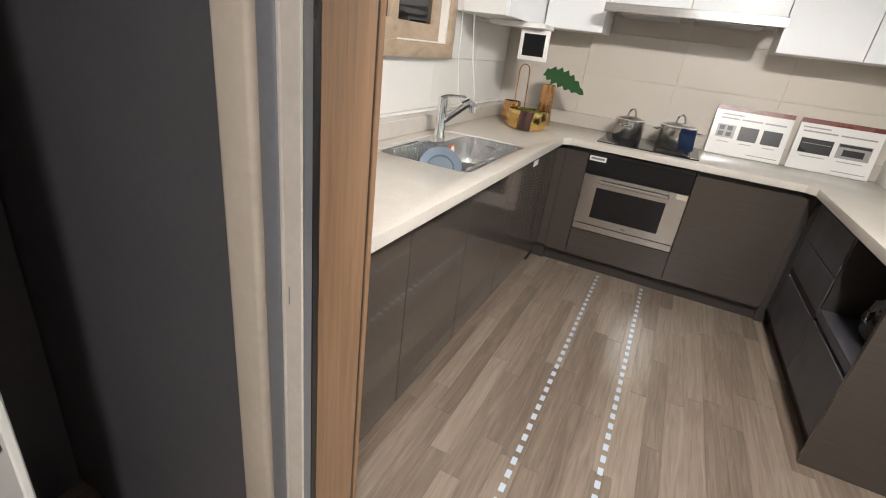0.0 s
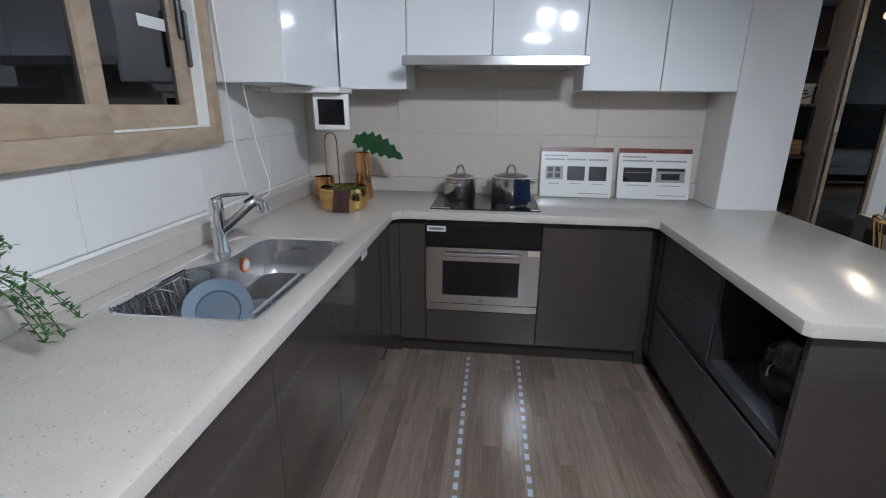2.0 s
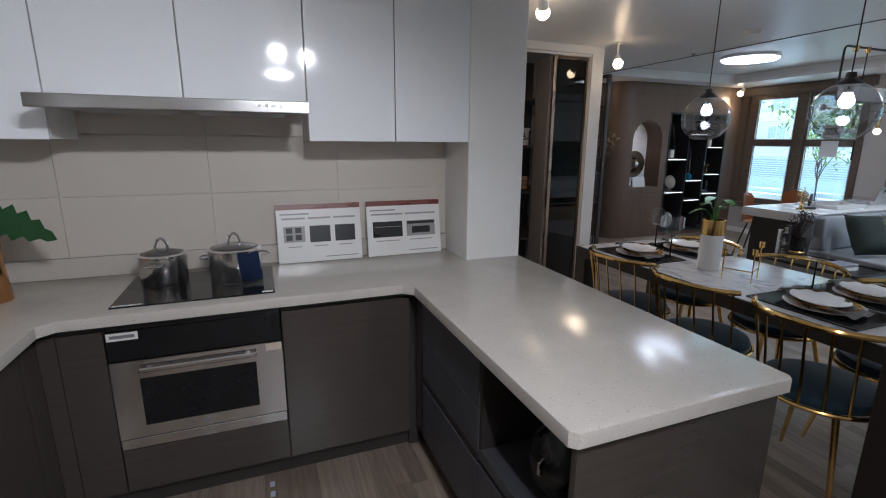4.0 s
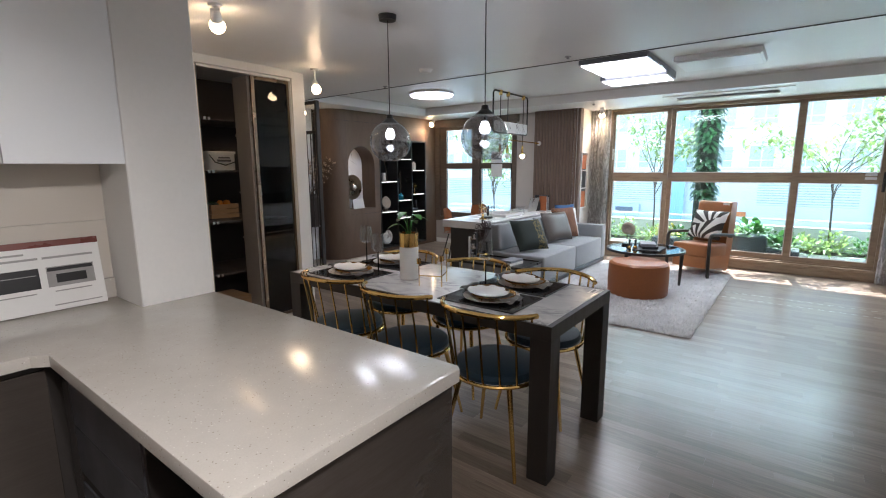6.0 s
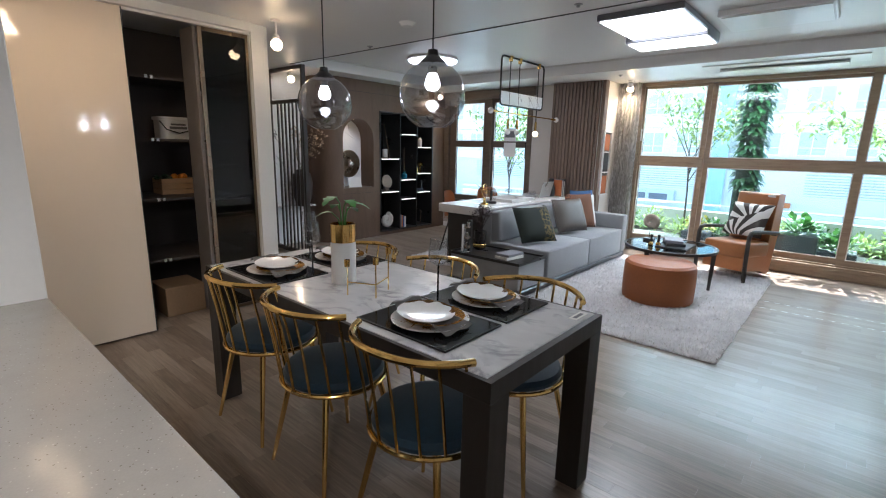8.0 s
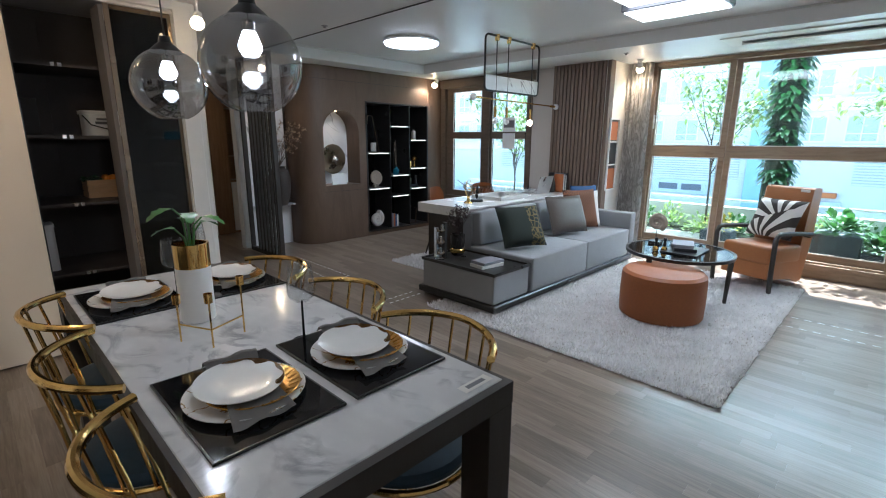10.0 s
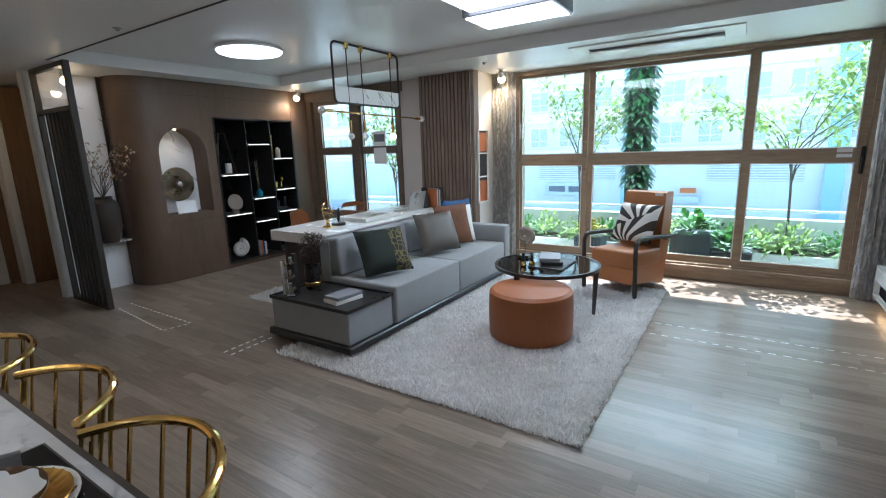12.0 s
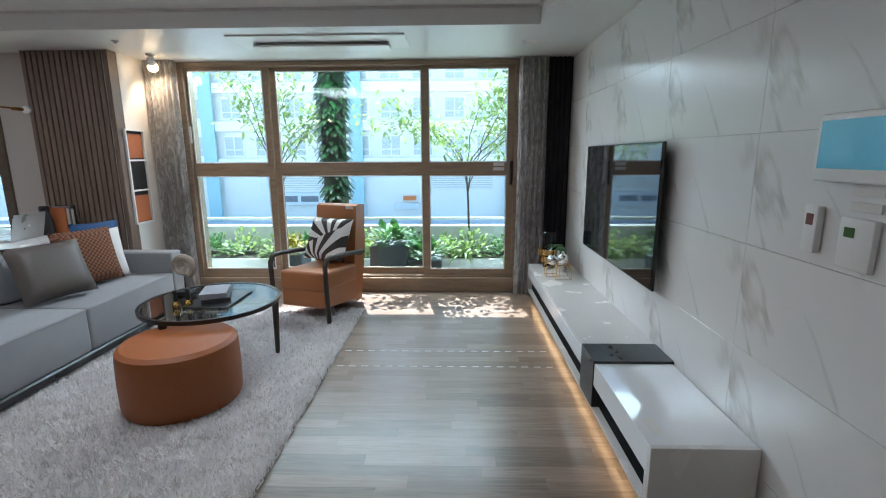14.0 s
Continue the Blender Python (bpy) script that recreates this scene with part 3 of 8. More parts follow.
win = thing("window_2", (8.76, 6.72, 0.46), "dark-framed wooden study window with two sashes", "window", "", "structure")
part("window_frame", B().prism([(5.84, 0.43), (7.595, 0.43), (7.595, 2.27), (5.84, 2.27)], 8.725, 8.90, [rect(5.92, 0.51, 7.50, 2.19)], UP_X, 0.004), "oak_dark", win)
PANES = [(0.60, 1.42), (1.525, 2.13)]
sash(win, 8.78, 8.82, 6.63, 7.50, 0.51, 2.19, 6.78, 7.36, PANES, "oak_dark", "window_glass")
sash(win, 8.83, 8.87, 5.92, 6.72, 0.51, 2.19, 5.98, 6.60, PANES, "oak_dark", "window_glass")
part("handle", B().box(8.755, 5.935, 1.25, 8.775, 5.96, 1.50, 0.006), "black_satin", win, "black window handle")
part("blind_box", B().box(8.70, 5.80, 2.20, 8.75, 7.59, 2.325, 0.004), "oak_dark", win)
part("notice", B().box(8.772, 6.14, 1.53, 8.776, 6.36, 1.72).box(8.772, 6.14, 1.28, 8.776, 6.36, 1.50), "white_plastic", win, "white paper notices")
part("notice_print", B().box(8.770, 6.16, 1.58, 8.7715, 6.34, 1.68), "print_grey", win, "grey printed picture")

win = thing("window_3", (-0.14, 2.83, 1.2), "wooden kitchen window with two sliding sashes", "window", "", "structure")
part("window_frame", B().prism([(2.24, 1.205), (3.43, 1.205), (3.43, 2.325), (2.24, 2.325)], -0.19, -0.098, [rect(2.295, 1.277, 3.375, 2.27)], UP_X, 0.004), "window_oak", win)
sash(win, -0.155, -0.115, 2.29, 2.86, 1.277, 2.27, 2.37, 2.79, [(1.362, 2.20)], "window_oak", "dark_pane")
sash(win, -0.20, -0.16, 2.84, 3.36, 1.277, 2.27, 2.90, 3.28, [(1.362, 2.20)], "window_oak", "dark_pane")
part("track", B().box(-0.16, 2.86, 1.278, -0.118, 3.372, 1.284).box(-0.16, 3.355, 1.284, -0.12, 3.374, 2.27), "white_plastic", win, "white plastic track")
part("handle", B().box(-0.16, 3.30, 1.60, -0.14, 3.325, 1.78, 0.006).box(-0.14, 3.305, 1.50, -0.12, 3.32, 1.70, 0.006), "black_satin", win, "black window handle")
part("sticker", B().box(-0.177, 3.12, 1.62, -0.175, 3.26, 1.66), "white_plastic", win, "white paper sticker")
structure("wall_lightwell", B().box(-1.3, 1.6, 0.6, -1.2, 4.2, 2.9).box(-1.2, 1.6, 0.6, -0.34, 1.7, 2.9).box(-1.2, 4.1, 0.6, -0.34, 4.2, 2.9).box(-1.2, 1.6, 0.6, -0.34, 4.2, 0.7).box(-1.2, 1.6, 2.8, -0.34, 4.2, 2.9), "alu_grey", "grey walls of the dark room behind the kitchen window", "wall")

# doorway lining: wooden reveal, black seal and grey, white and beige sliding door profiles
dj = thing("door_1", (0.66, 1.32, 0), "wooden doorway lining with sliding door profiles beside it", "door frame", "", "structure")
part("lining", B().prism([(0.682, 1.36), (0.704, 1.36), (0.687, 1.503), (0.682, 1.503)], 0, 2.13, (), None, 0.0015), "jamb_wood", dj)
part("groove", B().box(0.6795, 1.503, 0, 0.6835, 1.513, 2.13), "black_satin", dj)
part("edge_strip", B().box(0.68, 1.513, 0, 0.686, 1.528, 2.13, 0.0015), "jamb_wood", dj)
part("seal", B().box(0.69, 1.342, 0, 0.706, 1.3595, 2.13, 0.003), "black_satin", dj, "black rubber seal")
part("profile", B().prism([(0.69, 1.3175), (0.7135, 1.3175), (0.7065, 1.3415), (0.69, 1.3415)], 0, 2.13), "alu_grey", dj, "grey profile")
part("profile", B().box(0.683, 1.312, 0, 0.7135, 1.317, 2.13, 0.001).box(0.672, 1.314, 0, 0.681, 1.34, 2.13, 0.003).box(0.68, 1.3165, 0, 0.684, 1.34, 2.13), "white_profile", dj, "off-white profile")
part("profile", B().box(0.634, 1.318, 0, 0.672, 1.345, 2.13, 0.008, 3), "alu_grey", dj, "grey profile")
part("profile", B().box(0.566, 1.310, 0, 0.634, 1.345, 2.13, 0.010, 3), "beige_profile", dj, "beige profile")
part("leaf", B().box(-0.44, 1.322, 0.01, 0.566, 1.350, 2.13, 0.002), "dark_utility", dj, "dark grey sliding door leaf")
part("backing", B().box(-0.44, 1.350, 0, 0.68, 1.3605, 2.13), "carcass_dark", dj)
part("casing", B().box(2.02, 1.238, 0, 2.05, 1.40, 2.12, 0.002).box(0.69, 1.238, 2.13, 2.05, 1.26, 2.19, 0.002), "jamb_wood", dj)
part("pen_mark", B().box(0.690, 1.3115, 0.925, 0.6915, 1.3125, 0.955), "print_grey", dj, "faint pen mark")
# added cover hides the pale side wall, continuing the dark door leaf
structure("utility_wall_panel", B().box(-0.1455, -1.49, 0, -0.13, 1.32, 2.32), "dark_utility", "added dark grey cover on the utility room side wall", "wall panel")
uc_ = thing("utility_door", (0.0, 0.96, 0), "white utility room door leaf with a dark latch", "door")
part("leaf", B().box(-0.12, 1.085, 0, 0.292, 1.10, 2.05, 0.003), "white_plastic", uc_)
part("latch", B().box(0.225, 1.077, 0.585, 0.272, 1.085, 0.625, 0.004), "black_satin", uc_, "black latch")

# ---- tiles on the walls ----
def tiles(parent, cells, material, name="tile"):
    """Flat tiles (centre, size) that share a mesh for each size."""
    cache = {}
    for c, s in cells:
        key = tuple(round(v, 4) for v in s)
        if key not in cache:
            cache[key] = mesh_of(name, B().box(-s[0] / 2, -s[1] / 2, -s[2] / 2, s[0] / 2, s[1] / 2, s[2] / 2, 0.0012), material)
        o = new(name, cache[key])
        o.parent, o.location = parent, c


J = 0.0008


def spans(a, b, cuts):
    e = [a] + [c for c in cuts if a + 0.01 < c < b - 0.01] + [b]
    return [(p + J, q - J) for p, q in zip(e, e[1:])]


back_wall = bpy.data.objects["wall_north_kitchen"]
cells = []
for z0, z1 in spans(0.935, 1.62, (1.206, 1.476)):
    for x0, x1 in spans(-0.14, 2.268, (0.458, 1.058, 1.658)):
        cells.append((((x0 + x1) / 2, 4.4535, (z0 + z1) / 2), (x1 - x0, 0.007, z1 - z0)))
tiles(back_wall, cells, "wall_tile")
left_wall = bpy.data.objects["wall_west"]
cells = []
for z0, z1 in spans(0.94, 1.204, ()):
    for y0, y1 in spans(1.53, 4.45, (2.1, 2.7, 3.3, 3.9)):
        cells.append(((-0.1435, (y0 + y1) / 2, (z0 + z1) / 2), (0.007, y1 - y0, z1 - z0)))
for z0, z1 in spans(1.207, 1.50, (1.47,)):
    for y0, y1 in spans(3.432, 4.45, (3.9,)):
        cells.append(((-0.1435, (y0 + y1) / 2, (z0 + z1) / 2), (0.007, y1 - y0, z1 - z0)))
    for y0, y1 in spans(1.53, 2.238, (2.1,)):
        cells.append(((-0.1435, (y0 + y1) / 2, (z0 + z1) / 2), (0.007, y1 - y0, z1 - z0)))
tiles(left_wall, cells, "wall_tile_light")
tv_wall = bpy.data.objects["wall_tv"]
cells = []
for z0, z1 in spans(0.0, CEIL, (0.25, 0.665, 1.08, 1.495, 1.91)):
    for x0, x1 in spans(4.172, 9.24, (4.645, 5.445, 6.245, 7.045, 7.845, 8.645)):
        cells.append((((x0 + x1) / 2, 0.5555, (z0 + z1) / 2), (x1 - x0, 0.008, z1 - z0)))
tiles(tv_wall, cells, "marble_wall", "slab")
structure("wall_clad_south", B().box(4.171, 0.56, 0.0, 4.19, 1.47, CEIL), "white_gloss", "glossy white end of the wall panel", "wall panel")

# ---- kitchen base units ----
counter_z = 0.845
DOOR_L, DOOR_B, DOOR_P = 0.508, 3.868, 1.902


def front(parent, name, box, label="", material="cabinet_grey"):
    return part(name, B().box(*box, 0.0015), material, parent, label)


def base_unit(name, loc, carcass, label, group="kitchen base units"):
    u = thing(name, loc, label, "kitchen cabinet", group)
    b = B()
    for c in carcass:
        b.box(*c)
    part("body", b, "carcass_dark", u)
    return u


G = 0.002
ys = [1.53, 2.02, 2.49, 2.97, 3.765]
for a, b_ in zip(ys, ys[1:]):
    u = base_unit("base_cabinet", ((DOOR_L - 0.3), (a + b_) / 2, 0), [(-0.13, a, 0.10, DOOR_L - 0.02, b_, 0.70 if 2.4 < a < 3 else 0.80), (-0.10, a, 0.0, DOOR_L - 0.05, b_, 0.10)], "taupe-grey glossy base cabinet under the stone worktop")
    front(u, "door", (DOOR_L - 0.018, a + G, 0.096, DOOR_L, b_ - G, 0.772))
    if a > 2.9:
        part("sticker", B().box(DOOR_L, 3.33, 0.735, DOOR_L + 0.001, 3.42, 0.765), "white_plastic", u, "small white label")
u = base_unit("corner_filler", (0.53, 3.85, 0), [(DOOR_L - 0.1, 3.765, 0.0, DOOR_L - 0.03, 4.3, 0.80), (DOOR_L - 0.1, 3.90, 0.0, 0.56, 4.3, 0.80)], "taupe-grey corner filler between base cabinets")
front(u, "panel", (DOOR_L - 0.02, 3.767, 0.108, DOOR_L - 0.002, 3.885, 0.772))
front(u, "panel", (DOOR_L - 0.002, DOOR_B + 0.002, 0.108, 0.562, DOOR_B + 0.02, 0.772))
u = base_unit("base_cabinet", (0.635, 4.15, 0), [(0.562, DOOR_B + 0.02, 0.10, 0.706, 4.44, 0.80), (0.562, DOOR_B + 0.05, 0, 0.706, 4.44, 0.10)], "narrow taupe-grey base cabinet beside the oven")
front(u, "door", (0.564, DOOR_B, 0.096, 0.704, DOOR_B + 0.018, 0.772))
u = base_unit("oven_cabinet", (1.01, 4.15, 0), [(0.706, DOOR_B + 0.05, 0, 1.318, 4.44, 0.27), (0.706, DOOR_B + 0.02, 0.10, 1.318, 4.44, 0.278)], "taupe-grey cabinet drawer below the built-in oven")
front(u, "drawer", (0.708, DOOR_B, 0.096, 1.316, DOOR_B + 0.018, 0.278))
u = base_unit("base_cabinet", (1.6, 4.15, 0), [(1.318, DOOR_B + 0.02, 0.10, 1.87, 4.44, 0.80), (1.318, DOOR_B + 0.05, 0, 1.87, 4.44, 0.10)], "wide taupe-grey base cabinet beside the oven")
front(u, "door", (1.32, DOOR_B, 0.096, 1.866, DOOR_B + 0.018, 0.772))
u = base_unit("corner_filler", (1.9, 3.9, 0), [(1.87, 3.90, 0.0, 2.5, 4.44, 0.80)], "taupe-grey corner filler between base cabinets")
front(u, "panel", (DOOR_P + 0.002, 3.79, 0.108, DOOR_P + 0.02, 3.888, 0.772))
# peninsula
u = base_unit("drawer_unit", (2.2, 3.5, 0), [(DOOR_P + 0.02, 3.205, 0.10, 2.54, 3.90, 0.80), (DOOR_P + 0.05, 3.205, 0, 2.54, 3.90, 0.10)], "dark grey drawer unit of the kitchen peninsula")
for z0, z1 in ((0.108, 0.375), (0.415, 0.585), (0.589, 0.772)):
    front(u, "drawer", (DOOR_P, 3.207, z0, DOOR_P + 0.018, 3.787, z1), "", "cabinet_matt")
part("finger_groove", B().box(DOOR_P + 0.006, 3.207, 0.375, DOOR_P + 0.02, 3.787, 0.415), "carcass_dark", u, "dark finger groove")
u = thing("open_unit", (2.2, 2.95, 0), "dark grey peninsula unit with an open shelf", "kitchen cabinet", "kitchen base units")
part("body", B().box(DOOR_P + 0.004, 2.72, 0.42, 2.54, 3.203, 0.438).box(DOOR_P + 0.004, 3.187, 0.438, 2.54, 3.203, 0.80).box(2.45, 2.72, 0.438, 2.54, 3.187, 0.80).box(DOOR_P + 0.02, 2.72, 0.10, 2.54, 3.203, 0.42).box(DOOR_P + 0.05, 2.72, 0, 2.54, 3.203, 0.10), "carcass_dark", u)
part("shelf", B().box(DOOR_P, 2.722, 0.438, 2.45, 3.187, 0.446), "cabinet_matt", u, "grey shelf board")
front(u, "drawer", (DOOR_P, 2.722, 0.108, DOOR_P + 0.018, 3.203, 0.385), "", "cabinet_matt")
front(u, "rail", (DOOR_P, 2.722, 0.405, DOOR_P + 0.018, 3.203, 0.437), "", "cabinet_matt")
ep = thing("end_panel", (2.2, 2.71, 0), "taupe-grey panels closing the end of the peninsula", "cabinet panel")
part("side_panel", B().box(DOOR_P - 0.002, 2.697, 0.0, 2.562, 2.719, 0.803, 0.0015), "cabinet_grey", ep)
part("back_panel", B().box(2.541, 2.72, 0, 2.562, 4.14, 0.803, 0.0015), "cabinet_grey", ep)

# worktop with the sink cut out
outer = [(-0.139, 1.53), (0.546, 1.53), (0.546, 3.79), (0.586, 3.83), (1.825, 3.83), (1.865, 3.79), (1.865, 2.69), (1.882, 2.673), (2.566, 2.673), (2.583, 2.69), (2.583, 4.139), (2.266, 4.139), (2.266, 4.449), (-0.139, 4.449)]
top = B().prism(outer, 0.805, counter_z, [rrect(0.012, 2.505, 0.468, 3.268, 0.05)], None, 0.003)
wt = thing("worktop", (1.0, 3.9, 0.805), "U-shaped beige speckled stone worktop with an upstand", "worktop")
part("slab", top, "stone_counter", wt)
part("upstand", B().box(-0.139, 1.53, counter_z, -0.055, 4.449, 0.925, 0.003).box(-0.055, 4.425, counter_z, 2.266, 4.449, 0.936, 0.002), "stone_counter", wt)
part("sealant", B().box(-0.139, 1.53, 0.926, -0.130, 4.449, 0.938), "white_plastic", wt, "white sealant line")
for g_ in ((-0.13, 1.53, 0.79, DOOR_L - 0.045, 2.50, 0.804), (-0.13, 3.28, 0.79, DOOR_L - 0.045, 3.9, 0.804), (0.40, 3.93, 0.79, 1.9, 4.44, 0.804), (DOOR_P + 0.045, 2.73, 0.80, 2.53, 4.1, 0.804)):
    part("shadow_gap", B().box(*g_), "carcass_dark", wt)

# ---- wall units ----
def wall_unit(loc, body, doors, label):
    u = thing("wall_cabinet", loc, label, "wall cabinet", "kitchen wall units")
    part("body", B().box(*body), "white_plastic", u)
    for d in doors:
        part("door", B().box(*d, 0.0015), "white_gloss", u)
    return u


for x0, x1, z0, lab in ((0.195, 0.565, 1.453, "glossy white wall cabinet with one door"), (0.567, 1.020, 1.605, "short glossy white wall cabinet over the hood"), (1.022, 1.494, 1.605, "short glossy white wall cabinet over the hood"), (1.496, 1.889, 1.453, "glossy white wall cabinet with one door"), (1.891, 2.266, 1.453, "glossy white wall cabinet with one door")):
    wall_unit(((x0 + x1) / 2, 4.3, z0), (x0 + 0.001, 4.156, z0 + 0.002, x1 - 0.001, 4.449, 2.328), [(x0 + 0.0015, 4.137, z0, x1 - 0.0015, 4.155, 2.326)], lab)
wall_unit((0.02, 3.8, 1.453), (-0.138, 3.446, 1.455, 0.171, 4.449, 2.328), [(0.172, 3.446, 1.453, 0.19, 4.135, 2.326)], "glossy white corner wall cabinet beside the window")
wall_unit((0.02, 1.8, 1.453), (-0.138, 1.53, 1.455, 0.171, 2.226, 2.328), [(0.172, 1.53, 1.453, 0.19, 1.815, 2.326), (0.172, 1.817, 1.453, 0.19, 2.226, 2.326)], "glossy white wall cabinet by the doorway")
hood = thing("range_hood", (1.03, 4.15, 1.557), "slim stainless steel range hood under white cabinets", "range hood")
part("visor", B().box(0.583, 3.905, 1.557, 1.482, 3.96, 1.602, 0.003), "steel", hood)
part("body", B().box(0.60, 3.96, 1.565, 1.465, 4.40, 1.603, 0.002), "steel", hood)
part("filter", B().box(0.66, 3.99, 1.558, 0.98, 4.3, 1.565).box(1.06, 3.99, 1.558, 1.40, 4.3, 1.565), "grey_plastic", hood, "grey grease filters")
for i in range(4):
    part("button", B().cyl((1.30 + i * 0.025, 3.906, 1.583), (1.30 + i * 0.025, 3.899, 1.583), 0.006, seg=12), "chrome", hood)

# ---- closet ----
structure("closet_header", B().box(2.581, 5.79, 2.262, 4.284, 5.86, CEIL, 0.003).box(2.581, 5.83, 2.244, 4.284, 5.86, 2.262), "white_paint", "white header over the closet doors", "trim")
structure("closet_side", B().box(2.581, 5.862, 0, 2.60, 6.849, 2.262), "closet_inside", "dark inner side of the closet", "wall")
dr = thing("sliding_door", (3.18, 5.87, 0), "cream high-gloss sliding closet door", "closet door")
part("leaf", B().box(2.594, 5.800, 0.012, 3.395, 5.823, 2.255, 0.002), "cream_gloss", dr)
part("edge", B().box(3.395, 5.800, 0.012, 3.402, 5.823, 2.255), "black_satin", dr, "dark edge strip")
part("edge", B().box(2.584, 5.798, 0.012, 2.594, 5.825, 2.255), "black_satin", dr, "dark edge strip")
dr = thing("sliding_door", (4.09, 5.87, 0), "bronze-framed tinted glass closet door", "closet door")
part("frame", B().prism([(3.90, 0.012), (4.283, 0.012), (4.283, 2.243), (3.90, 2.243)], 5.862, 5.885, [rect(3.925, 0.04, 4.262, 2.215)], UP_Y, 0.002), "bronze_dark", dr)
part("stile", B().box(3.893, 5.852, 0.012, 3.925, 5.862, 2.243, 0.002), "bronze_strip", dr, "pale bronze pull strip")
g = part("pane", B().box(3.92, 5.870, 0.03, 4.27, 5.876, 2.22), "bronze_glass", dr, "dark tinted glass", 0)
g.visible_shadow = False
sh = thing("closet_shelving", (3.4, 6.2, 0), "dark closet shelves with a grey divider panel", "shelving")
part("divider", B().box(3.872, 5.89, 0.0, 3.897, 6.12, 2.24), "closet_panel", sh, "grey-brown divider panel")
for z in (0.45, 0.95, 1.42, 1.89):
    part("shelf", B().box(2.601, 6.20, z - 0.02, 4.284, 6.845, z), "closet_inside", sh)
    part("bracket", B().box(3.62, 6.194, z - 0.02, 3.642, 6.2, z + 0.004).box(3.658, 6.194, z - 0.02, 3.68, 6.2, z + 0.004), "steel", sh)
for z in (0.79, 1.22, 1.75):
    part("shelf", B().box(3.898, 5.92, z - 0.018, 4.284, 6.19, z, 0.001), "closet_panel", sh)

# ---- study wall: curved brown panelling with an arched niche, black shelf ----
R = 0.30
arc = [(6.20 + R - R * cos(radians(a)), 7.595 + R - R * sin(radians(a))) for a in range(0, 91, 9)]
end = arc + [(6.50, 8.028), (6.20, 8.028)]
structure("wall_rounded_end", B().prism(end, 0, CEIL), "brown_veneer", "rounded brown veneer wall end", "wall", 50)
AX, AR, AZ0, AZ1 = 6.80, 0.285, 0.785, 1.50
hole = [(AX - AR, AZ0), (AX + AR, AZ0), (AX + AR, AZ1)] + [(AX + AR * cos(radians(a)), AZ1 + AR * sin(radians(a))) for a in range(10, 180, 10)] + [(AX - AR, AZ1)]
structure("wall_arched_niche", B().prism(rect(6.50, 0, 7.205, CEIL), 7.595, 7.90, [hole], UP_Y), "brown_veneer", "brown veneer wall with an arched niche", "wall", 25)
structure("niche_back", B().box(6.50, 7.902, 0.7, 7.205, 7.93, 1.9), "marble_niche", "white marble back of the arched niche", "wall")
structure("wall_over_shelf", B().box(7.205, 7.595, 1.925, 8.44, 8.03, CEIL).box(7.205, 7.595, 0, 8.44, 8.03, 0.052), "brown_veneer", "brown veneer wall over the black shelf", "wall")
structure("panel_joint", B().box(6.26, 7.5935, 2.163, 8.44, 7.597, 2.166).box(8.42, 7.5935, 0.05, 8.423, 7.597, 2.33).box(6.5, 7.5935, 0.70, 7.2, 7.597, 0.703), "carcass_dark", "thin shadow joints in the brown veneer", "trim")
structure("marble_panel", B().box(5.62, 8.00, 0.0, 6.20, 8.029, CEIL), "marble_niche", "white marble panel with grey veins", "wall panel")
bc = thing("bookcase", (7.82, 7.8, 0.05), "built-in black bookcase with lit shelf edges", "bookcase")
part("side", B().box(7.207, 7.585, 0.053, 7.225, 8.02, 1.922), "black_satin", bc)
part("side", B().box(8.40, 7.585, 0.053, 8.42, 8.02, 1.922), "black_satin", bc)
part("divider", B().box(7.645, 7.595, 0.07, 7.657, 8.0, 1.905), "black_satin", bc)
part("divider", B().box(8.03, 7.595, 0.07, 8.042, 8.0, 1.905), "black_satin", bc)
part("top", B().box(7.225, 7.585, 1.904, 8.40, 8.02, 1.922), "black_satin", bc)
part("bottom", B().box(7.225, 7.585, 0.053, 8.40, 8.02, 0.07), "black_satin", bc)
part("back", B().box(7.225, 8.0, 0.07, 8.40, 8.02, 1.904), "black_gloss", bc)
SHELVES = [(7.225, 7.645, (1.21, 0.69)), (7.657, 8.03, (1.60, 0.87, 0.555)), (8.042, 8.40, (1.40, 0.965, 0.65))]
for x0, x1, zs in SHELVES:
    for z in zs:
        s = part("shelf", B().box(x0, 7.60, z - 0.018, x1, 8.0, z), "black_satin", bc)
        if z > 0.5:
            part("led", B().box(x0 + 0.03, 7.594, z - 0.012, x1 - 0.03, 7.6, z - 0.004), "led_strip", s, "white light strip")
for x, z0, z1 in ((7.675, 1.64, 1.84), (7.675, 0.95, 1.25)):
    part("led", B().box(x - 0.004, 7.68, z0, x + 0.004, 7.69, z1), "led_strip", bc, "white light strip")

# ---- slatted wall by the large window ----
sl = structure("slat_wall", B().box(8.665, 4.70, 0, 8.75, 5.47, CEIL), "slat_wood", "brown backing of the slatted wall", "wall panel")
slat = mesh_of("slat", B().box(-0.024, -0.018, 0, 0.0, 0.018, CEIL - 0.002, 0.004), "slat_wood")
for i in range(15):
    o = new("slat", slat)
    o.parent, o.location = sl, (8.664, 4.722 + i * 0.0518, 0)
structure("slat_wall_edge", B().box(8.64, 4.692, 0, 8.752, 4.702, CEIL), "slat_wood", "brown edge board of the slatted wall", "trim")
nf = thing("wall_niche_shelf", (8.85, 4.69, 0.9), "narrow shelf niche with orange lit compartments", "niche")
part("back", B().box(8.72, 4.694, 0.80, 8.96, 4.6995, 1.66), "black_satin", nf)
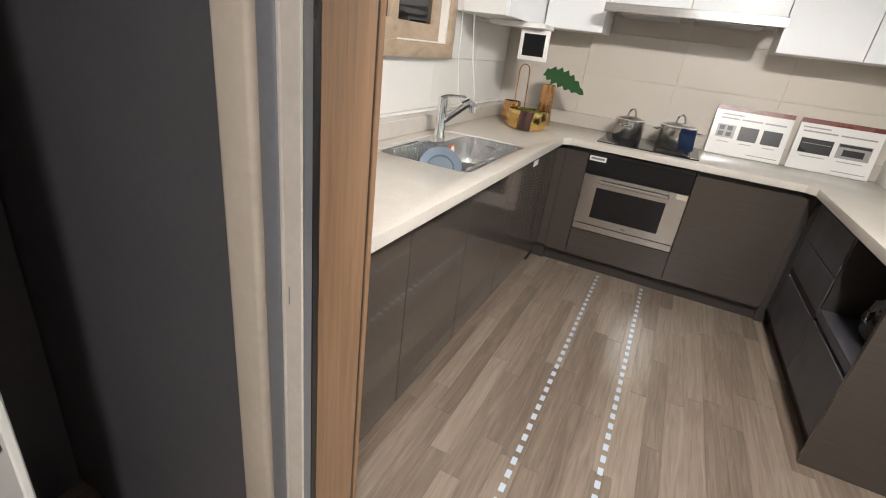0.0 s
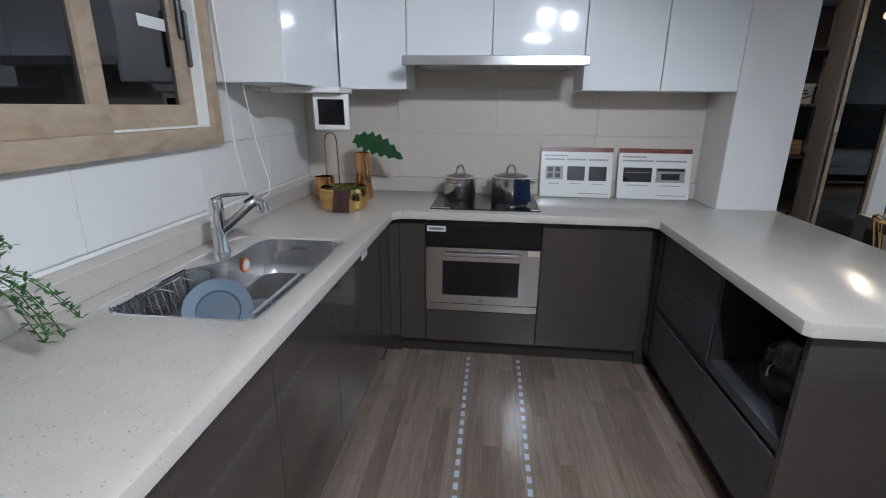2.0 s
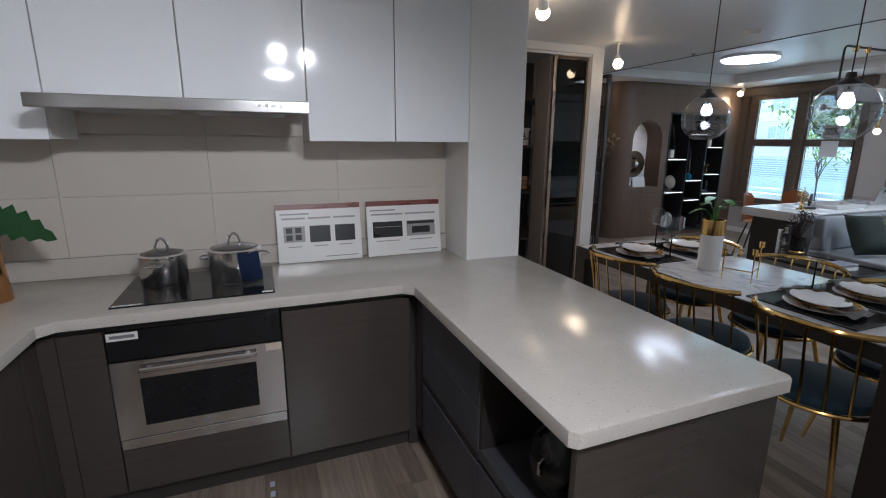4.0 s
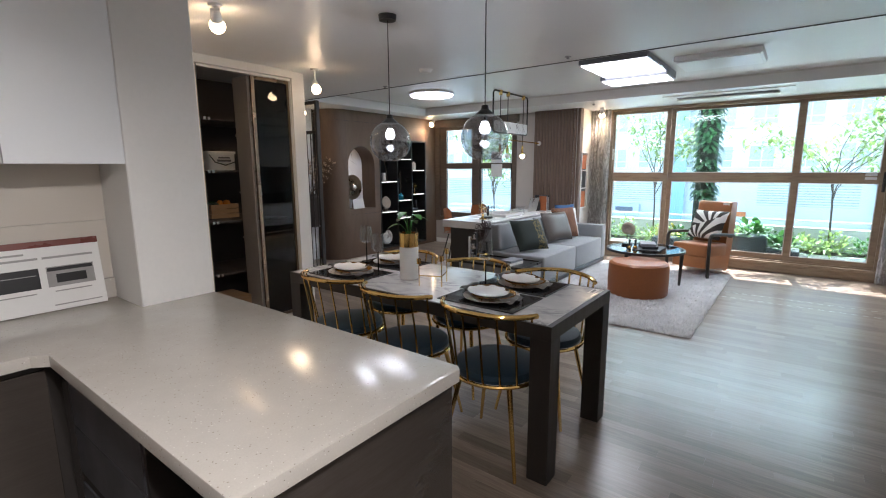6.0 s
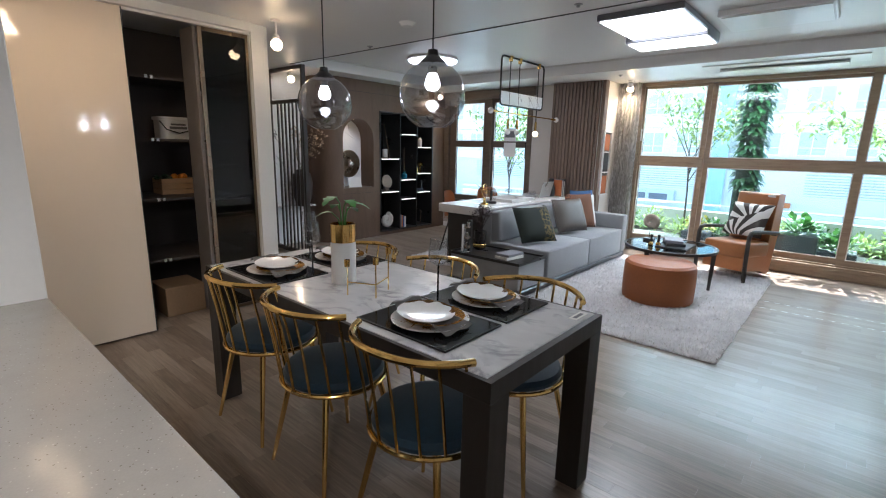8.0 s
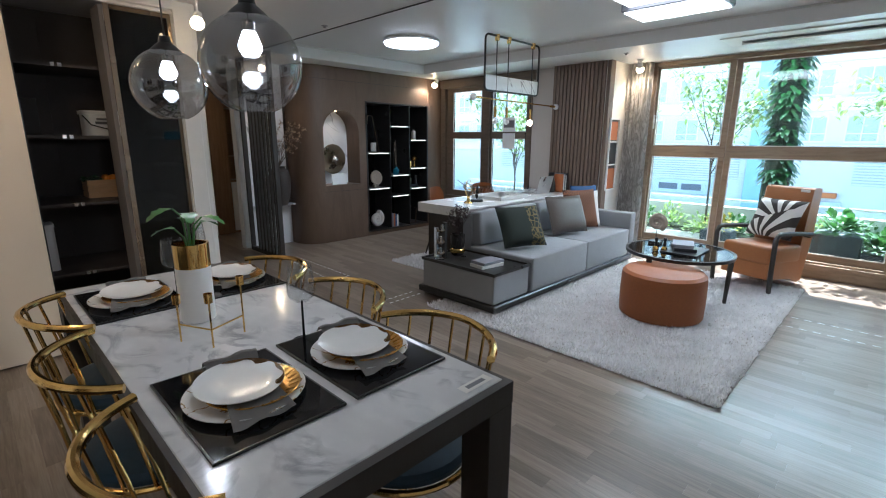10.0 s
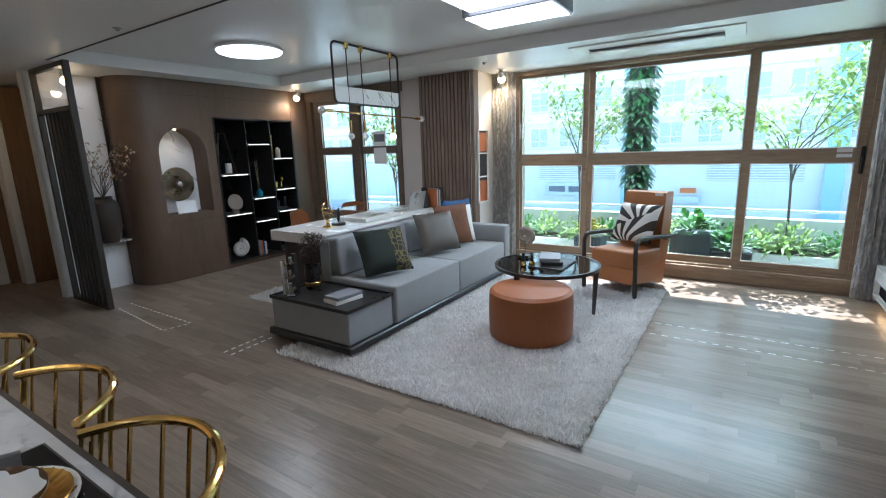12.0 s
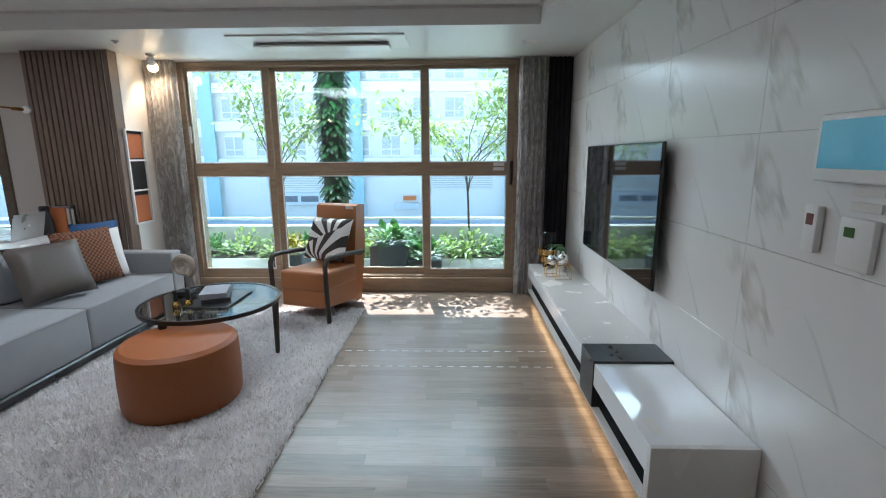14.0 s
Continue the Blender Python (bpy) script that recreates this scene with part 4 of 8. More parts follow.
part("frame", B().prism(rect(8.71, 0.79, 8.97, 1.67), 4.672, 4.694, [rect(8.725, 0.805, 8.955, 1.655)], UP_Y), "white_plastic", nf)
for z in (1.10, 1.38):
    part("shelf", B().box(8.725, 4.674, z, 8.955, 4.694, z + 0.015), "white_plastic", nf)
mat("terracotta", (0.42, 0.13, 0.045), 0.6, var=0.1)
for z0, z1 in ((0.81, 1.06), (1.41, 1.63)):
    part("panel", B().box(8.735, 4.690, z0, 8.945, 4.6935, z1), "terracotta", nf, "orange compartment back")

# ---- slatted partition by the hall ----
pt = thing("partition", (5.6, 7.55, 0), "dark bronze partition with tilted vertical slats", "partition")
part("frame", B().prism([(7.13, 0), (7.95, 0), (7.95, CEIL - 0.005), (7.13, CEIL - 0.005)], 5.585, 5.635, [rect(7.165, 0.05, 7.915, 1.90), rect(7.165, 1.94, 7.915, 2.285)], UP_X, 0.002), "black_wood", pt)
for i in range(7):
    part("slat", B().box(-0.05, -0.007, 0.05, 0.05, 0.007, 1.90, 0.001, 1, pose(5.61, 7.225 + i * 0.086, 0, 0, 0, 52)), "black_wood", pt)
part("glass", B().box(5.606, 7.165, 1.94, 5.612, 7.915, 2.285), "clear_glass", pt, "clear glass pane", 0)
structure("niche_ledge", B().box(5.66, 7.86, 0.535, 6.215, 7.999, 0.555, 0.002), "marble_niche", "white marble ledge", "ledge")
structure("niche_trim", B().box(6.17, 7.985, 0.556, 6.192, 7.999, CEIL), "black_wood", "dark upright trim on the marble", "trim")

# hall: wooden cabinet, white door in a wooden frame
hc = thing("hall_cabinet", (5.85, 9.3, 0), "tall wooden hall cabinet with open shelves", "cabinet")
part("door", B().box(5.64, 9.18, 0, 5.88, 9.20, 2.30, 0.002).box(5.64, 9.2, 0, 5.88, 9.49, 2.3), "hall_wood", hc)
part("side", B().box(6.20, 9.18, 0, 6.23, 9.49, 2.30), "hall_wood", hc)
part("back", B().box(5.88, 9.46, 0, 6.20, 9.49, 2.30), "hall_wood", hc)
for z in (0.03, 0.8, 1.15, 1.5, 1.85, 2.2):
    part("shelf", B().box(5.88, 9.18, z - 0.02, 6.20, 9.46, z), "hall_wood", hc)
part("door", B().box(5.89, 9.18, 0.04, 6.19, 9.20, 0.77), "white_plastic", hc, "white cupboard door")
d3 = thing("door_2", (5.05, 9.47, 0), "white hall door in a brown wooden frame", "door", "", "structure")
part("leaf", B().box(4.62, 9.44, 0.006, 5.46, 9.48, 2.12, 0.003), "white_plastic", d3)
part("frame", B().prism([(4.53, 0), (4.61, 0), (4.61, 2.13), (5.465, 2.13), (5.465, 0), (5.555, 0), (5.555, 2.23), (4.53, 2.23)], 9.40, 9.499, (), UP_Y, 0.003), "hall_wood", d3)
part("plate", B().box(5.36, 9.433, 0.90, 5.40, 9.44, 1.08, 0.002), "black_satin", d3, "dark handle plate")
part("handle", B().tube([(5.38, 9.433, 1.03), (5.38, 9.40, 1.03), (5.27, 9.40, 1.03)], 0.009, 8), "black_satin", d3, "dark lever handle")
structure("hall_post", B().box(5.557, 9.20, 0, 5.635, 9.499, CEIL), "white_paint", "white painted wall post", "wall")

# ---- more materials ----
mat("teal_velvet", (0.008, 0.032, 0.055), 0.7, var=0.2, bump=0.1, bscale=300, sheen=0.3)
mat("tan_leather", (0.275, 0.080, 0.017), 0.5, var=0.10, scale=5, bump=0.14, bscale=260)
mat("tan_leather_light", (0.33, 0.122, 0.040), 0.42, var=0.10, scale=5, bump=0.12, bscale=260)
mat("rug_wool", (0.77, 0.755, 0.755), 0.95, var=0.16, scale=7, fine=40, sheen=0.2)
mat("rug_base", (0.55, 0.52, 0.49), 0.95, var=0.15, bump=0.4, bscale=90)
mat("pillow_grey", (0.088, 0.075, 0.065), 0.45, var=0.12, bump=0.2, bscale=300)
mat("pillow_blue", (0.018, 0.068, 0.17), 0.8, var=0.12, bump=0.2, bscale=300)
mat("pillow_white", (0.62, 0.61, 0.59), 0.85, var=0.06, bump=0.2, bscale=300)
mat("porcelain", (0.78, 0.765, 0.74), 0.14, var=0.02, coat=0.3)
mat("napkin_grey", (0.24, 0.225, 0.215), 0.85, var=0.08, bump=0.25, bscale=500)
mat("napkin_brown", (0.12, 0.065, 0.055), 0.85, var=0.1, bump=0.25, bscale=500)
mat("towel_navy", (0.012, 0.028, 0.085), 0.85, var=0.1, bump=0.3, bscale=400)
mat("amber_gold", (0.52, 0.27, 0.055), 0.22, 0.75, var=0.2)
mat("glaze_brown", (0.15, 0.072, 0.022), 0.25, 0.0, var=0.5, scale=40, coat=0.3)
mat("leaf_dark", (0.018, 0.075, 0.020), 0.35, var=0.25, rnd=0.4)
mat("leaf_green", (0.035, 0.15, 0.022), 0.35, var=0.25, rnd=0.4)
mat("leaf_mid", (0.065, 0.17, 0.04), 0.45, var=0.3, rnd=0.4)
# pale green; the bright haze over the balcony plants is put into it
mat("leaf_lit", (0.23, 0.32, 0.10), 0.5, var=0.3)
mat("leaf_yellow", (0.42, 0.33, 0.03), 0.6, var=0.25)
mat("bark", (0.10, 0.075, 0.055), 0.85, var=0.3, bump=0.5, bscale=60)
mat("dark_ivy_pole", (0.030, 0.040, 0.028), 0.8, var=0.3)
mat("planter_grey", (0.065, 0.075, 0.085), 0.6, var=0.1)
mat("concrete_white", (0.62, 0.63, 0.62), 0.7, var=0.06, bump=0.1, bscale=80)
mat("terracotta_pot", (0.055, 0.035, 0.026), 0.7, var=0.2)
mat("soil", (0.03, 0.022, 0.016), 0.95, var=0.3, bump=0.6, bscale=90)
mat("facade_white", (0.86, 0.80, 0.72), 0.7, var=0.04)
mat("facade_blue", (0.74, 0.71, 0.66), 0.6, var=0.08)
mat("facade_window", (0.47, 0.49, 0.47), 0.3, var=0.15)
mat("facade_teal", (0.34, 0.52, 0.55), 0.5, var=0.08)
mat("bounce_paving", (0.58, 0.58, 0.57), 0.9, var=0.15, bump=0.3, bscale=40)
mat("paper_white", (0.74, 0.73, 0.71), 0.25, var=0.02, coat=0.4)
mat("paper_matt", (0.70, 0.68, 0.64), 0.8, var=0.03)
mat("print_red", (0.16, 0.045, 0.035), 0.3, coat=0.4)
mat("print_black", (0.015, 0.015, 0.016), 0.3)
mat("print_mid", (0.30, 0.29, 0.28), 0.35)
mat("orange_print", (0.62, 0.17, 0.04), 0.5)
mat("plate_rim", (0.17, 0.21, 0.26), 0.3, var=0.05)
mat("blue_plate", (0.075, 0.10, 0.135), 0.35, var=0.05)
mat("book_grey", (0.20, 0.20, 0.22), 0.5)
mat("book_dark", (0.022, 0.022, 0.025), 0.4)
mat("stone_fossil", (0.30, 0.245, 0.20), 0.75, var=0.25, bump=0.6, bscale=50)
mat("shell_white", (0.55, 0.52, 0.48), 0.5, var=0.12)
mat("black_ceramic", (0.018, 0.016, 0.016), 0.28, var=0.2)
mat("brown_ceramic", (0.045, 0.034, 0.028), 0.6, var=0.25, bump=0.2, bscale=40)
mat("dried_flower", (0.40, 0.30, 0.21), 0.9, var=0.25)
mat("dark_flower", (0.040, 0.024, 0.024), 0.8, var=0.3)
mat("screen_blue", (0.03, 0.10, 0.13), 0.1, emit=(0.10, 0.32, 0.42, 0.12))
mat("tv_screen", (0.010, 0.012, 0.014), 0.04, var=0.05, coat=0.6)
mat("light_wood", (0.42, 0.27, 0.15), 0.5, var=0.12, stretch=(1, 6, 6))
mat("cardboard", (0.25, 0.16, 0.09), 0.8, var=0.1)
mat("laptop_silver", (0.62, 0.62, 0.62), 0.3, 0.8)
mat("desk_white", (0.70, 0.68, 0.655), 0.25, var=0.03)
mat("curtain_dark", (0.050, 0.053, 0.060), 0.9, var=0.1, bump=0.2, bscale=300)
mat("orange_fruit", (0.65, 0.22, 0.02), 0.5)
mat("blue_glass", (0.02, 0.16, 0.24), 0.08, coat=0.5)


def curtain_b(n, l, vec):
    a = nz(n, l, vec, 5.0, 5, (2.2, 2.2, 0.8), 1.6)
    d = calc(n, l, "ABSOLUTE", calc(n, l, "SUBTRACT", a, 0.5))
    return calc(n, l, "MINIMUM", calc(n, l, "MULTIPLY_ADD", d, 5.0, calc(n, l, "MULTIPLY", nz(n, l, vec, 300, 2), 0.15)), 1.0)


ramp_mat("curtain_print", [(0.08, (0.46, 0.445, 0.43)), (0.4, (0.68, 0.665, 0.65)), (0.9, (0.82, 0.81, 0.80))], curtain_b, rough=0.9)
thin("curtain_print", 0.45)
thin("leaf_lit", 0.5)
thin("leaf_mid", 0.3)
thin("rug_wool", 0.35)


def fan_b(n, l, vec):
    """Two rows of fans whose stripes spread from points below them."""
    sp = n.new("ShaderNodeSeparateXYZ")
    l.new(vec, sp.inputs[0])
    y, z = sp.outputs["Y"], sp.outputs["Z"]
    upper = calc(n, l, "GREATER_THAN", calc(n, l, "MULTIPLY_ADD", y, 0.5, z), 0.015)
    cy = calc(n, l, "MULTIPLY_ADD", upper, -0.15, 0.07)
    cz = calc(n, l, "MULTIPLY_ADD", upper, 0.20, -0.25)
    ang = calc(n, l, "ARCTAN2", calc(n, l, "SUBTRACT", y, cy), calc(n, l, "SUBTRACT", z, cz))
    stripe = calc(n, l, "SINE", calc(n, l, "MULTIPLY_ADD", ang, 13.0, 0.6))
    return calc(n, l, "GREATER_THAN", stripe, 0.0)


ramp_mat("pillow_fan", [(0.2, (0.70, 0.68, 0.65)), (0.8, (0.040, 0.033, 0.028))], fan_b, rough=0.85)


def basket_b(n, l, vec):
    ch = n.new("ShaderNodeTexChecker")
    ch.inputs["Scale"].default_value = 60
    l.new(vec, ch.inputs["Vector"])
    return ch.outputs["Fac"]


ramp_mat("pillow_rust", [(0.2, (0.22, 0.085, 0.035)), (0.8, (0.055, 0.026, 0.018))], basket_b, rough=0.85)


def foil_b(n, l, vec):
    vo = n.new("ShaderNodeTexVoronoi")
    vo.feature = "DISTANCE_TO_EDGE"
    vo.inputs["Scale"].default_value = 22
    l.new(vec, vo.inputs["Vector"])
    sp = n.new("ShaderNodeSeparateXYZ")
    l.new(vec, sp.inputs[0])
    right = calc(n, l, "GREATER_THAN", sp.outputs["X"], 0.05)
    return calc(n, l, "MULTIPLY", calc(n, l, "LESS_THAN", vo.outputs["Distance"], 0.08), right)


ramp_mat("pillow_foil", [(0.2, (0.020, 0.026, 0.022)), (0.8, (0.13, 0.10, 0.04))], foil_b, rough=0.7, spec=0.2)


def plate_b(n, l, vec):
    a = nz(n, l, vec, 7.0, 4, None, 0.8)
    return calc(n, l, "LESS_THAN", calc(n, l, "ABSOLUTE", calc(n, l, "SUBTRACT", a, 0.56)), 0.010)


ramp_mat("plate_gold_line", [(0.3, (0.78, 0.765, 0.74)), (0.7, (0.30, 0.17, 0.05))], plate_b, rough=0.15, coat=0.3)

# ---- lamps ----
rl = thing("ceiling_light", (6.75, 6.1, 2.46), "round white ceiling lamp, lit cool white", "ceiling lamp")
part("base", B().lathe([(0, 2.46), (0.30, 2.46), (0.31, 2.44), (0.30, 2.425)], 6.75, 6.1, 0, 40), "lamp_off", rl)
part("diffuser", B().lathe([(0.30, 2.425), (0.285, 2.408), (0.22, 2.399), (0, 2.396)], 6.75, 6.1, 0, 40), "lamp_cool_on", rl)
ql = thing("ceiling_light", (6.7, 3.45, 2.46), "two-tier rectangular ceiling lamp, lit white", "ceiling lamp")
part("upper_frame", B().box(6.13, 3.12, 2.41, 6.93, 3.77, 2.459, 0.006), "lamp_frame", ql)
part("upper_diffuser", B().box(6.15, 3.14, 2.400, 6.91, 3.75, 2.4095, 0.003), "lamp_white_on", ql)
part("lower_frame", B().box(6.88, 3.12, 2.372, 7.28, 3.81, 2.459, 0.006), "lamp_frame", ql)
part("lower_diffuser", B().box(6.90, 3.14, 2.362, 7.26, 3.79, 2.3715, 0.003), "lamp_white_on", ql)
ul = thing("ceiling_light", (6.8, 2.65, 2.46), "flat rectangular white ceiling lamp, unlit", "ceiling lamp")
part("frame", B().box(6.55, 2.29, 2.41, 7.10, 3.0, 2.459, 0.006), "lamp_off", ul)
part("diffuser", B().box(6.57, 2.31, 2.402, 7.08, 2.98, 2.4095, 0.003), "lamp_off", ul)

ac = thing("air_conditioner", (8.45, 2.75, CEIL), "flush white ceiling air conditioner with one louvre", "air conditioner")
part("panel", B().box(8.22, 2.07, CEIL - 0.012, 8.66, 3.46, CEIL - 0.0005, 0.004), "white_plastic", ac)
part("louvre", B().box(8.42, 2.22, CEIL - 0.045, 8.60, 3.32, CEIL - 0.030, 0.004, 1, None), "white_plastic", ac)
part("slot", B().box(8.42, 2.22, CEIL - 0.016, 8.60, 3.32, CEIL - 0.0125), "grey_plastic", ac)
for x, y in ((5.02, 4.79), (8.52, 1.075)):
    d = thing("smoke_detector", (x, y, CEIL), "small round white ceiling detector", "detector", "ceiling detectors")
    part("body", B().lathe([(0, -0.03), (0.045, -0.028), (0.055, -0.012), (0.065, -0.0005), (0, -0.0005)], x, y, CEIL, 20), "white_plastic", d)
for x, y in ((5.35, 3.55), (5.42, 5.7), (8.35, 4.4)):
    single("sprinkler", B().lathe([(0, -0.022), (0.012, -0.02), (0.013, -0.008), (0.028, -0.004), (0.028, -0.0005), (0, -0.0005)], x, y, CEIL, 14), "grey_plastic", (x, y, CEIL), "small ceiling sprinkler head", "sprinkler", "sprinklers")

# unseen lamp, added to brighten the dark door leaf in the utility room
uc = thing("utility_light", (1.6, -0.3, CEIL), "added unseen round white lamp in the utility room", "ceiling lamp")
part("diffuser", B().lathe([(0, -0.05), (0.14, -0.045), (0.15, -0.02), (0.15, -0.0005), (0, -0.0005)], 1.6, -0.3, CEIL, 28), "lamp_white_on", uc)
area("utility_fill_lamp", (1.6, -0.3, CEIL - 0.06), (1.6, -0.3, 0), 0.3, 0.3, 6.5, (1.0, 0.95, 0.88), "DISK")
# first entry is an unseen spot, added to brighten the hall
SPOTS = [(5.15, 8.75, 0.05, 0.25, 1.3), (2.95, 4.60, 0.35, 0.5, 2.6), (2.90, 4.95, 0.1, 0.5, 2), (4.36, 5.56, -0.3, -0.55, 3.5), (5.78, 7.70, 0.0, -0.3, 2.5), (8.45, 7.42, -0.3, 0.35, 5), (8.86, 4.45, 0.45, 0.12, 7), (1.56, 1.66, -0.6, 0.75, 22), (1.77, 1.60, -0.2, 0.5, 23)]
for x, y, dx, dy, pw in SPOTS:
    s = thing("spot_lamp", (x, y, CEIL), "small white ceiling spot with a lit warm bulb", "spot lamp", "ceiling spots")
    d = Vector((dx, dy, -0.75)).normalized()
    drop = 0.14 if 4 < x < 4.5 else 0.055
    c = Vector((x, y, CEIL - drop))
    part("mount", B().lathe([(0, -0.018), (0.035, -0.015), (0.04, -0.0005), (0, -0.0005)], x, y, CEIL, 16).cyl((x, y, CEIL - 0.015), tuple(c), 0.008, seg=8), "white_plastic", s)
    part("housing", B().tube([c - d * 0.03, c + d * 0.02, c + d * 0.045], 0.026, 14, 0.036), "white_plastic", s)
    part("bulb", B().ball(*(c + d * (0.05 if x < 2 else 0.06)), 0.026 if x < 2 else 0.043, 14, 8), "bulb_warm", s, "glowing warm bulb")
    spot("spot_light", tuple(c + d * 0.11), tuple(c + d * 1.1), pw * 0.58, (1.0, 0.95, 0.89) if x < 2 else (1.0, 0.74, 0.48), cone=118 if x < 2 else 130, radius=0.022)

# globe pendants over the dining table
for x, y in ((3.676, 3.985), (3.67, 3.289)):
    g = thing("pendant_lamp", (x, y, CEIL), "smoked glass globe pendant with a lit bulb", "pendant lamp", "globe pendants")
    part("canopy", B().lathe([(0, -0.03), (0.05, -0.03), (0.055, -0.0005), (0, -0.0005)], x, y, CEIL, 20), "black_satin", g)
    part("cord", B().cyl((x, y, CEIL - 0.03), (x, y, 1.745), 0.003, seg=6), "black_satin", g)
    part("cap", B().lathe([(0, 1.76), (0.018, 1.755), (0.022, 1.735), (0.045, 1.715), (0.055, 1.703), (0, 1.703)], x, y, 0, 20), "black_satin", g)
    sh = part("shade", B().lathe([(0.126 * sin(radians(a)), 1.592 - 0.126 * cos(radians(a))) for a in range(22, 160, 6)], x, y, 0, 36), "smoke_glass", g, "smoked glass globe")
    sh.visible_shadow = False
    part("socket", B().cyl((x, y, 1.70), (x, y, 1.672), 0.017, seg=14), "chrome", g)
    # lamp set below the bulb; its visible disc stands in for the bulb's reflection
    pl_ = bpy.data.lights.new("pendant_glint_light", "POINT")
    pl_.energy, pl_.color, pl_.shadow_soft_size = 0.55, (0.95, 0.97, 1.0), 0.013
    new("pendant_glint_light", pl_).location = (x, y, 1.546)
    part("bulb", B().lathe([(0, 1.609), (0.018, 1.612), (0.028, 1.626), (0.029, 1.639), (0.022, 1.658), (0.015, 1.675), (0, 1.675)], x, y, 0, 18), "bulb_cool", g, "glowing white bulb")

# linear frame pendant over the desk
fp = thing("pendant_lamp", (7.47, 5.25, COFFER), "black and brass frame pendant with bare bulbs", "pendant lamp")
fz0, fz1, fx0, fx1 = 1.905, 2.445, 6.985, 7.955
loop = [(px, 5.25, pz) for px, pz in rrect(fx0, fz0, fx1, fz1, 0.05, 4)]
part("frame", B().tube(loop, 0.011, 8, closed=True), "black_satin", fp)
part("plate", B().box(6.995, 5.246, 1.915, 7.945, 5.254, 2.06), "marble_niche", fp, "marbled lower plate")
for x, lit in ((7.175, 0), (7.375, 0), (7.825, 1)):
    part("cap", B().lathe([(0, 2.4), (0.022, 2.4), (0.028, 2.459), (0, 2.459)], x, 5.25, 0, 14), "brass", fp)
    part("rod", B().cyl((x, 5.25, 2.4), (x, 5.25, 1.75), 0.006, seg=8), "black_satin", fp)
    part("socket", B().cyl((x, 5.25, 1.75), (x, 5.25, 1.64), 0.015, seg=12), "brass", fp)
    part("bulb", B().ball(x, 5.25, 1.60, 0.033, 16, 10), "bulb_warm" if lit else "bulb_off", fp, "glowing bulb" if lit else "white glass bulb")
part("bar", B().cyl((6.84, 5.25, 1.826), (8.34, 5.25, 1.808), 0.008, seg=8), "brass", fp)
for x, z in ((6.81, 1.827), (8.375, 1.807)):
    part("bulb", B().ball(x, 5.25, z, 0.036, 16, 10), "bulb_off", fp, "white glass bulb")
    part("socket", B().cyl((x + (0.03 if x < 7 else -0.03), 5.25, z), (x + (0.12 if x < 7 else -0.12), 5.25, z), 0.014, seg=12), "brass", fp)

# ---- dining set ----
dt = thing("dining_table", (3.687, 3.64, 0), "dining table with a white marble top and black legs", "dining table")
part("tabletop", B().box(3.315, 2.735, 0.738, 4.06, 4.558, 0.758, 0.003), "marble_table", dt)
part("frame", B().prism(rect(3.30, 2.71, 4.074, 4.572), 0.69, 0.756, [rect(3.3155, 2.7355, 4.0595, 4.5575)]).box(3.31, 2.73, 0.69, 4.06, 4.56, 0.7375), "black_wood", dt)
for x in (3.30, 3.974):
    for y in (2.71, 4.472):
        part("leg", B().box(x, y, 0.0, x + 0.10, y + 0.10, 0.6895, 0.002), "black_wood", dt)
part("sticker", B().box(3.93, 2.755, 0.7585, 4.04, 2.79, 0.7592), "paper_matt", dt, "paper tag with grey print")
part("sticker_print", B().box(3.95, 2.765, 0.7593, 4.02, 2.78, 0.7597), "print_grey", dt)


def dining_chair(m):
    """Faces +x; the seat's middle is the origin."""
    ch = thing("dining_chair", (0, 0, 0), "brass spindle-back dining chair with a dark teal velvet seat", "chair", "chairs round the dining table")
    part("seat", B().lathe([(0, 0.435), (0.19, 0.435), (0.212, 0.445), (0.215, 0.462), (0.205, 0.482), (0.16, 0.495), (0, 0.50)], 0, 0, 0, 32), "teal_velvet", ch)
    part("seat_ring", B().tube([(0.222 * cos(2 * pi * i / 36), 0.222 * sin(2 * pi * i / 36), 0.437) for i in range(36)], 0.010, 8, closed=True), "brass", ch)
    for sx in (-1, 1):
        for sy in (-1, 1):
            part("leg", B().tube([(0.13 * sx, 0.13 * sy, 0.435), (0.205 * sx, 0.205 * sy, 0.0)], 0.014, 10, 0.008), "brass", ch)
    rail = []
    for i in range(25):
        a = radians(180 + (i - 12) / 12 * 66)
        rail.append((0.275 * cos(a) + 0.0, 0.275 * sin(a), 0.795 - 0.012 * abs(i - 12) / 12))
    part("top_rail", B().tube(rail, 0.0125, 10), "brass", ch)
    for i in range(8):
        a = (i - 3.5) / 3.5
        a0, a1 = radians(180 + a * 72), radians(180 + a * 60)
        part("spindle", B().tube([(0.222 * cos(a0), 0.222 * sin(a0), 0.437), (0.245 * cos(a0 * 0.5 + a1 * 0.5), 0.245 * sin(a0 * 0.5 + a1 * 0.5), 0.62), (0.275 * cos(a1), 0.275 * sin(a1), 0.79)], 0.0055, 6), "brass", ch)
    ch.matrix_world = m
    return ch


CHAIRS = [(3.43, 3.05, 3), (3.42, 3.61, -2), (3.43, 4.15, 2), (3.97, 3.05, 181), (3.99, 3.62, 178), (3.97, 4.20, 182)]
first = dining_chair(pose(3.43, 3.05, 0, 0, 0, 3))
for x, y, rz in CHAIRS[1:]:
    copy_thing(first, pose(x, y, 0, 0, 0, rz))

TZ = 0.759


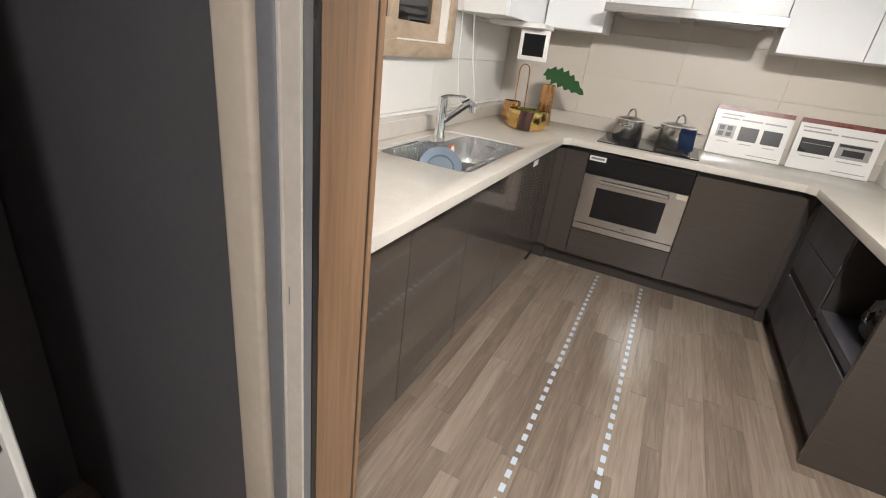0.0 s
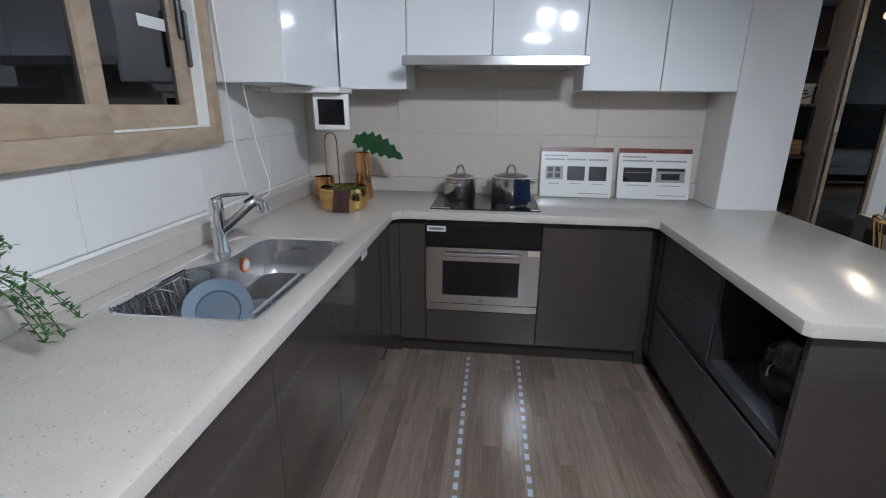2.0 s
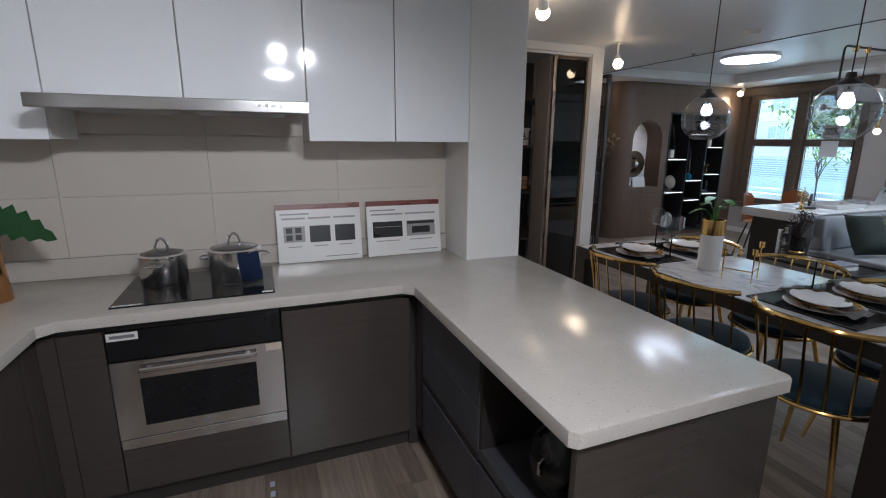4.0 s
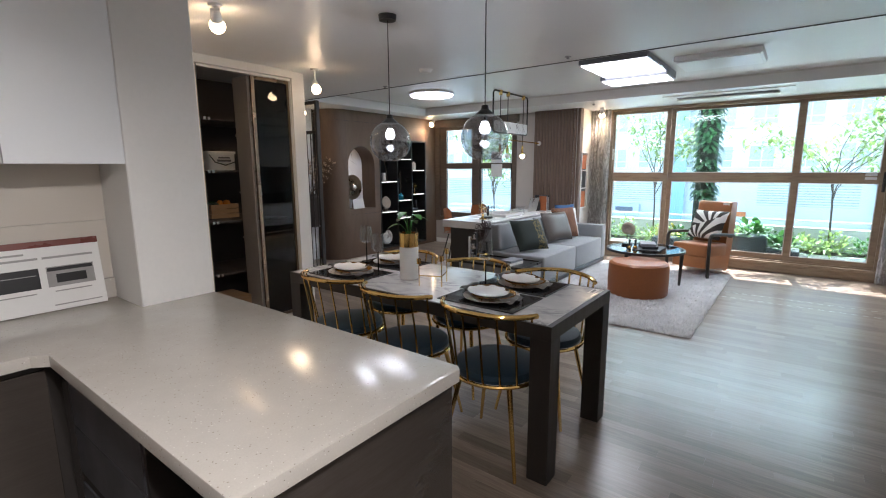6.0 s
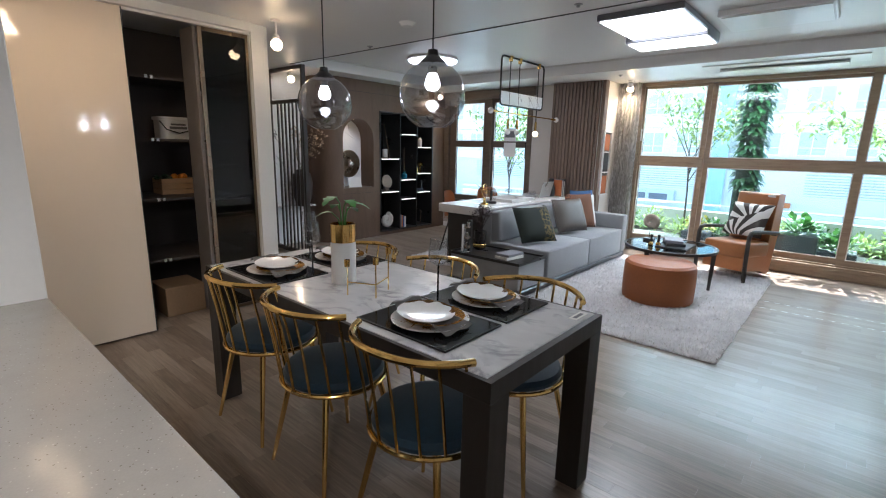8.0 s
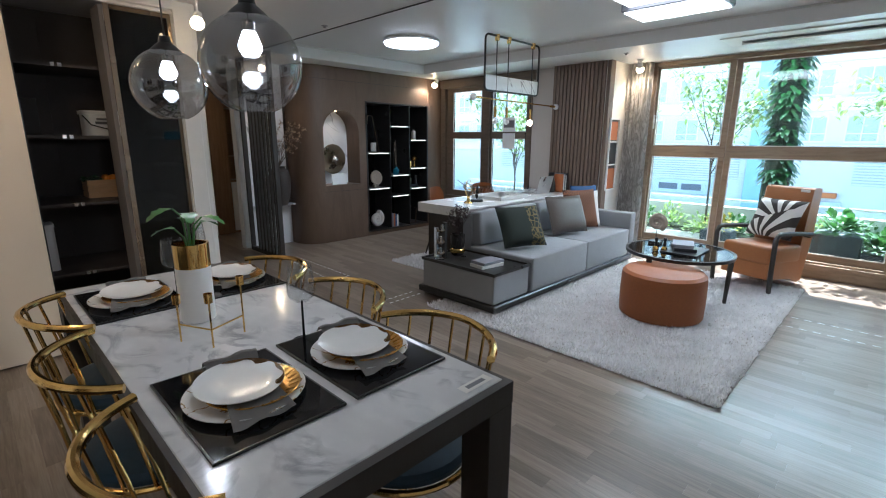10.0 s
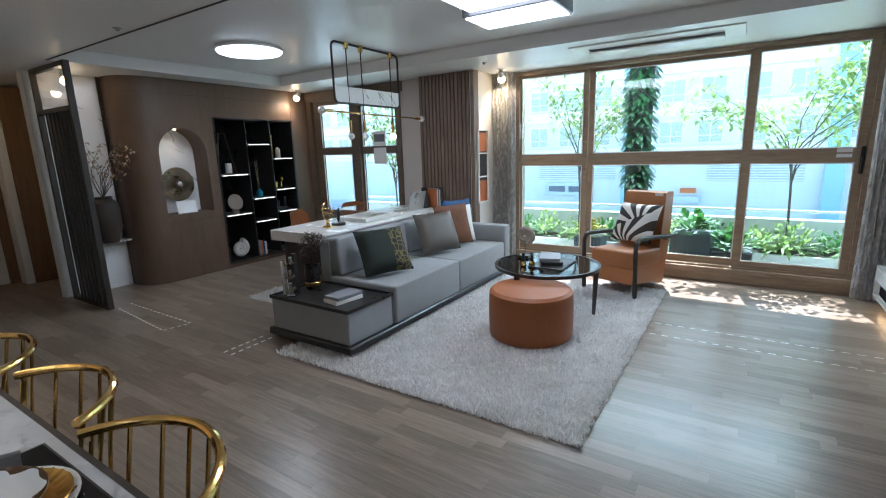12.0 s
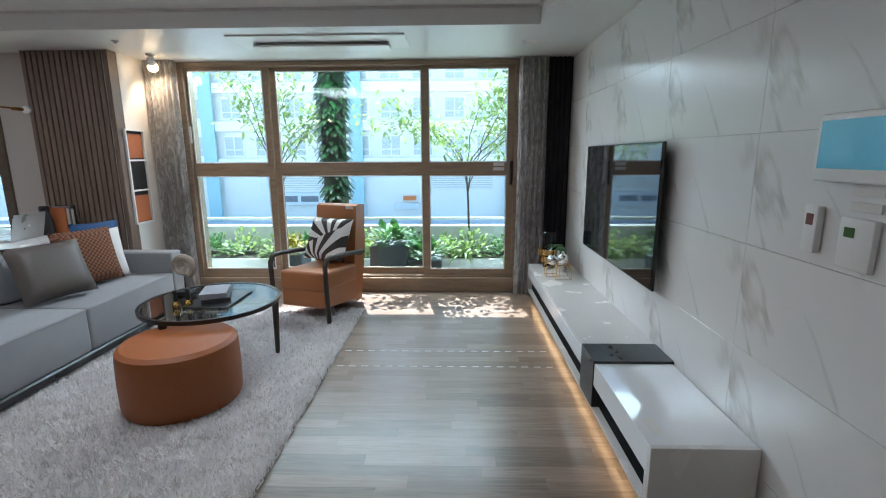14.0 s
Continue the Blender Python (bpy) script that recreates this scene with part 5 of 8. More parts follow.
def setting(x, y, flip):
    pm = thing("placemat", (x, y, TZ), "black glossy placemat on the marble table", "placemat", "placemats")
    part("mat", B().box(x - 0.155, y - 0.217, TZ, x + 0.155, y + 0.217, TZ + 0.007), "black_gloss", pm)
    part("border", B().prism(rect(x - 0.16, y - 0.222, x + 0.16, y + 0.222), TZ, TZ + 0.0068, [rect(x - 0.1551, y - 0.2171, x + 0.1551, y + 0.2171)]), "black_satin", pm)
    z = TZ + 0.0075
    f = -1 if flip else 1
    dish = [(0, 0), (0.08, 0.0), (0.10, 0.003), (0.135, 0.014), (0.136, 0.017), (0.10, 0.007), (0.08, 0.004), (0, 0.004)]
    single("dinner_plate", B().lathe([(r * 1.08, h) for r, h in dish], x, y - 0.01, z, 36), "plate_gold_line", (x, y, z), "white porcelain plate with gold crackle lines", "plate", "dinner plates")
    am = thing("amber_dish", (x, y, z + 0.005), "amber-gold ribbed glass dish between plates", "dish", "amber dishes")
    part("dish", B().lathe([(0.07, 0.0055), (0.095, 0.0115), (0.118, 0.022), (0.116, 0.024), (0.09, 0.014), (0, 0.0125), (0, 0.0055), (0.07, 0.0055)], x + 0.018, y - 0.012, z, 28), "amber_gold", am)
    ribs = B()
    for k in range(28):
        a = 2 * pi * k / 28
        ribs.cyl((x + 0.018 + 0.088 * cos(a), y - 0.012 + 0.088 * sin(a), z + 0.0145), (x + 0.018 + 0.117 * cos(a), y - 0.012 + 0.117 * sin(a), z + 0.0245), 0.0022, seg=5)
    part("rim_ribs", ribs, "amber_gold", am)
    top_plate = thing("side_plate", (x, y, z + 0.027), "small white plate with a brown and gold edge", "plate", "side plates")
    mt = pose(x - 0.008 * f, y + 0.004, z + 0.0285, 3, 0, 0)
    part("plate", B().lathe([(r * 0.80, h * 0.75) for r, h in dish], 0, 0, 0, 40, mt), "porcelain", top_plate)
    part("edge_glaze", B().sheet(lambda u, v: tuple(mt @ Vector(((0.1085 - (0.007 + 0.010 * max(0, sin(u * 11 + 0.5)) + 0.004 * sin(u * 23)) * v) * cos(-0.9 + 2.5 * u), (0.1085 - (0.007 + 0.010 * max(0, sin(u * 11 + 0.5)) + 0.004 * sin(u * 23)) * v) * sin(-0.9 + 2.5 * u), 0.0142 - 0.0065 * v * (0.5 + 0.5 * max(0, sin(u * 11 + 0.5)))))), 28, 3, 0.0012), "glaze_brown", top_plate, "brown and gold glazed edge")
    nb = B()
    nb.sheet(lambda u, v: (x + f * 0.004 + (v - 0.5) * (0.115 + 0.035 * abs(2 * u - 1)) - 0.05 * (u - 0.5), y + 0.165 - 0.335 * u, z + 0.0265 + (0.024 * sin(pi * min(1, (0.15 - u) / 0.15)) if u < 0.15 else 0) - 0.012 * max(0, u - 0.72) / 0.28 + 0.004 * sin(v * 11 + u * 3) * abs(2 * u - 1)), 20, 10, 0.006)
    single("napkin", nb, "napkin_grey", (x, y, z + 0.0265), "folded grey linen napkin between the plates", "napkin", "napkins")


setting(3.517, 3.152, 0)
setting(3.870, 3.152, 0)
setting(3.500, 4.20, 1)
setting(3.900, 4.20, 1)


def wine_glass(x, y, z):
    g = thing("wine_glass", (x, y, z), "wine glass with a thin black stem", "glass", "wine glasses")
    part("foot", B().lathe([(0, 0), (0.037, 0), (0.037, 0.003), (0.01, 0.006), (0, 0.006)], x, y, z, 24), "black_gloss", g, "black glass foot")
    part("stem", B().tube([(x, y, z + 0.004), (x, y, z + 0.04), (x, y, z + 0.135)], 0.0048, 8, 0.0036), "black_gloss", g, "black glass stem")
    b = part("bowl", B().lathe([(0, 0.133), (0.022, 0.137), (0.040, 0.152), (0.045, 0.172), (0.042, 0.21), (0.037, 0.255), (0.0355, 0.255), (0.040, 0.21), (0.043, 0.173), (0.038, 0.154), (0.02, 0.141), (0, 0.138)], x, y, z, 28), "clear_glass", g)
    b.visible_shadow = False


for x, y, z in ((3.80, 3.355, TZ), (3.64, 4.085, TZ), (3.822, 4.385, TZ + 0.0075)):
    wine_glass(x, y, z)


def leaf(b, base, direction, length, width, droop=0.3, lobes=False, n=5, face=None):
    """One bent leaf blade, added to a mesh builder."""
    d = Vector(direction).normalized()
    side = d.cross(Vector((0, 0, 1)))
    side = side.normalized() if side.length > 0.05 else Vector((1, 0, 0))
    if face:
        side = d.cross(Vector(face)).normalized()
    up = side.cross(d)
    rows = []
    for i in range(n + 1):
        t = i / n
        w = width * sin(pi * min(1, 0.08 + t * 0.92)) ** 0.7 * (1 - 0.25 * t)
        if lobes and i % 2:
            w *= 0.62
        c = Vector(base) + d * (length * t) - Vector((0, 0, 1)) * (droop * length * t * t)
        rows.append([b.bm.verts.new(c + side * w * 0.5 + up * 0.06 * w), b.bm.verts.new(c), b.bm.verts.new(c - side * w * 0.5 + up * 0.06 * w)])
    for p, q in zip(rows, rows[1:]):
        b.bm.faces.new((p[0], p[1], q[1], q[0]))
        b.bm.faces.new((p[1], p[2], q[2], q[1]))


rng = random.Random(4)
vz = thing("table_vase", (3.624, 3.80, TZ), "white vase with a brass rim and broad green leaves", "vase")
part("body", B().lathe([(0, 0), (0.055, 0), (0.058, 0.004), (0.058, 0.20), (0.05, 0.20), (0, 0.20)], 3.624, 3.80, TZ, 28), "white_plastic", vz)
part("rim", B().lathe([(0.0585, 0.20), (0.0595, 0.285), (0.052, 0.285), (0.05, 0.20)], 3.624, 3.80, TZ, 28), "brass", vz, "brass upper band")
for i in range(6):
    a = i * 1.05 + 0.3
    bl = B()
    rise = 0.33 + 0.09 * rng.random()
    tip = (3.624 + 0.05 * cos(a), 3.80 + 0.05 * sin(a), TZ + rise)
    bl.tube([(3.624, 3.80, TZ + 0.2), (3.624 + 0.02 * cos(a), 3.80 + 0.02 * sin(a), TZ + rise - 0.03), tip], 0.003, 6)
    leaf(bl, tip, (cos(a), sin(a), 0.15), 0.07 + 0.03 * rng.random(), 0.07, 0.5, True, 7)
    part("leaf", bl, "leaf_green", vz)
ch = thing("candle_holder", (3.58, 3.55, TZ), "thin brass wire candle holder", "candle holder")
pts = [(3.511, 3.626), (3.568, 3.505), (3.69, 3.56)]
hts = [0.13, 0.15, 0.17]
for (x, y), h in zip(pts, hts):
    part("stem", B().cyl((x, y, TZ), (x, y, TZ + h), 0.003, seg=8), "brass", ch)
    part("cup", B().lathe([(0, h), (0.012, h), (0.013, h + 0.03), (0.010, h + 0.03), (0.009, h + 0.004), (0, h + 0.004)], x, y, TZ, 14), "brass", ch)
for p, q in zip(pts, pts[1:]):
    part("bar", B().cyl((*p, TZ + 0.06), (*q, TZ + 0.06), 0.0028, seg=8), "brass", ch)

# ---- kitchen things ----
ov = thing("oven", (1.01, 4.0, 0.283), "built-in stainless steel oven with a black control panel", "oven")
part("body", B().box(0.712, 3.885, 0.285, 1.312, 4.40, 0.785), "black_satin", ov)
part("control_panel", B().box(0.710, 3.864, 0.652, 1.314, 3.885, 0.768, 0.002), "black_gloss", ov, "black glass control panel")
dr = part("door", B().prism(rect(0.710, 0.330, 1.314, 0.648), 3.862, 3.884, [rect(0.80, 0.378, 1.21, 0.575)], UP_Y, 0.0015), "steel", ov)
part("window", B().box(0.798, 3.868, 0.376, 1.212, 3.875, 0.577), "black_gloss", dr, "dark glass")
part("handle", B().box(0.805, 3.835, 0.606, 1.215, 3.848, 0.624, 0.004).box(0.83, 3.847, 0.61, 0.845, 3.863, 0.62).box(1.175, 3.847, 0.61, 1.19, 3.863, 0.62), "steel", dr)
part("drawer_strip", B().box(0.710, 3.863, 0.285, 1.314, 3.884, 0.325, 0.0015), "steel", ov)
part("sticker", B().box(0.715, 3.8615, 0.735, 0.815, 3.863, 0.765), "paper_matt", ov, "white paper label")
part("sticker_print", B().box(0.725, 3.8605, 0.744, 0.805, 3.861, 0.756), "print_grey", ov)
part("sticker", B().box(1.25, 3.8605, 0.615, 1.31, 3.8615, 0.645), "beige_profile", ov, "yellow paper label")
part("emblem", B().box(1.0, 3.8605, 0.345, 1.03, 3.8615, 0.355), "print_grey", ov)
hb = thing("cooktop", (1.01, 4.12, counter_z), "black glass hob set in the worktop", "hob")
part("glass", B().box(0.725, 3.90, counter_z + 0.0005, 1.304, 4.34, counter_z + 0.0065, 0.002), "black_gloss", hb)
part("sticker", B().box(0.735, 3.906, counter_z + 0.0067, 0.83, 3.92, counter_z + 0.0072).box(1.255, 3.906, counter_z + 0.0067, 1.295, 3.925, counter_z + 0.0072), "paper_matt", hb, "white labels")


def pot(x, y, r, h, loops):
    z = counter_z + 0.0068
    p = thing("cooking_pot", (x, y, z), "stainless steel cooking pot with a glass lid", "pot", "pots on the hob")
    part("body", B().lathe([(0, 0), (r - 0.004, 0), (r, 0.006), (r, h), (r + 0.004, h + 0.003), (r - 0.004, h), (r - 0.004, 0.006), (0, 0.006)], x, y, z, 36), "steel", p)
    lid = part("lid", B().lathe([(r + 0.003, h + 0.004), (r - 0.01, h + 0.012), (r * 0.5, h + 0.026), (0, h + 0.030)], x, y, z, 36), "smoke_glass", p, "glass lid")
    part("rim", B().lathe([(r + 0.005, h + 0.0035), (r + 0.005, h + 0.009), (r - 0.01, h + 0.0135), (r - 0.01, h + 0.010), (r + 0.002, h + 0.0035)], x, y, z, 36), "chrome", lid)
    part("knob", B().tube([(x - 0.025, y, z + h + 0.024)] + [(x - 0.025 * cos(pi * i / 8), y, z + h + 0.03 + 0.045 * sin(pi * i / 8)) for i in range(9)] + [(x + 0.025, y, z + h + 0.024)], 0.006, 8), "chrome", lid)
    for a in loops:
        c, s_ = cos(radians(a)), sin(radians(a))
        pts = [(x + c * (r - 0.002) - s_ * w, y + s_ * (r - 0.002) + c * w, z + h - 0.03) for w in (-0.035,)]
        arc_ = [(x + c * (r + 0.035 * sin(pi * i / 8)) + s_ * 0.038 * cos(pi * i / 8), y + s_ * (r + 0.035 * sin(pi * i / 8)) - c * 0.038 * cos(pi * i / 8), z + h - 0.022) for i in range(9)]
        part("handle", B().tube(arc_, 0.0045, 8), "chrome", p)


pot(0.862, 4.215, 0.092, 0.115, (-100, 80))
pot(1.152, 4.165, 0.108, 0.13, (180, 0))
single("kitchen_towel", B().sheet(lambda u, v: (1.165 + 0.085 * u + 0.012 * v, 4.048 - 0.016 * sin(pi * v) + 0.02 * (u - 0.5) ** 2, 0.99 - 0.125 * v + 0.004 * sin(u * 9)), 8, 6, 0.005), "towel_navy", (1.2, 4.05, 0.88), "navy cloth hung over the large pot", "towel")


def sign_card(x0, x1, kinds):
    s = thing("display_card", ((x0 + x1) / 2, 4.385, counter_z), "glossy white product card with printed appliance pictures", "display card", "product cards")
    m = pose(0, 4.372, counter_z + 0.001, -9, 0, 0)
    w, h = x1 - x0, 0.298
    part("board", B().box(x0, 0, 0, x1, 0.010, h, 0.0015, 1, m), "paper_white", s)
    part("header", B().box(x0 + 0.001, -0.001, h - 0.028, x1 - 0.001, 0.0, h - 0.001, 0, 1, m), "print_red", s, "dark red printed header")
    def bar(u0, w0, u1, w1):
        part("print_line", B().box(u0, -0.0009, w0, u1, 0, w1, 0, 1, m), "print_mid", s)

    bar(x0 + 0.02, h - 0.055, x0 + 0.16, h - 0.047)
    cw = (w - 0.04) / len(kinds)
    for i in range(len(kinds)):
        a = x0 + 0.02 + i * cw
        bar(a + 0.006, h - 0.078, a + cw - 0.008, h - 0.069)
        bar(a + 0.03, 0.078, a + cw - 0.03, 0.083)
    bar(x0 + w * 0.55, 0.02, x1 - 0.02, 0.025)
    for i, k in enumerate(kinds):
        a = x0 + 0.02 + i * cw
        x_0, x_1 = a + 0.012, a + cw - 0.012
        if k == "knobs":
            part("picture", B().box(x_0, -0.0009, 0.105, x_1, 0, 0.185, 0, 1, m), "print_mid", s)
            for j in range(4):
                part("picture_detail", B().box(x_0 + 0.012 + 0.045 * (j % 2), -0.0016, 0.115 + 0.036 * (j // 2), x_0 + 0.042 + 0.045 * (j % 2), -0.0009, 0.142 + 0.036 * (j // 2), 0, 1, m), "print_black", s)
        elif k == "steel":
            part("picture", B().box(x_0, -0.0009, 0.10, x_1, 0, 0.185, 0, 1, m), "print_mid", s)
            part("picture_detail", B().box(x_0 + 0.03, -0.0016, 0.115, x_1 - 0.03, -0.0009, 0.152, 0, 1, m).box(x_0 + 0.004, -0.0016, 0.166, x_1 - 0.004, -0.0009, 0.181, 0, 1, m), "print_black", s)
        else:
            part("picture", B().box(x_0, -0.0009, 0.10, x_1, 0, 0.185, 0, 1, m), "print_black", s)
            if k == "oven":
                part("picture_detail", B().box(x_0 + 0.01, -0.0016, 0.155, x_1 - 0.01, -0.0009, 0.158, 0, 1, m), "print_mid", s)


sign_card(1.338, 1.762, ("knobs", "dark", "dark"))
sign_card(1.795, 2.213, ("oven", "steel"))

# sink, tap and dish rack
sk = thing("sink", (0.24, 2.89, 0.66), "wide stainless steel sink set under the worktop", "sink")
q_ = rrect(0.125, 2.52, 0.456, 3.25, 0.06, 6)[:21]
inner = q_ + [(0.0805 + 0.0445 * cos(pi * k / 8), 2.99 - 0.17 * k / 8) for k in range(9)] + rrect(0.036, 2.52, 0.456, 3.25, 0.06, 6)[21:]
part("rim", B().prism(rrect(0.0125, 2.506, 0.4675, 3.2675, 0.05), 0.834, 0.8405, [inner]), "sink_steel", sk)
bm_ = B()
rows = []
for z, s_ in ((0.838, 1.0), (0.74, 0.985), (0.68, 0.96), (0.663, 0.90), (0.660, 0.5)):
    rows.append([bm_.bm.verts.new((0.2785 + (px - 0.2785) * s_, 2.8875 + (py - 2.8875) * s_, z)) for px, py in inner])
for p, q in zip(rows, rows[1:]):
    for i in range(len(p)):
        j = (i + 1) % len(p)
        bm_.bm.faces.new((p[i], p[j], q[j], q[i]))
bm_.bm.faces.new(rows[-1])
part("basin", bm_, "sink_steel", sk, "", 50)
part("sticker", B().lathe([(0, 0), (0.028, 0), (0.028, 0.001), (0, 0.001)], 0, 0, 0, 24, pose(0.131, 3.08, 0.785, 0, 90, 0)), "orange_print", sk, "round orange and white sticker")
part("sticker_face", B().lathe([(0, 0), (0.02, 0), (0.02, 0.001), (0, 0.001)], 0, 0, 0, 20, pose(0.1325, 3.08, 0.785, 0, 90, 0)), "paper_matt", sk)
for k in range(4):
    part("overflow_hole", B().cyl((0.255 + k * 0.014, 3.2415, 0.806), (0.255 + k * 0.014, 3.2445, 0.806), 0.0045, seg=10), "black_satin", sk)
part("drain", B().lathe([(0, 0), (0.055, 0), (0.055, 0.004), (0.04, 0.006), (0, 0.003)], 0.25, 2.80, 0.6605, 24), "black_satin", sk)
tp = thing("tap", (0.058, 3.055, 0.84), "chrome single-lever kitchen tap with pull-out spout", "tap")
part("base", B().lathe([(0, 0), (0.032, 0), (0.032, 0.006), (0.026, 0.02), (0.024, 0.15), (0.026, 0.19), (0.022, 0.2), (0, 0.2)], 0.058, 3.055, 0.8408, 24), "chrome", tp)
part("lever", B().tube([(0.05, 3.05, 1.035), (0.08, 3.07, 1.05), (0.16, 3.105, 1.055)], 0.010, 10, 0.006), "chrome", tp)
part("spout", B().tube([(0.06, 3.055, 0.915), (0.10, 3.075, 0.955), (0.165, 3.10, 1.015)], 0.019, 14, 0.017), "chrome", tp)
part("spray_head", B().tube([(0.155, 3.097, 1.012), (0.18, 3.108, 1.03), (0.198, 3.115, 1.018), (0.203, 3.117, 0.985)], 0.023, 14, 0.021), "chrome", tp)
rk = thing("dish_rack", (0.28, 2.68, 0.75), "wire dish rack in the sink", "dish rack")
for y in (2.535, 2.845):
    part("wire", B().tube([(0.05, y, 0.846), (0.055, y, 0.73), (0.43, y, 0.73), (0.445, y, 0.846)], 0.004, 6), "chrome", rk)
for x in (0.05, 0.445):
    part("wire", B().tube([(x, 2.535, 0.846), (x, 2.845, 0.846)], 0.004, 6), "chrome", rk)
for i in range(9):
    y = 2.57 + i * 0.03
    part("wire", B().tube([(0.05, y, 0.846), (0.075, y, 0.735), (0.28, y, 0.725), (0.42, y, 0.735), (0.445, y, 0.846)], 0.0025, 5), "chrome", rk)
rp = thing("plate", (0.27, 2.66, 0.72), "blue-grey rimmed plate leaning in the dish rack", "plate")
mr_ = pose(0.27, 2.665, 0.79, 58, 0, 28)
part("rim", B().lathe([(0.060, 0.004), (0.090, 0.016), (0.094, 0.021), (0.092, 0.023), (0.088, 0.020), (0.062, 0.009), (0.060, 0.004)], 0, 0, 0, 40, mr_), "plate_rim", rp, "paler blue-grey rim")
part("well", B().lathe([(0, 0.0), (0.060, 0.0), (0.0615, 0.004), (0.061, 0.009), (0.056, 0.005), (0, 0.0045)], 0, 0, 0, 40, mr_), "blue_plate", rp)
for k in range(3):
    part("wire", B().tube([(0.10 + 0.0 * k, 2.60 + 0.09 * k, 0.735), (0.10, 2.60 + 0.09 * k, 0.855), (0.13, 2.62 + 0.09 * k, 0.87), (0.16, 2.64 + 0.09 * k, 0.855), (0.16, 2.64 + 0.09 * k, 0.735)], 0.0025, 6), "chrome", rk)
for z in (0.79, 0.85):
    part("wire", B().tube([(0.443, 2.54, z), (0.443, 2.84, z)], 0.003, 6), "chrome", rk)
single("plastic_lid", B().lathe([(0, 0), (0.085, 0), (0.09, 0.006), (0.08, 0.012), (0, 0.012)], 0, 0, 0, 28, pose(0.32, 2.78, 0.731, 6, 0, 0)), "blue_plate", (0.32, 2.78, 0.73), "round blue-grey lid lying in the sink", "lid")

# tablet under the corner cabinet
tb = thing("wall_tablet", (0.2, 3.86, 1.245), "white tilted kitchen screen hung under the cabinet", "screen")
m = pose(0.228, 3.868, 1.333, 4, 0, 4)
part("frame", B().box(-0.09, 0, -0.087, 0.09, 0.016, 0.087, 0.006, 2, m), "white_plastic", tb)
part("screen", B().box(-0.066, -0.0012, -0.062, 0.066, 0.0, 0.062, 0, 1, m), "black_gloss", tb, "dark screen")
part("bracket", B().box(-0.05, 3.80, 1.425, 0.30, 4.0, 1.452, 0.003), "white_plastic", tb)
part("cable", B().tube([(-0.03, 3.82, 1.44), (-0.10, 3.80, 1.43), (-0.135, 3.78, 1.445)], 0.004, 6), "white_plastic", tb)

# brass bowl, copper vase and pitcher in the corner
bw = thing("salad_bowl", (0.275, 3.86, counter_z), "brass bowl of salad with a brown cloth", "bowl")
part("bowl", B().lathe([(0, 0), (0.10, 0), (0.118, 0.01), (0.128, 0.06), (0.122, 0.115), (0.118, 0.115), (0.122, 0.06), (0.11, 0.012), (0, 0.012)], 0.275, 3.86, counter_z, 36), "brass", bw)
sal = B()
for i in range(60):
    a, r = rng.random() * 2 * pi, 0.10 * rng.random() ** 0.5
    leaf(sal, (0.275 + r * cos(a), 3.86 + r * sin(a), counter_z + 0.10 + 0.012 * rng.random()), (cos(a * 3), sin(a * 3), 0.4), 0.04, 0.03, 0.3, False, 3)
part("salad", sal, "leaf_lit", bw, "pale green salad leaves")
single("cloth", B().sheet(lambda u, v: (0.265 + 0.085 * u - 0.01 * v, 3.728 - 0.012 * sin(pi * v) + 0.004 * sin(u * 8), 0.962 - 0.112 * v), 8, 6, 0.005), "napkin_brown", (0.30, 3.73, 0.85), "brown cloth hanging over the bowl's rim", "cloth")
vs = thing("copper_vase", (0.30, 4.16, counter_z), "tall copper vase with one large green leaf", "vase")
part("body", B().lathe([(0, 0), (0.052, 0), (0.054, 0.004), (0.044, 0.15), (0.046, 0.265), (0.042, 0.265), (0.04, 0.15), (0, 0.02)], 0.30, 4.16, counter_z, 28), "copper", vs)
lb = B().tube([(0.30, 4.16, 1.06), (0.31, 4.15, 1.14), (0.33, 4.13, 1.165)], 0.004, 6)
leaf(lb, (0.26, 4.14, 1.185), (1, -0.2, -0.12), 0.30, 0.17, 0.22, True, 13, (0.35, -0.75, 0.55))
part("leaf", lb, "leaf_dark", vs)
pc = thing("copper_pitcher", (0.085, 4.10, counter_z), "small copper pot with a tall wire handle", "pitcher")
part("body", B().lathe([(0, 0), (0.05, 0), (0.068, 0.03), (0.06, 0.07), (0.058, 0.13), (0.052, 0.13), (0.052, 0.07), (0, 0.02)], 0.085, 4.10, counter_z, 28), "copper", pc)
part("handle", B().tube([(0.08, 4.16, 0.95), (0.075, 4.17, 1.15)] + [(0.11 - 0.035 * cos(pi * i / 8), 4.17, 1.17 + 0.045 * sin(pi * i / 8)) for i in range(9)] + [(0.15, 4.165, 1.08), (0.155, 4.16, 0.9), (0.14, 4.12, 0.87)], 0.004, 8), "copper", pc)

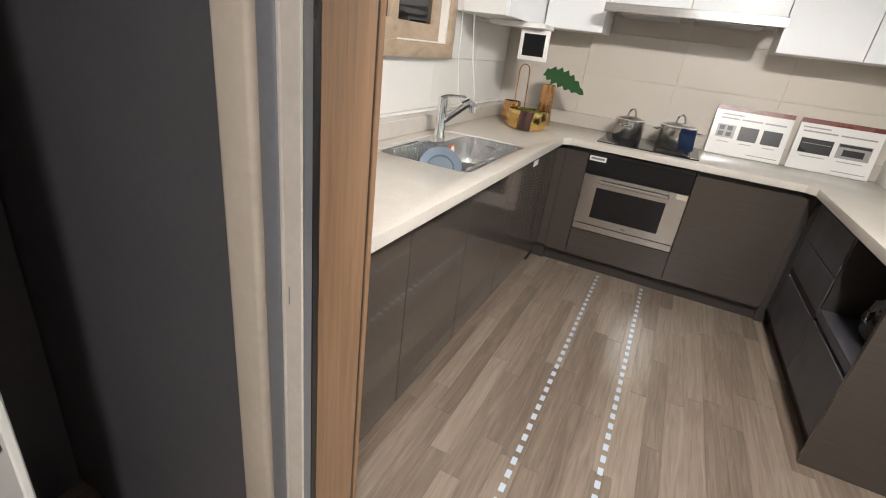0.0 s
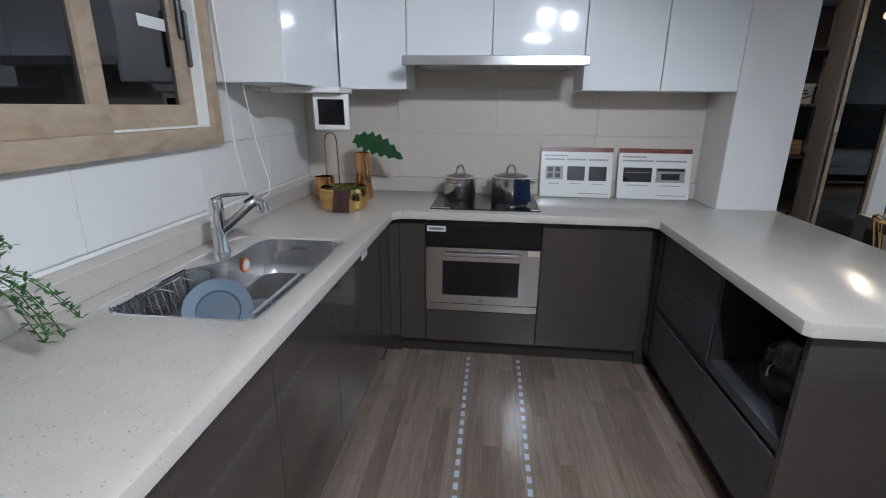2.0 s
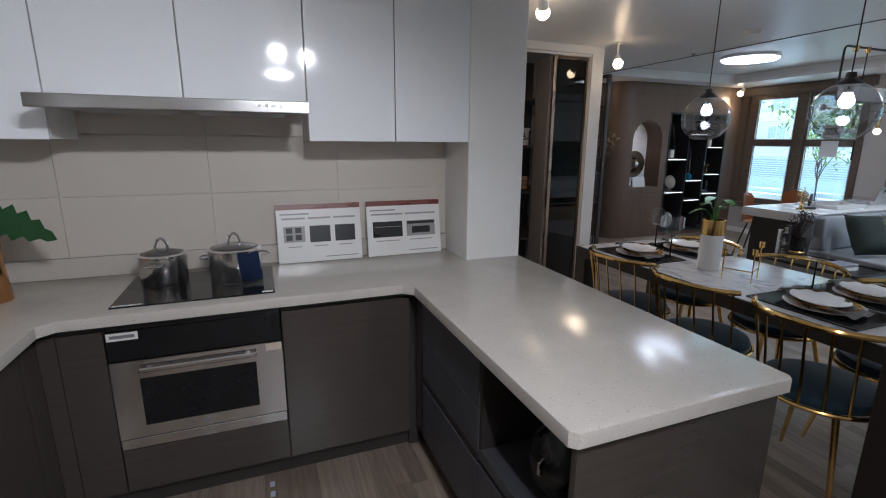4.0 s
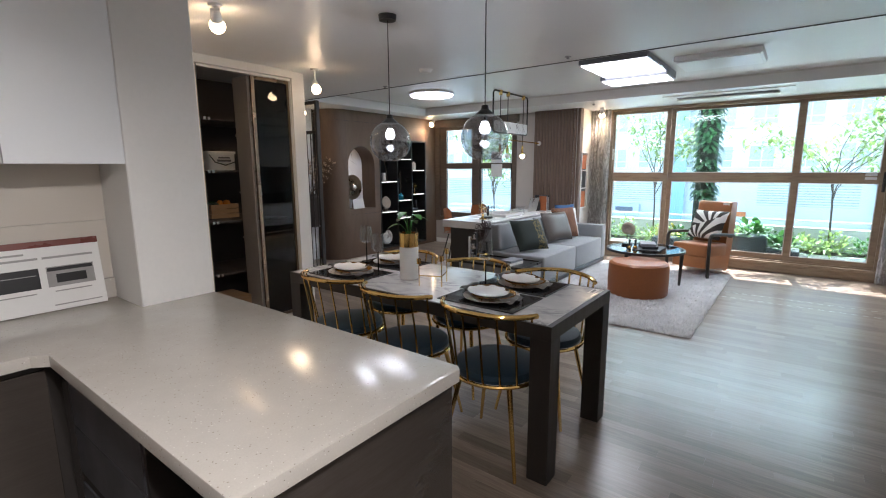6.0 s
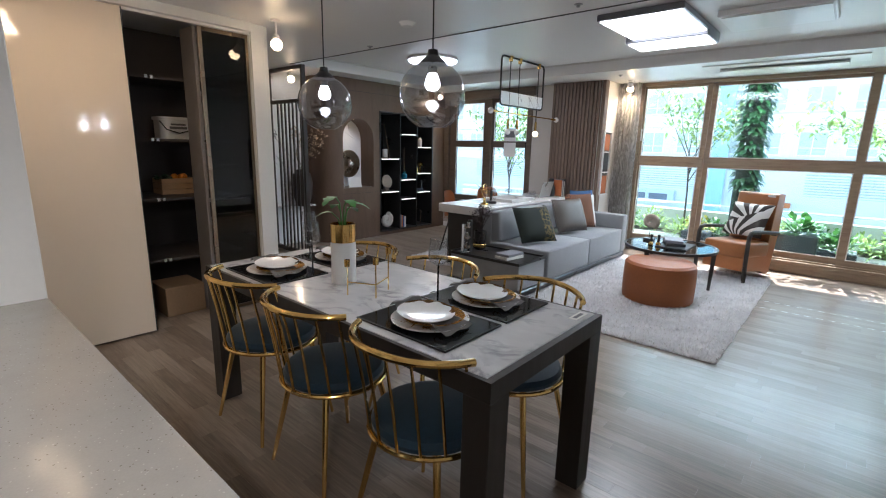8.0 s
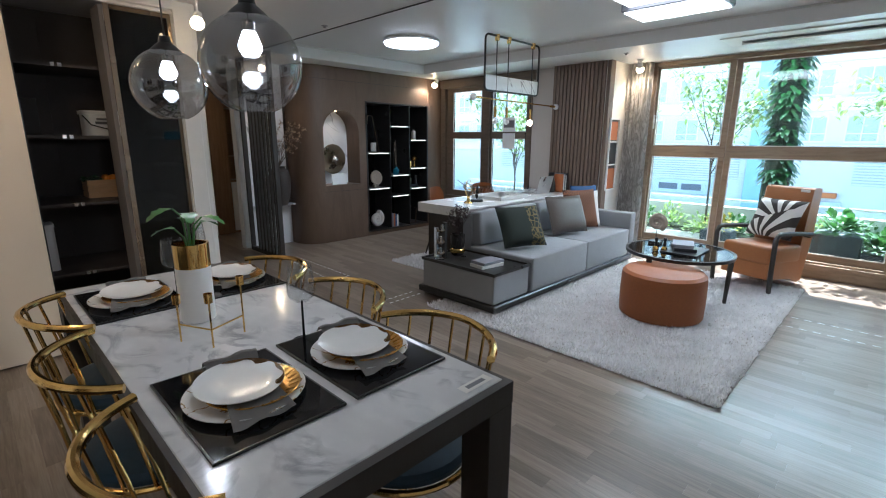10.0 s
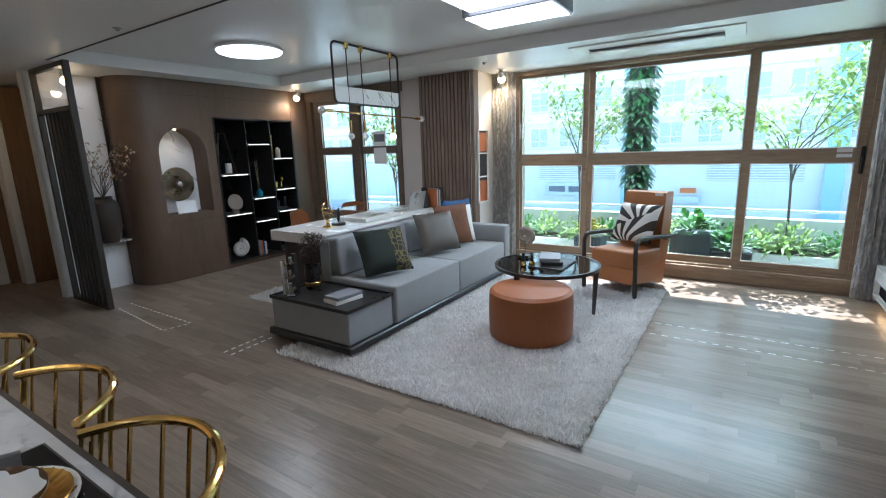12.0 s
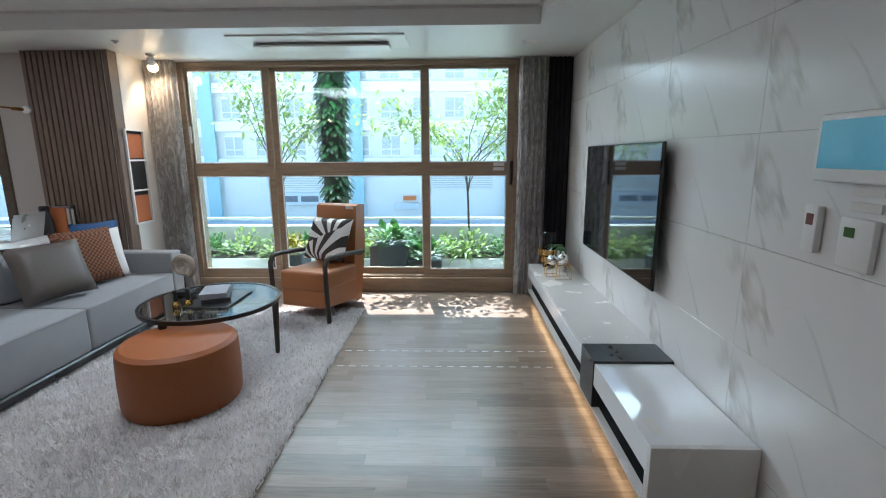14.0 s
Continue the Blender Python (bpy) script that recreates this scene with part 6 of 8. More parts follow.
# trailing plant on the ledge
pl = thing("potted_plant", (-0.096, 2.30, 0.925), "trailing green plant in a small dark pot", "plant")
part("pot", B().lathe([(0, 0), (0.033, 0), (0.04, 0.075), (0.043, 0.085), (0.036, 0.085), (0, 0.075)], -0.096, 2.30, 0.926, 18), "terracotta_pot", pl)
st, lv = B(), B()
for i in range(46):
    a = rng.random() * 2 * pi
    long_ = i < 7
    p = Vector((-0.096, 2.30, 1.0))
    d = Vector((cos(a), sin(a), 1.6 if not long_ else 0.7)).normalized()
    if long_:
        d = Vector((0.8 + 0.3 * rng.random(), 0.5 * (rng.random() - 0.2), 0.6)).normalized()
    pts = [p.copy()]
    for k in range(12 if long_ else 6):
        p = p + d * 0.024
        d = (d + Vector((rng.uniform(-0.15, 0.15), rng.uniform(-0.15, 0.15), -0.22))).normalized()
        if p.x < -0.128:
            p.x = -0.128
        if p.x < -0.05 and p.z < 0.932:
            p.z = 0.932
        if p.z < counter_z + 0.006:
            p.z, d.z = counter_z + 0.006, 0.02
        pts.append(p.copy())
        for q in range(4):
            e = Vector((rng.uniform(-1, 1), rng.uniform(-1, 1), rng.uniform(-0.2, 0.9)))
            leaf(lv, p, e, 0.016 + 0.01 * rng.random(), 0.010, 0.2, False, 2)
    st.tube(pts, 0.0012, 4)
part("stems", st, "leaf_mid", pl)
part("leaves", lv, "leaf_mid", pl, "many small green leaves")

bc_ = thing("blind_cord", (-0.06, 3.44, 0.9), "white beaded blind cord hanging by the window", "cord")
cp = [(-0.075, 3.405, 2.3), (-0.07, 3.42, 1.7), (-0.06, 3.44, 1.2), (-0.045, 3.47, 0.99), (-0.02, 3.53, 0.945), (0.0, 3.585, 0.965), (0.0, 3.60, 1.02), (-0.02, 3.555, 1.2), (-0.05, 3.47, 1.7), (-0.07, 3.42, 2.3)]
part("chain", B().tube(cp, 0.0022, 6), "white_plastic", bc_)
bd = B()
for p, q in zip(cp, cp[1:]):
    p, q = Vector(p), Vector(q)
    for k in range(int((q - p).length / 0.012)):
        c = p.lerp(q, k * 0.012 / (q - p).length)
        bd.ball(c.x, c.y, c.z, 0.0034, 5, 3)
part("beads", bd, "white_plastic", bc_)

rs = thing("wall_rack", (-0.06, 2.0, 1.08), "small hanging rack with two grey shelves", "rack")
for z in (1.085, 1.255):
    part("shelf", B().box(-0.139, 1.80, z - 0.012, 0.01, 2.155, z, 0.002), "cabinet_matt", rs)
for y in (1.82, 2.135):
    part("upright", B().tube([(-0.10, y, 1.452), (-0.07, y, 1.36), (-0.02, y, 1.26), (-0.01, y, 1.08)], 0.008, 8), "black_satin", rs)
mg = thing("mug", (-0.05, 2.07, 1.086), "blue-grey mug on the hanging rack", "mug")
part("cup", B().lathe([(0, 0), (0.036, 0), (0.04, 0.005), (0.04, 0.085), (0.036, 0.085), (0.035, 0.008), (0, 0.008)], -0.05, 2.07, 1.0855, 24), "blue_plate", mg)
part("handle", B().tube([(-0.02, 2.10 + 0.02 * 0, 1.15), (0.012, 2.115, 1.145), (0.016, 2.118, 1.12), (-0.02, 2.10, 1.105)], 0.005, 8), "blue_plate", mg)
jr = thing("ceramic_jar", (2.05, 2.93, 0.446), "round black glazed jar in the open unit", "jar")
part("body", B().lathe([(0, 0), (0.06, 0), (0.095, 0.05), (0.105, 0.11), (0.09, 0.17), (0.055, 0.205), (0.05, 0.22), (0, 0.22)], 2.05, 2.93, 0.4465, 32), "black_ceramic", jr)
part("lid", B().lathe([(0.052, 0.221), (0.056, 0.23), (0.03, 0.242), (0.012, 0.25), (0.016, 0.265), (0, 0.27)], 2.05, 2.93, 0.4465, 24), "black_ceramic", jr)
part("handle", B().tube([(1.97, 2.91, 0.60), (1.945, 2.905, 0.585), (1.945, 2.905, 0.555), (1.96, 2.91, 0.54)], 0.006, 8), "chrome", jr)

# closet contents
bk = thing("bucket", (3.72, 6.1, 1.42), "white lidded bucket with a black handle", "bucket")
part("body", B().prism(rrect(3.58, 6.0, 3.85, 6.2, 0.05), 1.421, 1.58, (), None, 0.006), "white_plastic", bk)
part("lid", B().prism(rrect(3.57, 5.99, 3.86, 6.21, 0.055), 1.58, 1.605, (), None, 0.004), "white_plastic", bk)
part("handle", B().tube([(3.575, 6.0, 1.57), (3.62, 5.985, 1.50), (3.72, 5.982, 1.47), (3.82, 5.985, 1.50), (3.86, 6.0, 1.57)], 0.005, 6), "black_satin", bk)
part("print", B().box(3.66, 5.9985, 1.535, 3.78, 5.9995, 1.55).box(3.65, 5.9985, 1.505, 3.79, 5.9995, 1.525), "print_grey", bk, "grey print")
cr = thing("wooden_crate", (3.72, 6.1, 0.95), "small wooden crate of vegetables", "crate")
for z in (0.953, 1.0, 1.047):
    part("slat", B().prism(rect(3.58, 5.98, 3.86, 6.2), z, z + 0.04, [rect(3.592, 5.992, 3.848, 6.188)]), "light_wood", cr)
vg = B()
for i in range(26):
    leaf(vg, (3.58 + 0.12 * rng.random(), 6.02 + 0.12 * rng.random(), 1.07), (rng.uniform(-1, 1), rng.uniform(-1, 1), 1.0), 0.10, 0.05, 0.5, False, 4)
part("greens", vg, "leaf_dark", cr)
for x, y in ((3.76, 6.04), (3.80, 6.09), (3.72, 6.08)):
    part("fruit", B().ball(x, y, 1.095, 0.03, 14, 8), "orange_fruit", cr)
bk.location += Vector((0.22, 0.50, 0.001))
cr.location += Vector((0.17, 0.48, 0))
single("cardboard_box", B().box(3.56, 6.05, 0.001, 3.86, 6.40, 0.24, 0.003), "cardboard", (3.71, 6.2, 0), "brown cardboard box on the closet floor", "box")
single("framed_tablet", B().box(3.37, 6.50, 1.4215, 3.545, 6.515, 1.675, 0.004).box(3.39, 6.515, 1.4215, 3.52, 6.56, 1.44), "carcass_dark", (3.46, 6.5, 1.42), "black framed panel standing on the shelf", "frame")
sb_ = thing("storage_bin", (3.42, 6.45, 0.45), "white plastic bin on the low closet shelf", "bin")
part("body", B().prism(rrect(3.33, 6.36, 3.50, 6.54, 0.03), 0.451, 0.77, (), None, 0.004), "white_plastic", sb_)
part("lid", B().prism(rrect(3.325, 6.355, 3.505, 6.545, 0.032), 0.7705, 0.795, (), None, 0.004), "white_plastic", sb_)
for x, h in ((3.96, 0.11), (4.05, 0.14), (4.20, 0.09)):
    single("storage_jar", B().lathe([(0, 0), (0.035, 0), (0.035, h), (0.03, h + 0.01), (0, h + 0.012)], x, 6.07, 0.791, 18), "black_ceramic", (x, 6.07, 0.79), "dark storage jar on the closet shelf", "jar", "closet jars")

# ---- living room ----
def rug(name, x0, y0, x1, y1, seed, label):
    r = thing(name, ((x0 + x1) / 2, (y0 + y1) / 2, 0), label, "rug", "shaggy rugs")
    part("backing", B().box(x0, y0, 0.0005, x1, y1, 0.008), "rug_base", r)
    g = np.random.default_rng(seed)
    n = int((x1 - x0) * (y1 - y0) * 11000)
    bx, by = g.uniform(x0 - 0.02, x1 + 0.02, n), g.uniform(y0 - 0.02, y1 + 0.02, n)
    a, ln, w = g.uniform(0, 2 * np.pi, n), g.uniform(0.018, 0.034, n), g.uniform(0.003, 0.006, n)
    lean = g.uniform(0.1, 0.9, n)
    tuft = np.sin(bx * 61 + 3 * np.sin(by * 23)) * np.sin(by * 57 + 3 * np.sin(bx * 19)) + 0.6 * np.sin(bx * 17 + by * 11)
    ln *= 1 + 0.22 * tuft
    a = a * 0.45 + 2.2 * tuft + 4 * np.sin(bx * 9 + by * 7)
    base = np.stack([bx, by, np.full(n, 0.006)], 1)
    side = np.stack([-np.sin(a), np.cos(a), np.zeros(n)], 1) * w[:, None]
    tip = base + np.stack([np.cos(a) * np.sin(lean), np.sin(a) * np.sin(lean), np.cos(lean)], 1) * ln[:, None]
    v = np.stack([base - side, base + side, tip + side * 0.5, tip - side * 0.5], 1).reshape(-1, 3) - np.array([(x0 + x1) / 2, (y0 + y1) / 2, 0])
    me = bpy.data.meshes.new("pile")
    me.from_pydata(v.tolist(), [], np.arange(4 * n).reshape(-1, 4).tolist())
    me.materials.append(MATS["rug_wool"])
    o = new("pile", me)
    o.parent = r
    tagged(o, "", "", "", "stuff")


rug("rug", 5.745, 2.555, 8.575, 4.77, 1, "pale grey shaggy wool rug under the coffee table")
rug("rug", 6.50, 5.12, 8.45, 6.17, 2, "pale grey shaggy wool rug under the desk")

sf = thing("sofa", (7.2, 4.6, 0), "low light grey fabric sofa with a black tray end", "sofa")
part("plinth", B().box(5.91, 4.20, 0.035, 8.55, 5.10, 0.095, 0.01), "black_satin", sf)
part("foot", B().box(6.1, 4.4, 0.0, 8.4, 5.0, 0.035), "black_satin", sf)
part("end_box", B().box(5.935, 4.235, 0.095, 6.425, 5.06, 0.335, 0.006), "grey_fabric", sf)
tr = part("tray", B().box(5.925, 4.225, 0.335, 6.435, 5.07, 0.345, 0.002), "black_satin", sf, "black lacquered tray")
part("tray_rim", B().prism(rect(5.925, 4.225, 6.435, 5.07), 0.345, 0.362, [rect(5.94, 4.24, 6.42, 5.055)]), "black_satin", tr)
for x0, x1 in ((6.44, 7.425), (7.43, 8.42)):
    part("seat_cushion", B().box(x0, 4.205, 0.095, x1, 4.93, 0.405, 0.022, 3), "grey_fabric", sf)
    part("piping", B().tube([(x0 + 0.01, 4.208, 0.395), (x1 - 0.01, 4.208, 0.395)], 0.004, 6), "grey_fabric", sf)
    part("back_cushion", B().box(x0 + 0.03, 4.80, 0.405, x1, 4.98, 0.735, 0.03, 3, Matrix.Translation((0, 4.9, 0.4)) @ pose(0, 0, 0, -6) @ Matrix.Translation((0, -4.9, -0.4))), "grey_fabric", sf)
part("back_frame", B().box(6.46, 4.93, 0.095, 8.56, 5.05, 0.70, 0.012, 2), "grey_fabric", sf)
part("arm", B().box(8.43, 4.205, 0.095, 8.575, 5.0, 0.585, 0.02, 3), "grey_fabric", sf)


def pillow(x, y, z, w, h, t, rx, rz, material, label, name="cushion"):
    """Stands on its lower edge at z, its face towards -y before it is turned."""
    b = B()
    n = 12
    for sgn in (1, -1):
        g = []
        for i in range(n + 1):
            row = []
            for j in range(n + 1):
                u, v = 2 * i / n - 1, 2 * j / n - 1
                puff = (max(0, (1 - u ** 4)) * max(0, (1 - v ** 4))) ** 0.5
                pin = 1 - 0.07 * (1 - abs(v)) * abs(u) ** 3 - 0.0
                row.append(b.bm.verts.new((w / 2 * u * (1 - 0.05 * (1 - v * v)), -sgn * t / 2 * puff, h / 2 * v * (1 - 0.05 * (1 - u * u)))))
            g.append(row)
        for i in range(n):
            for j in range(n):
                b.bm.faces.new((g[i][j], g[i + 1][j], g[i + 1][j + 1], g[i][j + 1]))
    bmesh.ops.remove_doubles(b.bm, verts=b.bm.verts[:], dist=0.0005)
    me = mesh_of(name, b, material, 60)
    o = new(name, me)
    o.matrix_world = pose(x, y, z + h / 2 * cos(radians(rx)) + t * 0.15, rx, 0, rz)
    return tagged(o, label, "cushion", "sofa cushions")


pillow(6.73, 4.55, 0.405, 0.46, 0.42, 0.17, -32, -24, "pillow_foil", "dark green cushion with gold foil crackle on the sofa")
pillow(7.62, 4.58, 0.405, 0.48, 0.42, 0.17, -24, -20, "pillow_grey", "satin dark grey cushion on the sofa")
pillow(8.02, 4.63, 0.405, 0.44, 0.45, 0.13, -18, -24, "pillow_rust", "rust brown woven cushion on the sofa")
pillow(8.18, 4.66, 0.405, 0.38, 0.42, 0.11, -16, -30, "pillow_white", "off-white cushion on the sofa")
pillow(8.265, 4.72, 0.405, 0.36, 0.47, 0.11, -12, -30, "pillow_blue", "navy blue cushion on the sofa")

dk = thing("desk", (7.55, 5.4, 0), "white desk joined to the back of the sofa", "desk")
part("top", B().box(6.48, 5.055, 0.655, 8.60, 5.72, 0.752, 0.004).box(6.48, 4.99, 0.738, 8.60, 5.055, 0.752), "desk_white", dk)
part("leg", B().box(6.56, 5.12, 0.0, 6.64, 5.64, 0.655, 0.004), "black_wood", dk)
part("leg", B().box(8.45, 5.12, 0.0, 8.53, 5.64, 0.655, 0.004), "black_wood", dk)


def desk_chair(x, y, rz):
    c = thing("desk_chair", (0, 0, 0), "tan leather shell chair on thin black legs", "chair", "desk chairs")
    part("seat", B().sheet(lambda u, v: (0.23 * (2 * u - 1), 0.20 * (2 * v - 1), 0.45 + 0.03 * (2 * u - 1) ** 2), 8, 6, 0.03), "tan_leather", c)
    part("backrest", B().sheet(lambda u, v: ((0.25 - 0.03 * v) * sin((u - 0.5) * 2.2), 0.20 + 0.02 * v - 0.10 * (1 - cos((u - 0.5) * 2.2)), 0.47 + 0.36 * v * (1 - 0.25 * (2 * u - 1) ** 4)), 12, 6, 0.025), "tan_leather", c)
    for sx in (-1, 1):
        for sy in (-1, 1):
            part("leg", B().tube([(0.12 * sx, 0.12 * sy, 0.45), (0.22 * sx, 0.22 * sy, 0.0)], 0.010, 8), "black_satin", c)
    c.matrix_world = pose(x, y, 0.0, 0, 0, rz)
    return c


c1 = desk_chair(7.28, 6.02, 20)
copy_thing(c1, pose(8.05, 6.0, 0.0, 0, 0, -15))

DZ = 0.7525
ar = thing("armillary_sphere", (6.80, 5.28, DZ), "brass and black armillary sphere on the desk", "ornament")
part("foot", B().lathe([(0, 0), (0.05, 0), (0.045, 0.012), (0.02, 0.02), (0.012, 0.05), (0.02, 0.07), (0, 0.08)], 6.80, 5.28, DZ, 20), "brass", ar)
for i, (rr, rx, rz) in enumerate(((0.085, 90, 20), (0.072, 60, 70), (0.06, 20, 10), (0.045, 80, 110))):
    mm = pose(6.80, 5.28, DZ + 0.16, rx, 0, rz)
    part("ring", B().tube([tuple(mm @ Vector((rr * cos(2 * pi * k / 28), rr * sin(2 * pi * k / 28), 0))) for k in range(28)], 0.004, 6, closed=True), "bronze_dark" if i % 2 else "brass", ar)
part("arrow", B().tube([(6.68, 5.33, DZ + 0.245), (6.90, 5.24, DZ + 0.085)], 0.0035, 6), "bronze_dark", ar)
bj = thing("glass_dome", (6.96, 5.30, DZ), "glass dome over a dark feather on a black base", "ornament")
part("base", B().lathe([(0, 0), (0.07, 0), (0.07, 0.02), (0.06, 0.028), (0, 0.028)], 6.96, 5.30, DZ, 24), "black_satin", bj)
part("dome", B().lathe([(0.055, 0.029), (0.055, 0.15), (0.045, 0.185), (0.02, 0.205), (0, 0.208)], 6.96, 5.30, DZ, 24), "clear_glass", bj)
fb = B()
leaf(fb, (6.96, 5.30, DZ + 0.03), (0.1, 0, 1), 0.15, 0.05, 0.0, False, 6)
part("feather", fb, "print_black", bj)
ob = thing("open_book", (7.42, 5.36, DZ), "open book under a clear acrylic box", "book")
part("board", B().box(7.18, 5.14, DZ, 7.70, 5.56, DZ + 0.035, 0.003), "paper_matt", ob)
for s in (-1, 1):
    part("pages", B().sheet(lambda u, v: (7.44 + s * 0.15 * u, 5.22 + 0.22 * v, DZ + 0.042 + 0.018 * sin(pi * min(1, u * 1.1)) * (1 - u * 0.4)), 8, 2, 0.004), "paper_matt", ob)
part("acrylic", B().box(7.16, 5.12, DZ, 7.72, 5.58, DZ + 0.12, 0.002), "clear_glass", ob, "clear acrylic cover", 0)
lp = thing("laptop", (8.17, 5.36, DZ), "open silver laptop on the desk", "laptop")
part("base", B().box(8.02, 5.24, DZ, 8.32, 5.46, DZ + 0.014, 0.003), "laptop_silver", lp)
part("lid", B().box(-0.15, 0.0, 0.0, 0.15, 0.006, 0.21, 0.002, 1, pose(8.17, 5.235, DZ + 0.012, 14)), "laptop_silver", lp)
part("emblem", B().lathe([(0, 0), (0.012, 0), (0.012, 0.001), (0, 0.001)], 0, 0, 0, 14, pose(8.17, 5.205, DZ + 0.115, 104)), "white_plastic", lp)
single("dark_vase", B().lathe([(0, 0), (0.05, 0), (0.06, 0.03), (0.055, 0.12), (0.035, 0.19), (0.04, 0.24), (0.03, 0.25), (0, 0.24)], 8.40, 5.27, DZ, 20), "book_dark", (8.40, 5.27, DZ), "dark textured vase on the desk", "vase")
for i, (mn, hh) in enumerate((("terracotta", 0.23), ("paper_matt", 0.22), ("book_grey", 0.235), ("paper_matt", 0.21), ("book_dark", 0.24))):
    single("book", B().box(8.46 + i * 0.026, 5.14, DZ, 8.482 + i * 0.026, 5.30, DZ + hh, 0.002), mn, (8.47 + i * 0.026, 5.22, DZ), "upright book in a row on the desk", "book", "books on the desk")

# things on the tray
SZ = 0.3455
hd = thing("metal_sculpture", (6.02, 4.93, SZ), "silvery link-shaped candle sculpture", "ornament")
part("column", B().box(5.962, 4.915, SZ, 5.992, 4.945, SZ + 0.30, 0.003), "steel", hd, "brushed steel upright")
part("column", B().box(6.055, 4.90, SZ, 6.09, 4.94, SZ + 0.335, 0.003), "black_satin", hd, "black upright")
for k, z in enumerate((0.055, 0.155, 0.262)):
    part("link", B().tube([(5.977, 4.925, SZ + z + 0.03), (5.985, 4.915, SZ + z + 0.004), (6.02, 4.91, SZ + z - 0.006), (6.058, 4.912, SZ + z + 0.004), (6.07, 4.92, SZ + z + 0.03)], 0.012, 8), "bronze_dark", hd)
    part("cup", B().lathe([(0, 0), (0.013, 0), (0.016, 0.05), (0.019, 0.055), (0.012, 0.055), (0, 0.01)], 6.022 + 0.012 * (k - 1), 4.91, SZ + z, 14), "chrome", hd)
part("foot", B().tube([(5.965, 4.93, SZ + 0.012), (6.02, 4.89, SZ + 0.010), (6.09, 4.92, SZ + 0.012)], 0.012, 8), "chrome", hd)
fv = thing("flower_vase", (6.26, 4.93, SZ), "dark vase with dried purple flowers", "vase")
part("body", B().lathe([(0, 0), (0.055, 0), (0.07, 0.02), (0.072, 0.06), (0.066, 0.065), (0.066, 0.20), (0.058, 0.20), (0.058, 0.07), (0, 0.03)], 6.26, 4.93, SZ, 24), "black_ceramic", fv)
part("band", B().lathe([(0.0665, 0.066), (0.0735, 0.058), (0.0735, 0.04), (0.071, 0.03)], 6.26, 4.93, SZ, 24), "brass", fv, "brass band")
ff = B()
for i in range(34):
    a, r = rng.random() * 2 * pi, rng.random()
    tip = Vector((6.26 + 0.13 * r * cos(a), 4.93 + 0.13 * r * sin(a), SZ + 0.30 + 0.16 * rng.random()))
    ff.tube([(6.26, 4.93, SZ + 0.18), tip], 0.0018, 4)
    for q in range(9):
        leaf(ff, tip + Vector((rng.uniform(-0.03, 0.03), rng.uniform(-0.03, 0.03), rng.uniform(-0.05, 0.03))), (rng.uniform(-1, 1), rng.uniform(-1, 1), rng.uniform(-0.3, 1)), 0.028, 0.022, 0.3, False, 2)
part("flower_bunch", ff, "dark_flower", fv, "dried dark purple flowers")
single("book", B().box(6.02, 4.40, SZ, 6.27, 4.56, SZ + 0.028, 0.002, 1, Matrix.Translation((6.14, 4.48, 0)) @ pose(0, 0, 0, 0, 0, -8) @ Matrix.Translation((-6.14, -4.48, 0))), "paper_matt", (6.14, 4.48, SZ), "pale book lying on the tray", "book", "books on the tray")
single("book", B().box(6.03, 4.40, SZ + 0.0285, 6.275, 4.555, SZ + 0.054, 0.002, 1, Matrix.Translation((6.14, 4.48, 0)) @ pose(0, 0, 0, 0, 0, -4) @ Matrix.Translation((-6.14, -4.48, 0))), "book_grey", (6.14, 4.48, SZ + 0.0285), "grey book lying on another book", "book", "books on the tray")

# coffee table, ottoman and armchair
RZ = 0.022
ct = thing("coffee_table", (7.48, 3.36, RZ), "round smoked glass coffee table with black rim", "coffee table")
tg = part("glass", B().lathe([(0, 0.442), (0.425, 0.442), (0.425, 0.452), (0, 0.452)], 7.48, 3.36, 0, 48), "table_glass", ct, "smoked glass top")
tg.visible_shadow = False
part("rim", B().lathe([(0.424, 0.428), (0.444, 0.428), (0.446, 0.455), (0.424, 0.455), (0.424, 0.428)], 7.48, 3.36, 0, 56), "black_satin", ct)
for a in (-75, 40, 165):
    c, s = cos(radians(a)), sin(radians(a))
    part("leg", B().tube([(7.48 + 0.41 * c, 3.36 + 0.41 * s, 0.43), (7.48 + 0.40 * c, 3.36 + 0.40 * s, RZ)], 0.024, 10, 0.015), "black_wood", ct)
ot = thing("ottoman", (6.96, 3.30, RZ), "round tan leather ottoman", "ottoman")
part("side", B().lathe([(0, 0.0), (0.312, 0.0), (0.318, 0.02), (0.322, 0.17), (0.318, 0.31)], 6.95, 3.29, RZ, 44), "tan_leather", ot)
part("top", B().lathe([(0.3185, 0.31), (0.314, 0.345), (0.29, 0.366), (0.2, 0.374), (0, 0.376)], 6.95, 3.29, RZ, 44), "tan_leather", ot)
TG = 0.4525
single("book", B().box(7.36, 3.24, TG + 0.012, 7.62, 3.42, TG + 0.042, 0.002, 1, Matrix.Translation((7.49, 3.33, 0)) @ pose(0, 0, 0, 0, 0, 25) @ Matrix.Translation((-7.49, -3.33, 0))), "book_dark", (7.49, 3.33, TG), "dark book in the stack on the glass table", "book", "books on the coffee table")
single("book", B().box(7.38, 3.25, TG + 0.0425, 7.62, 3.42, TG + 0.070, 0.002, 1, Matrix.Translation((7.49, 3.33, 0)) @ pose(0, 0, 0, 0, 0, 18) @ Matrix.Translation((-7.49, -3.33, 0))), "book_grey", (7.49, 3.33, TG + 0.0425), "grey book on top of the stack", "book", "books on the coffee table")
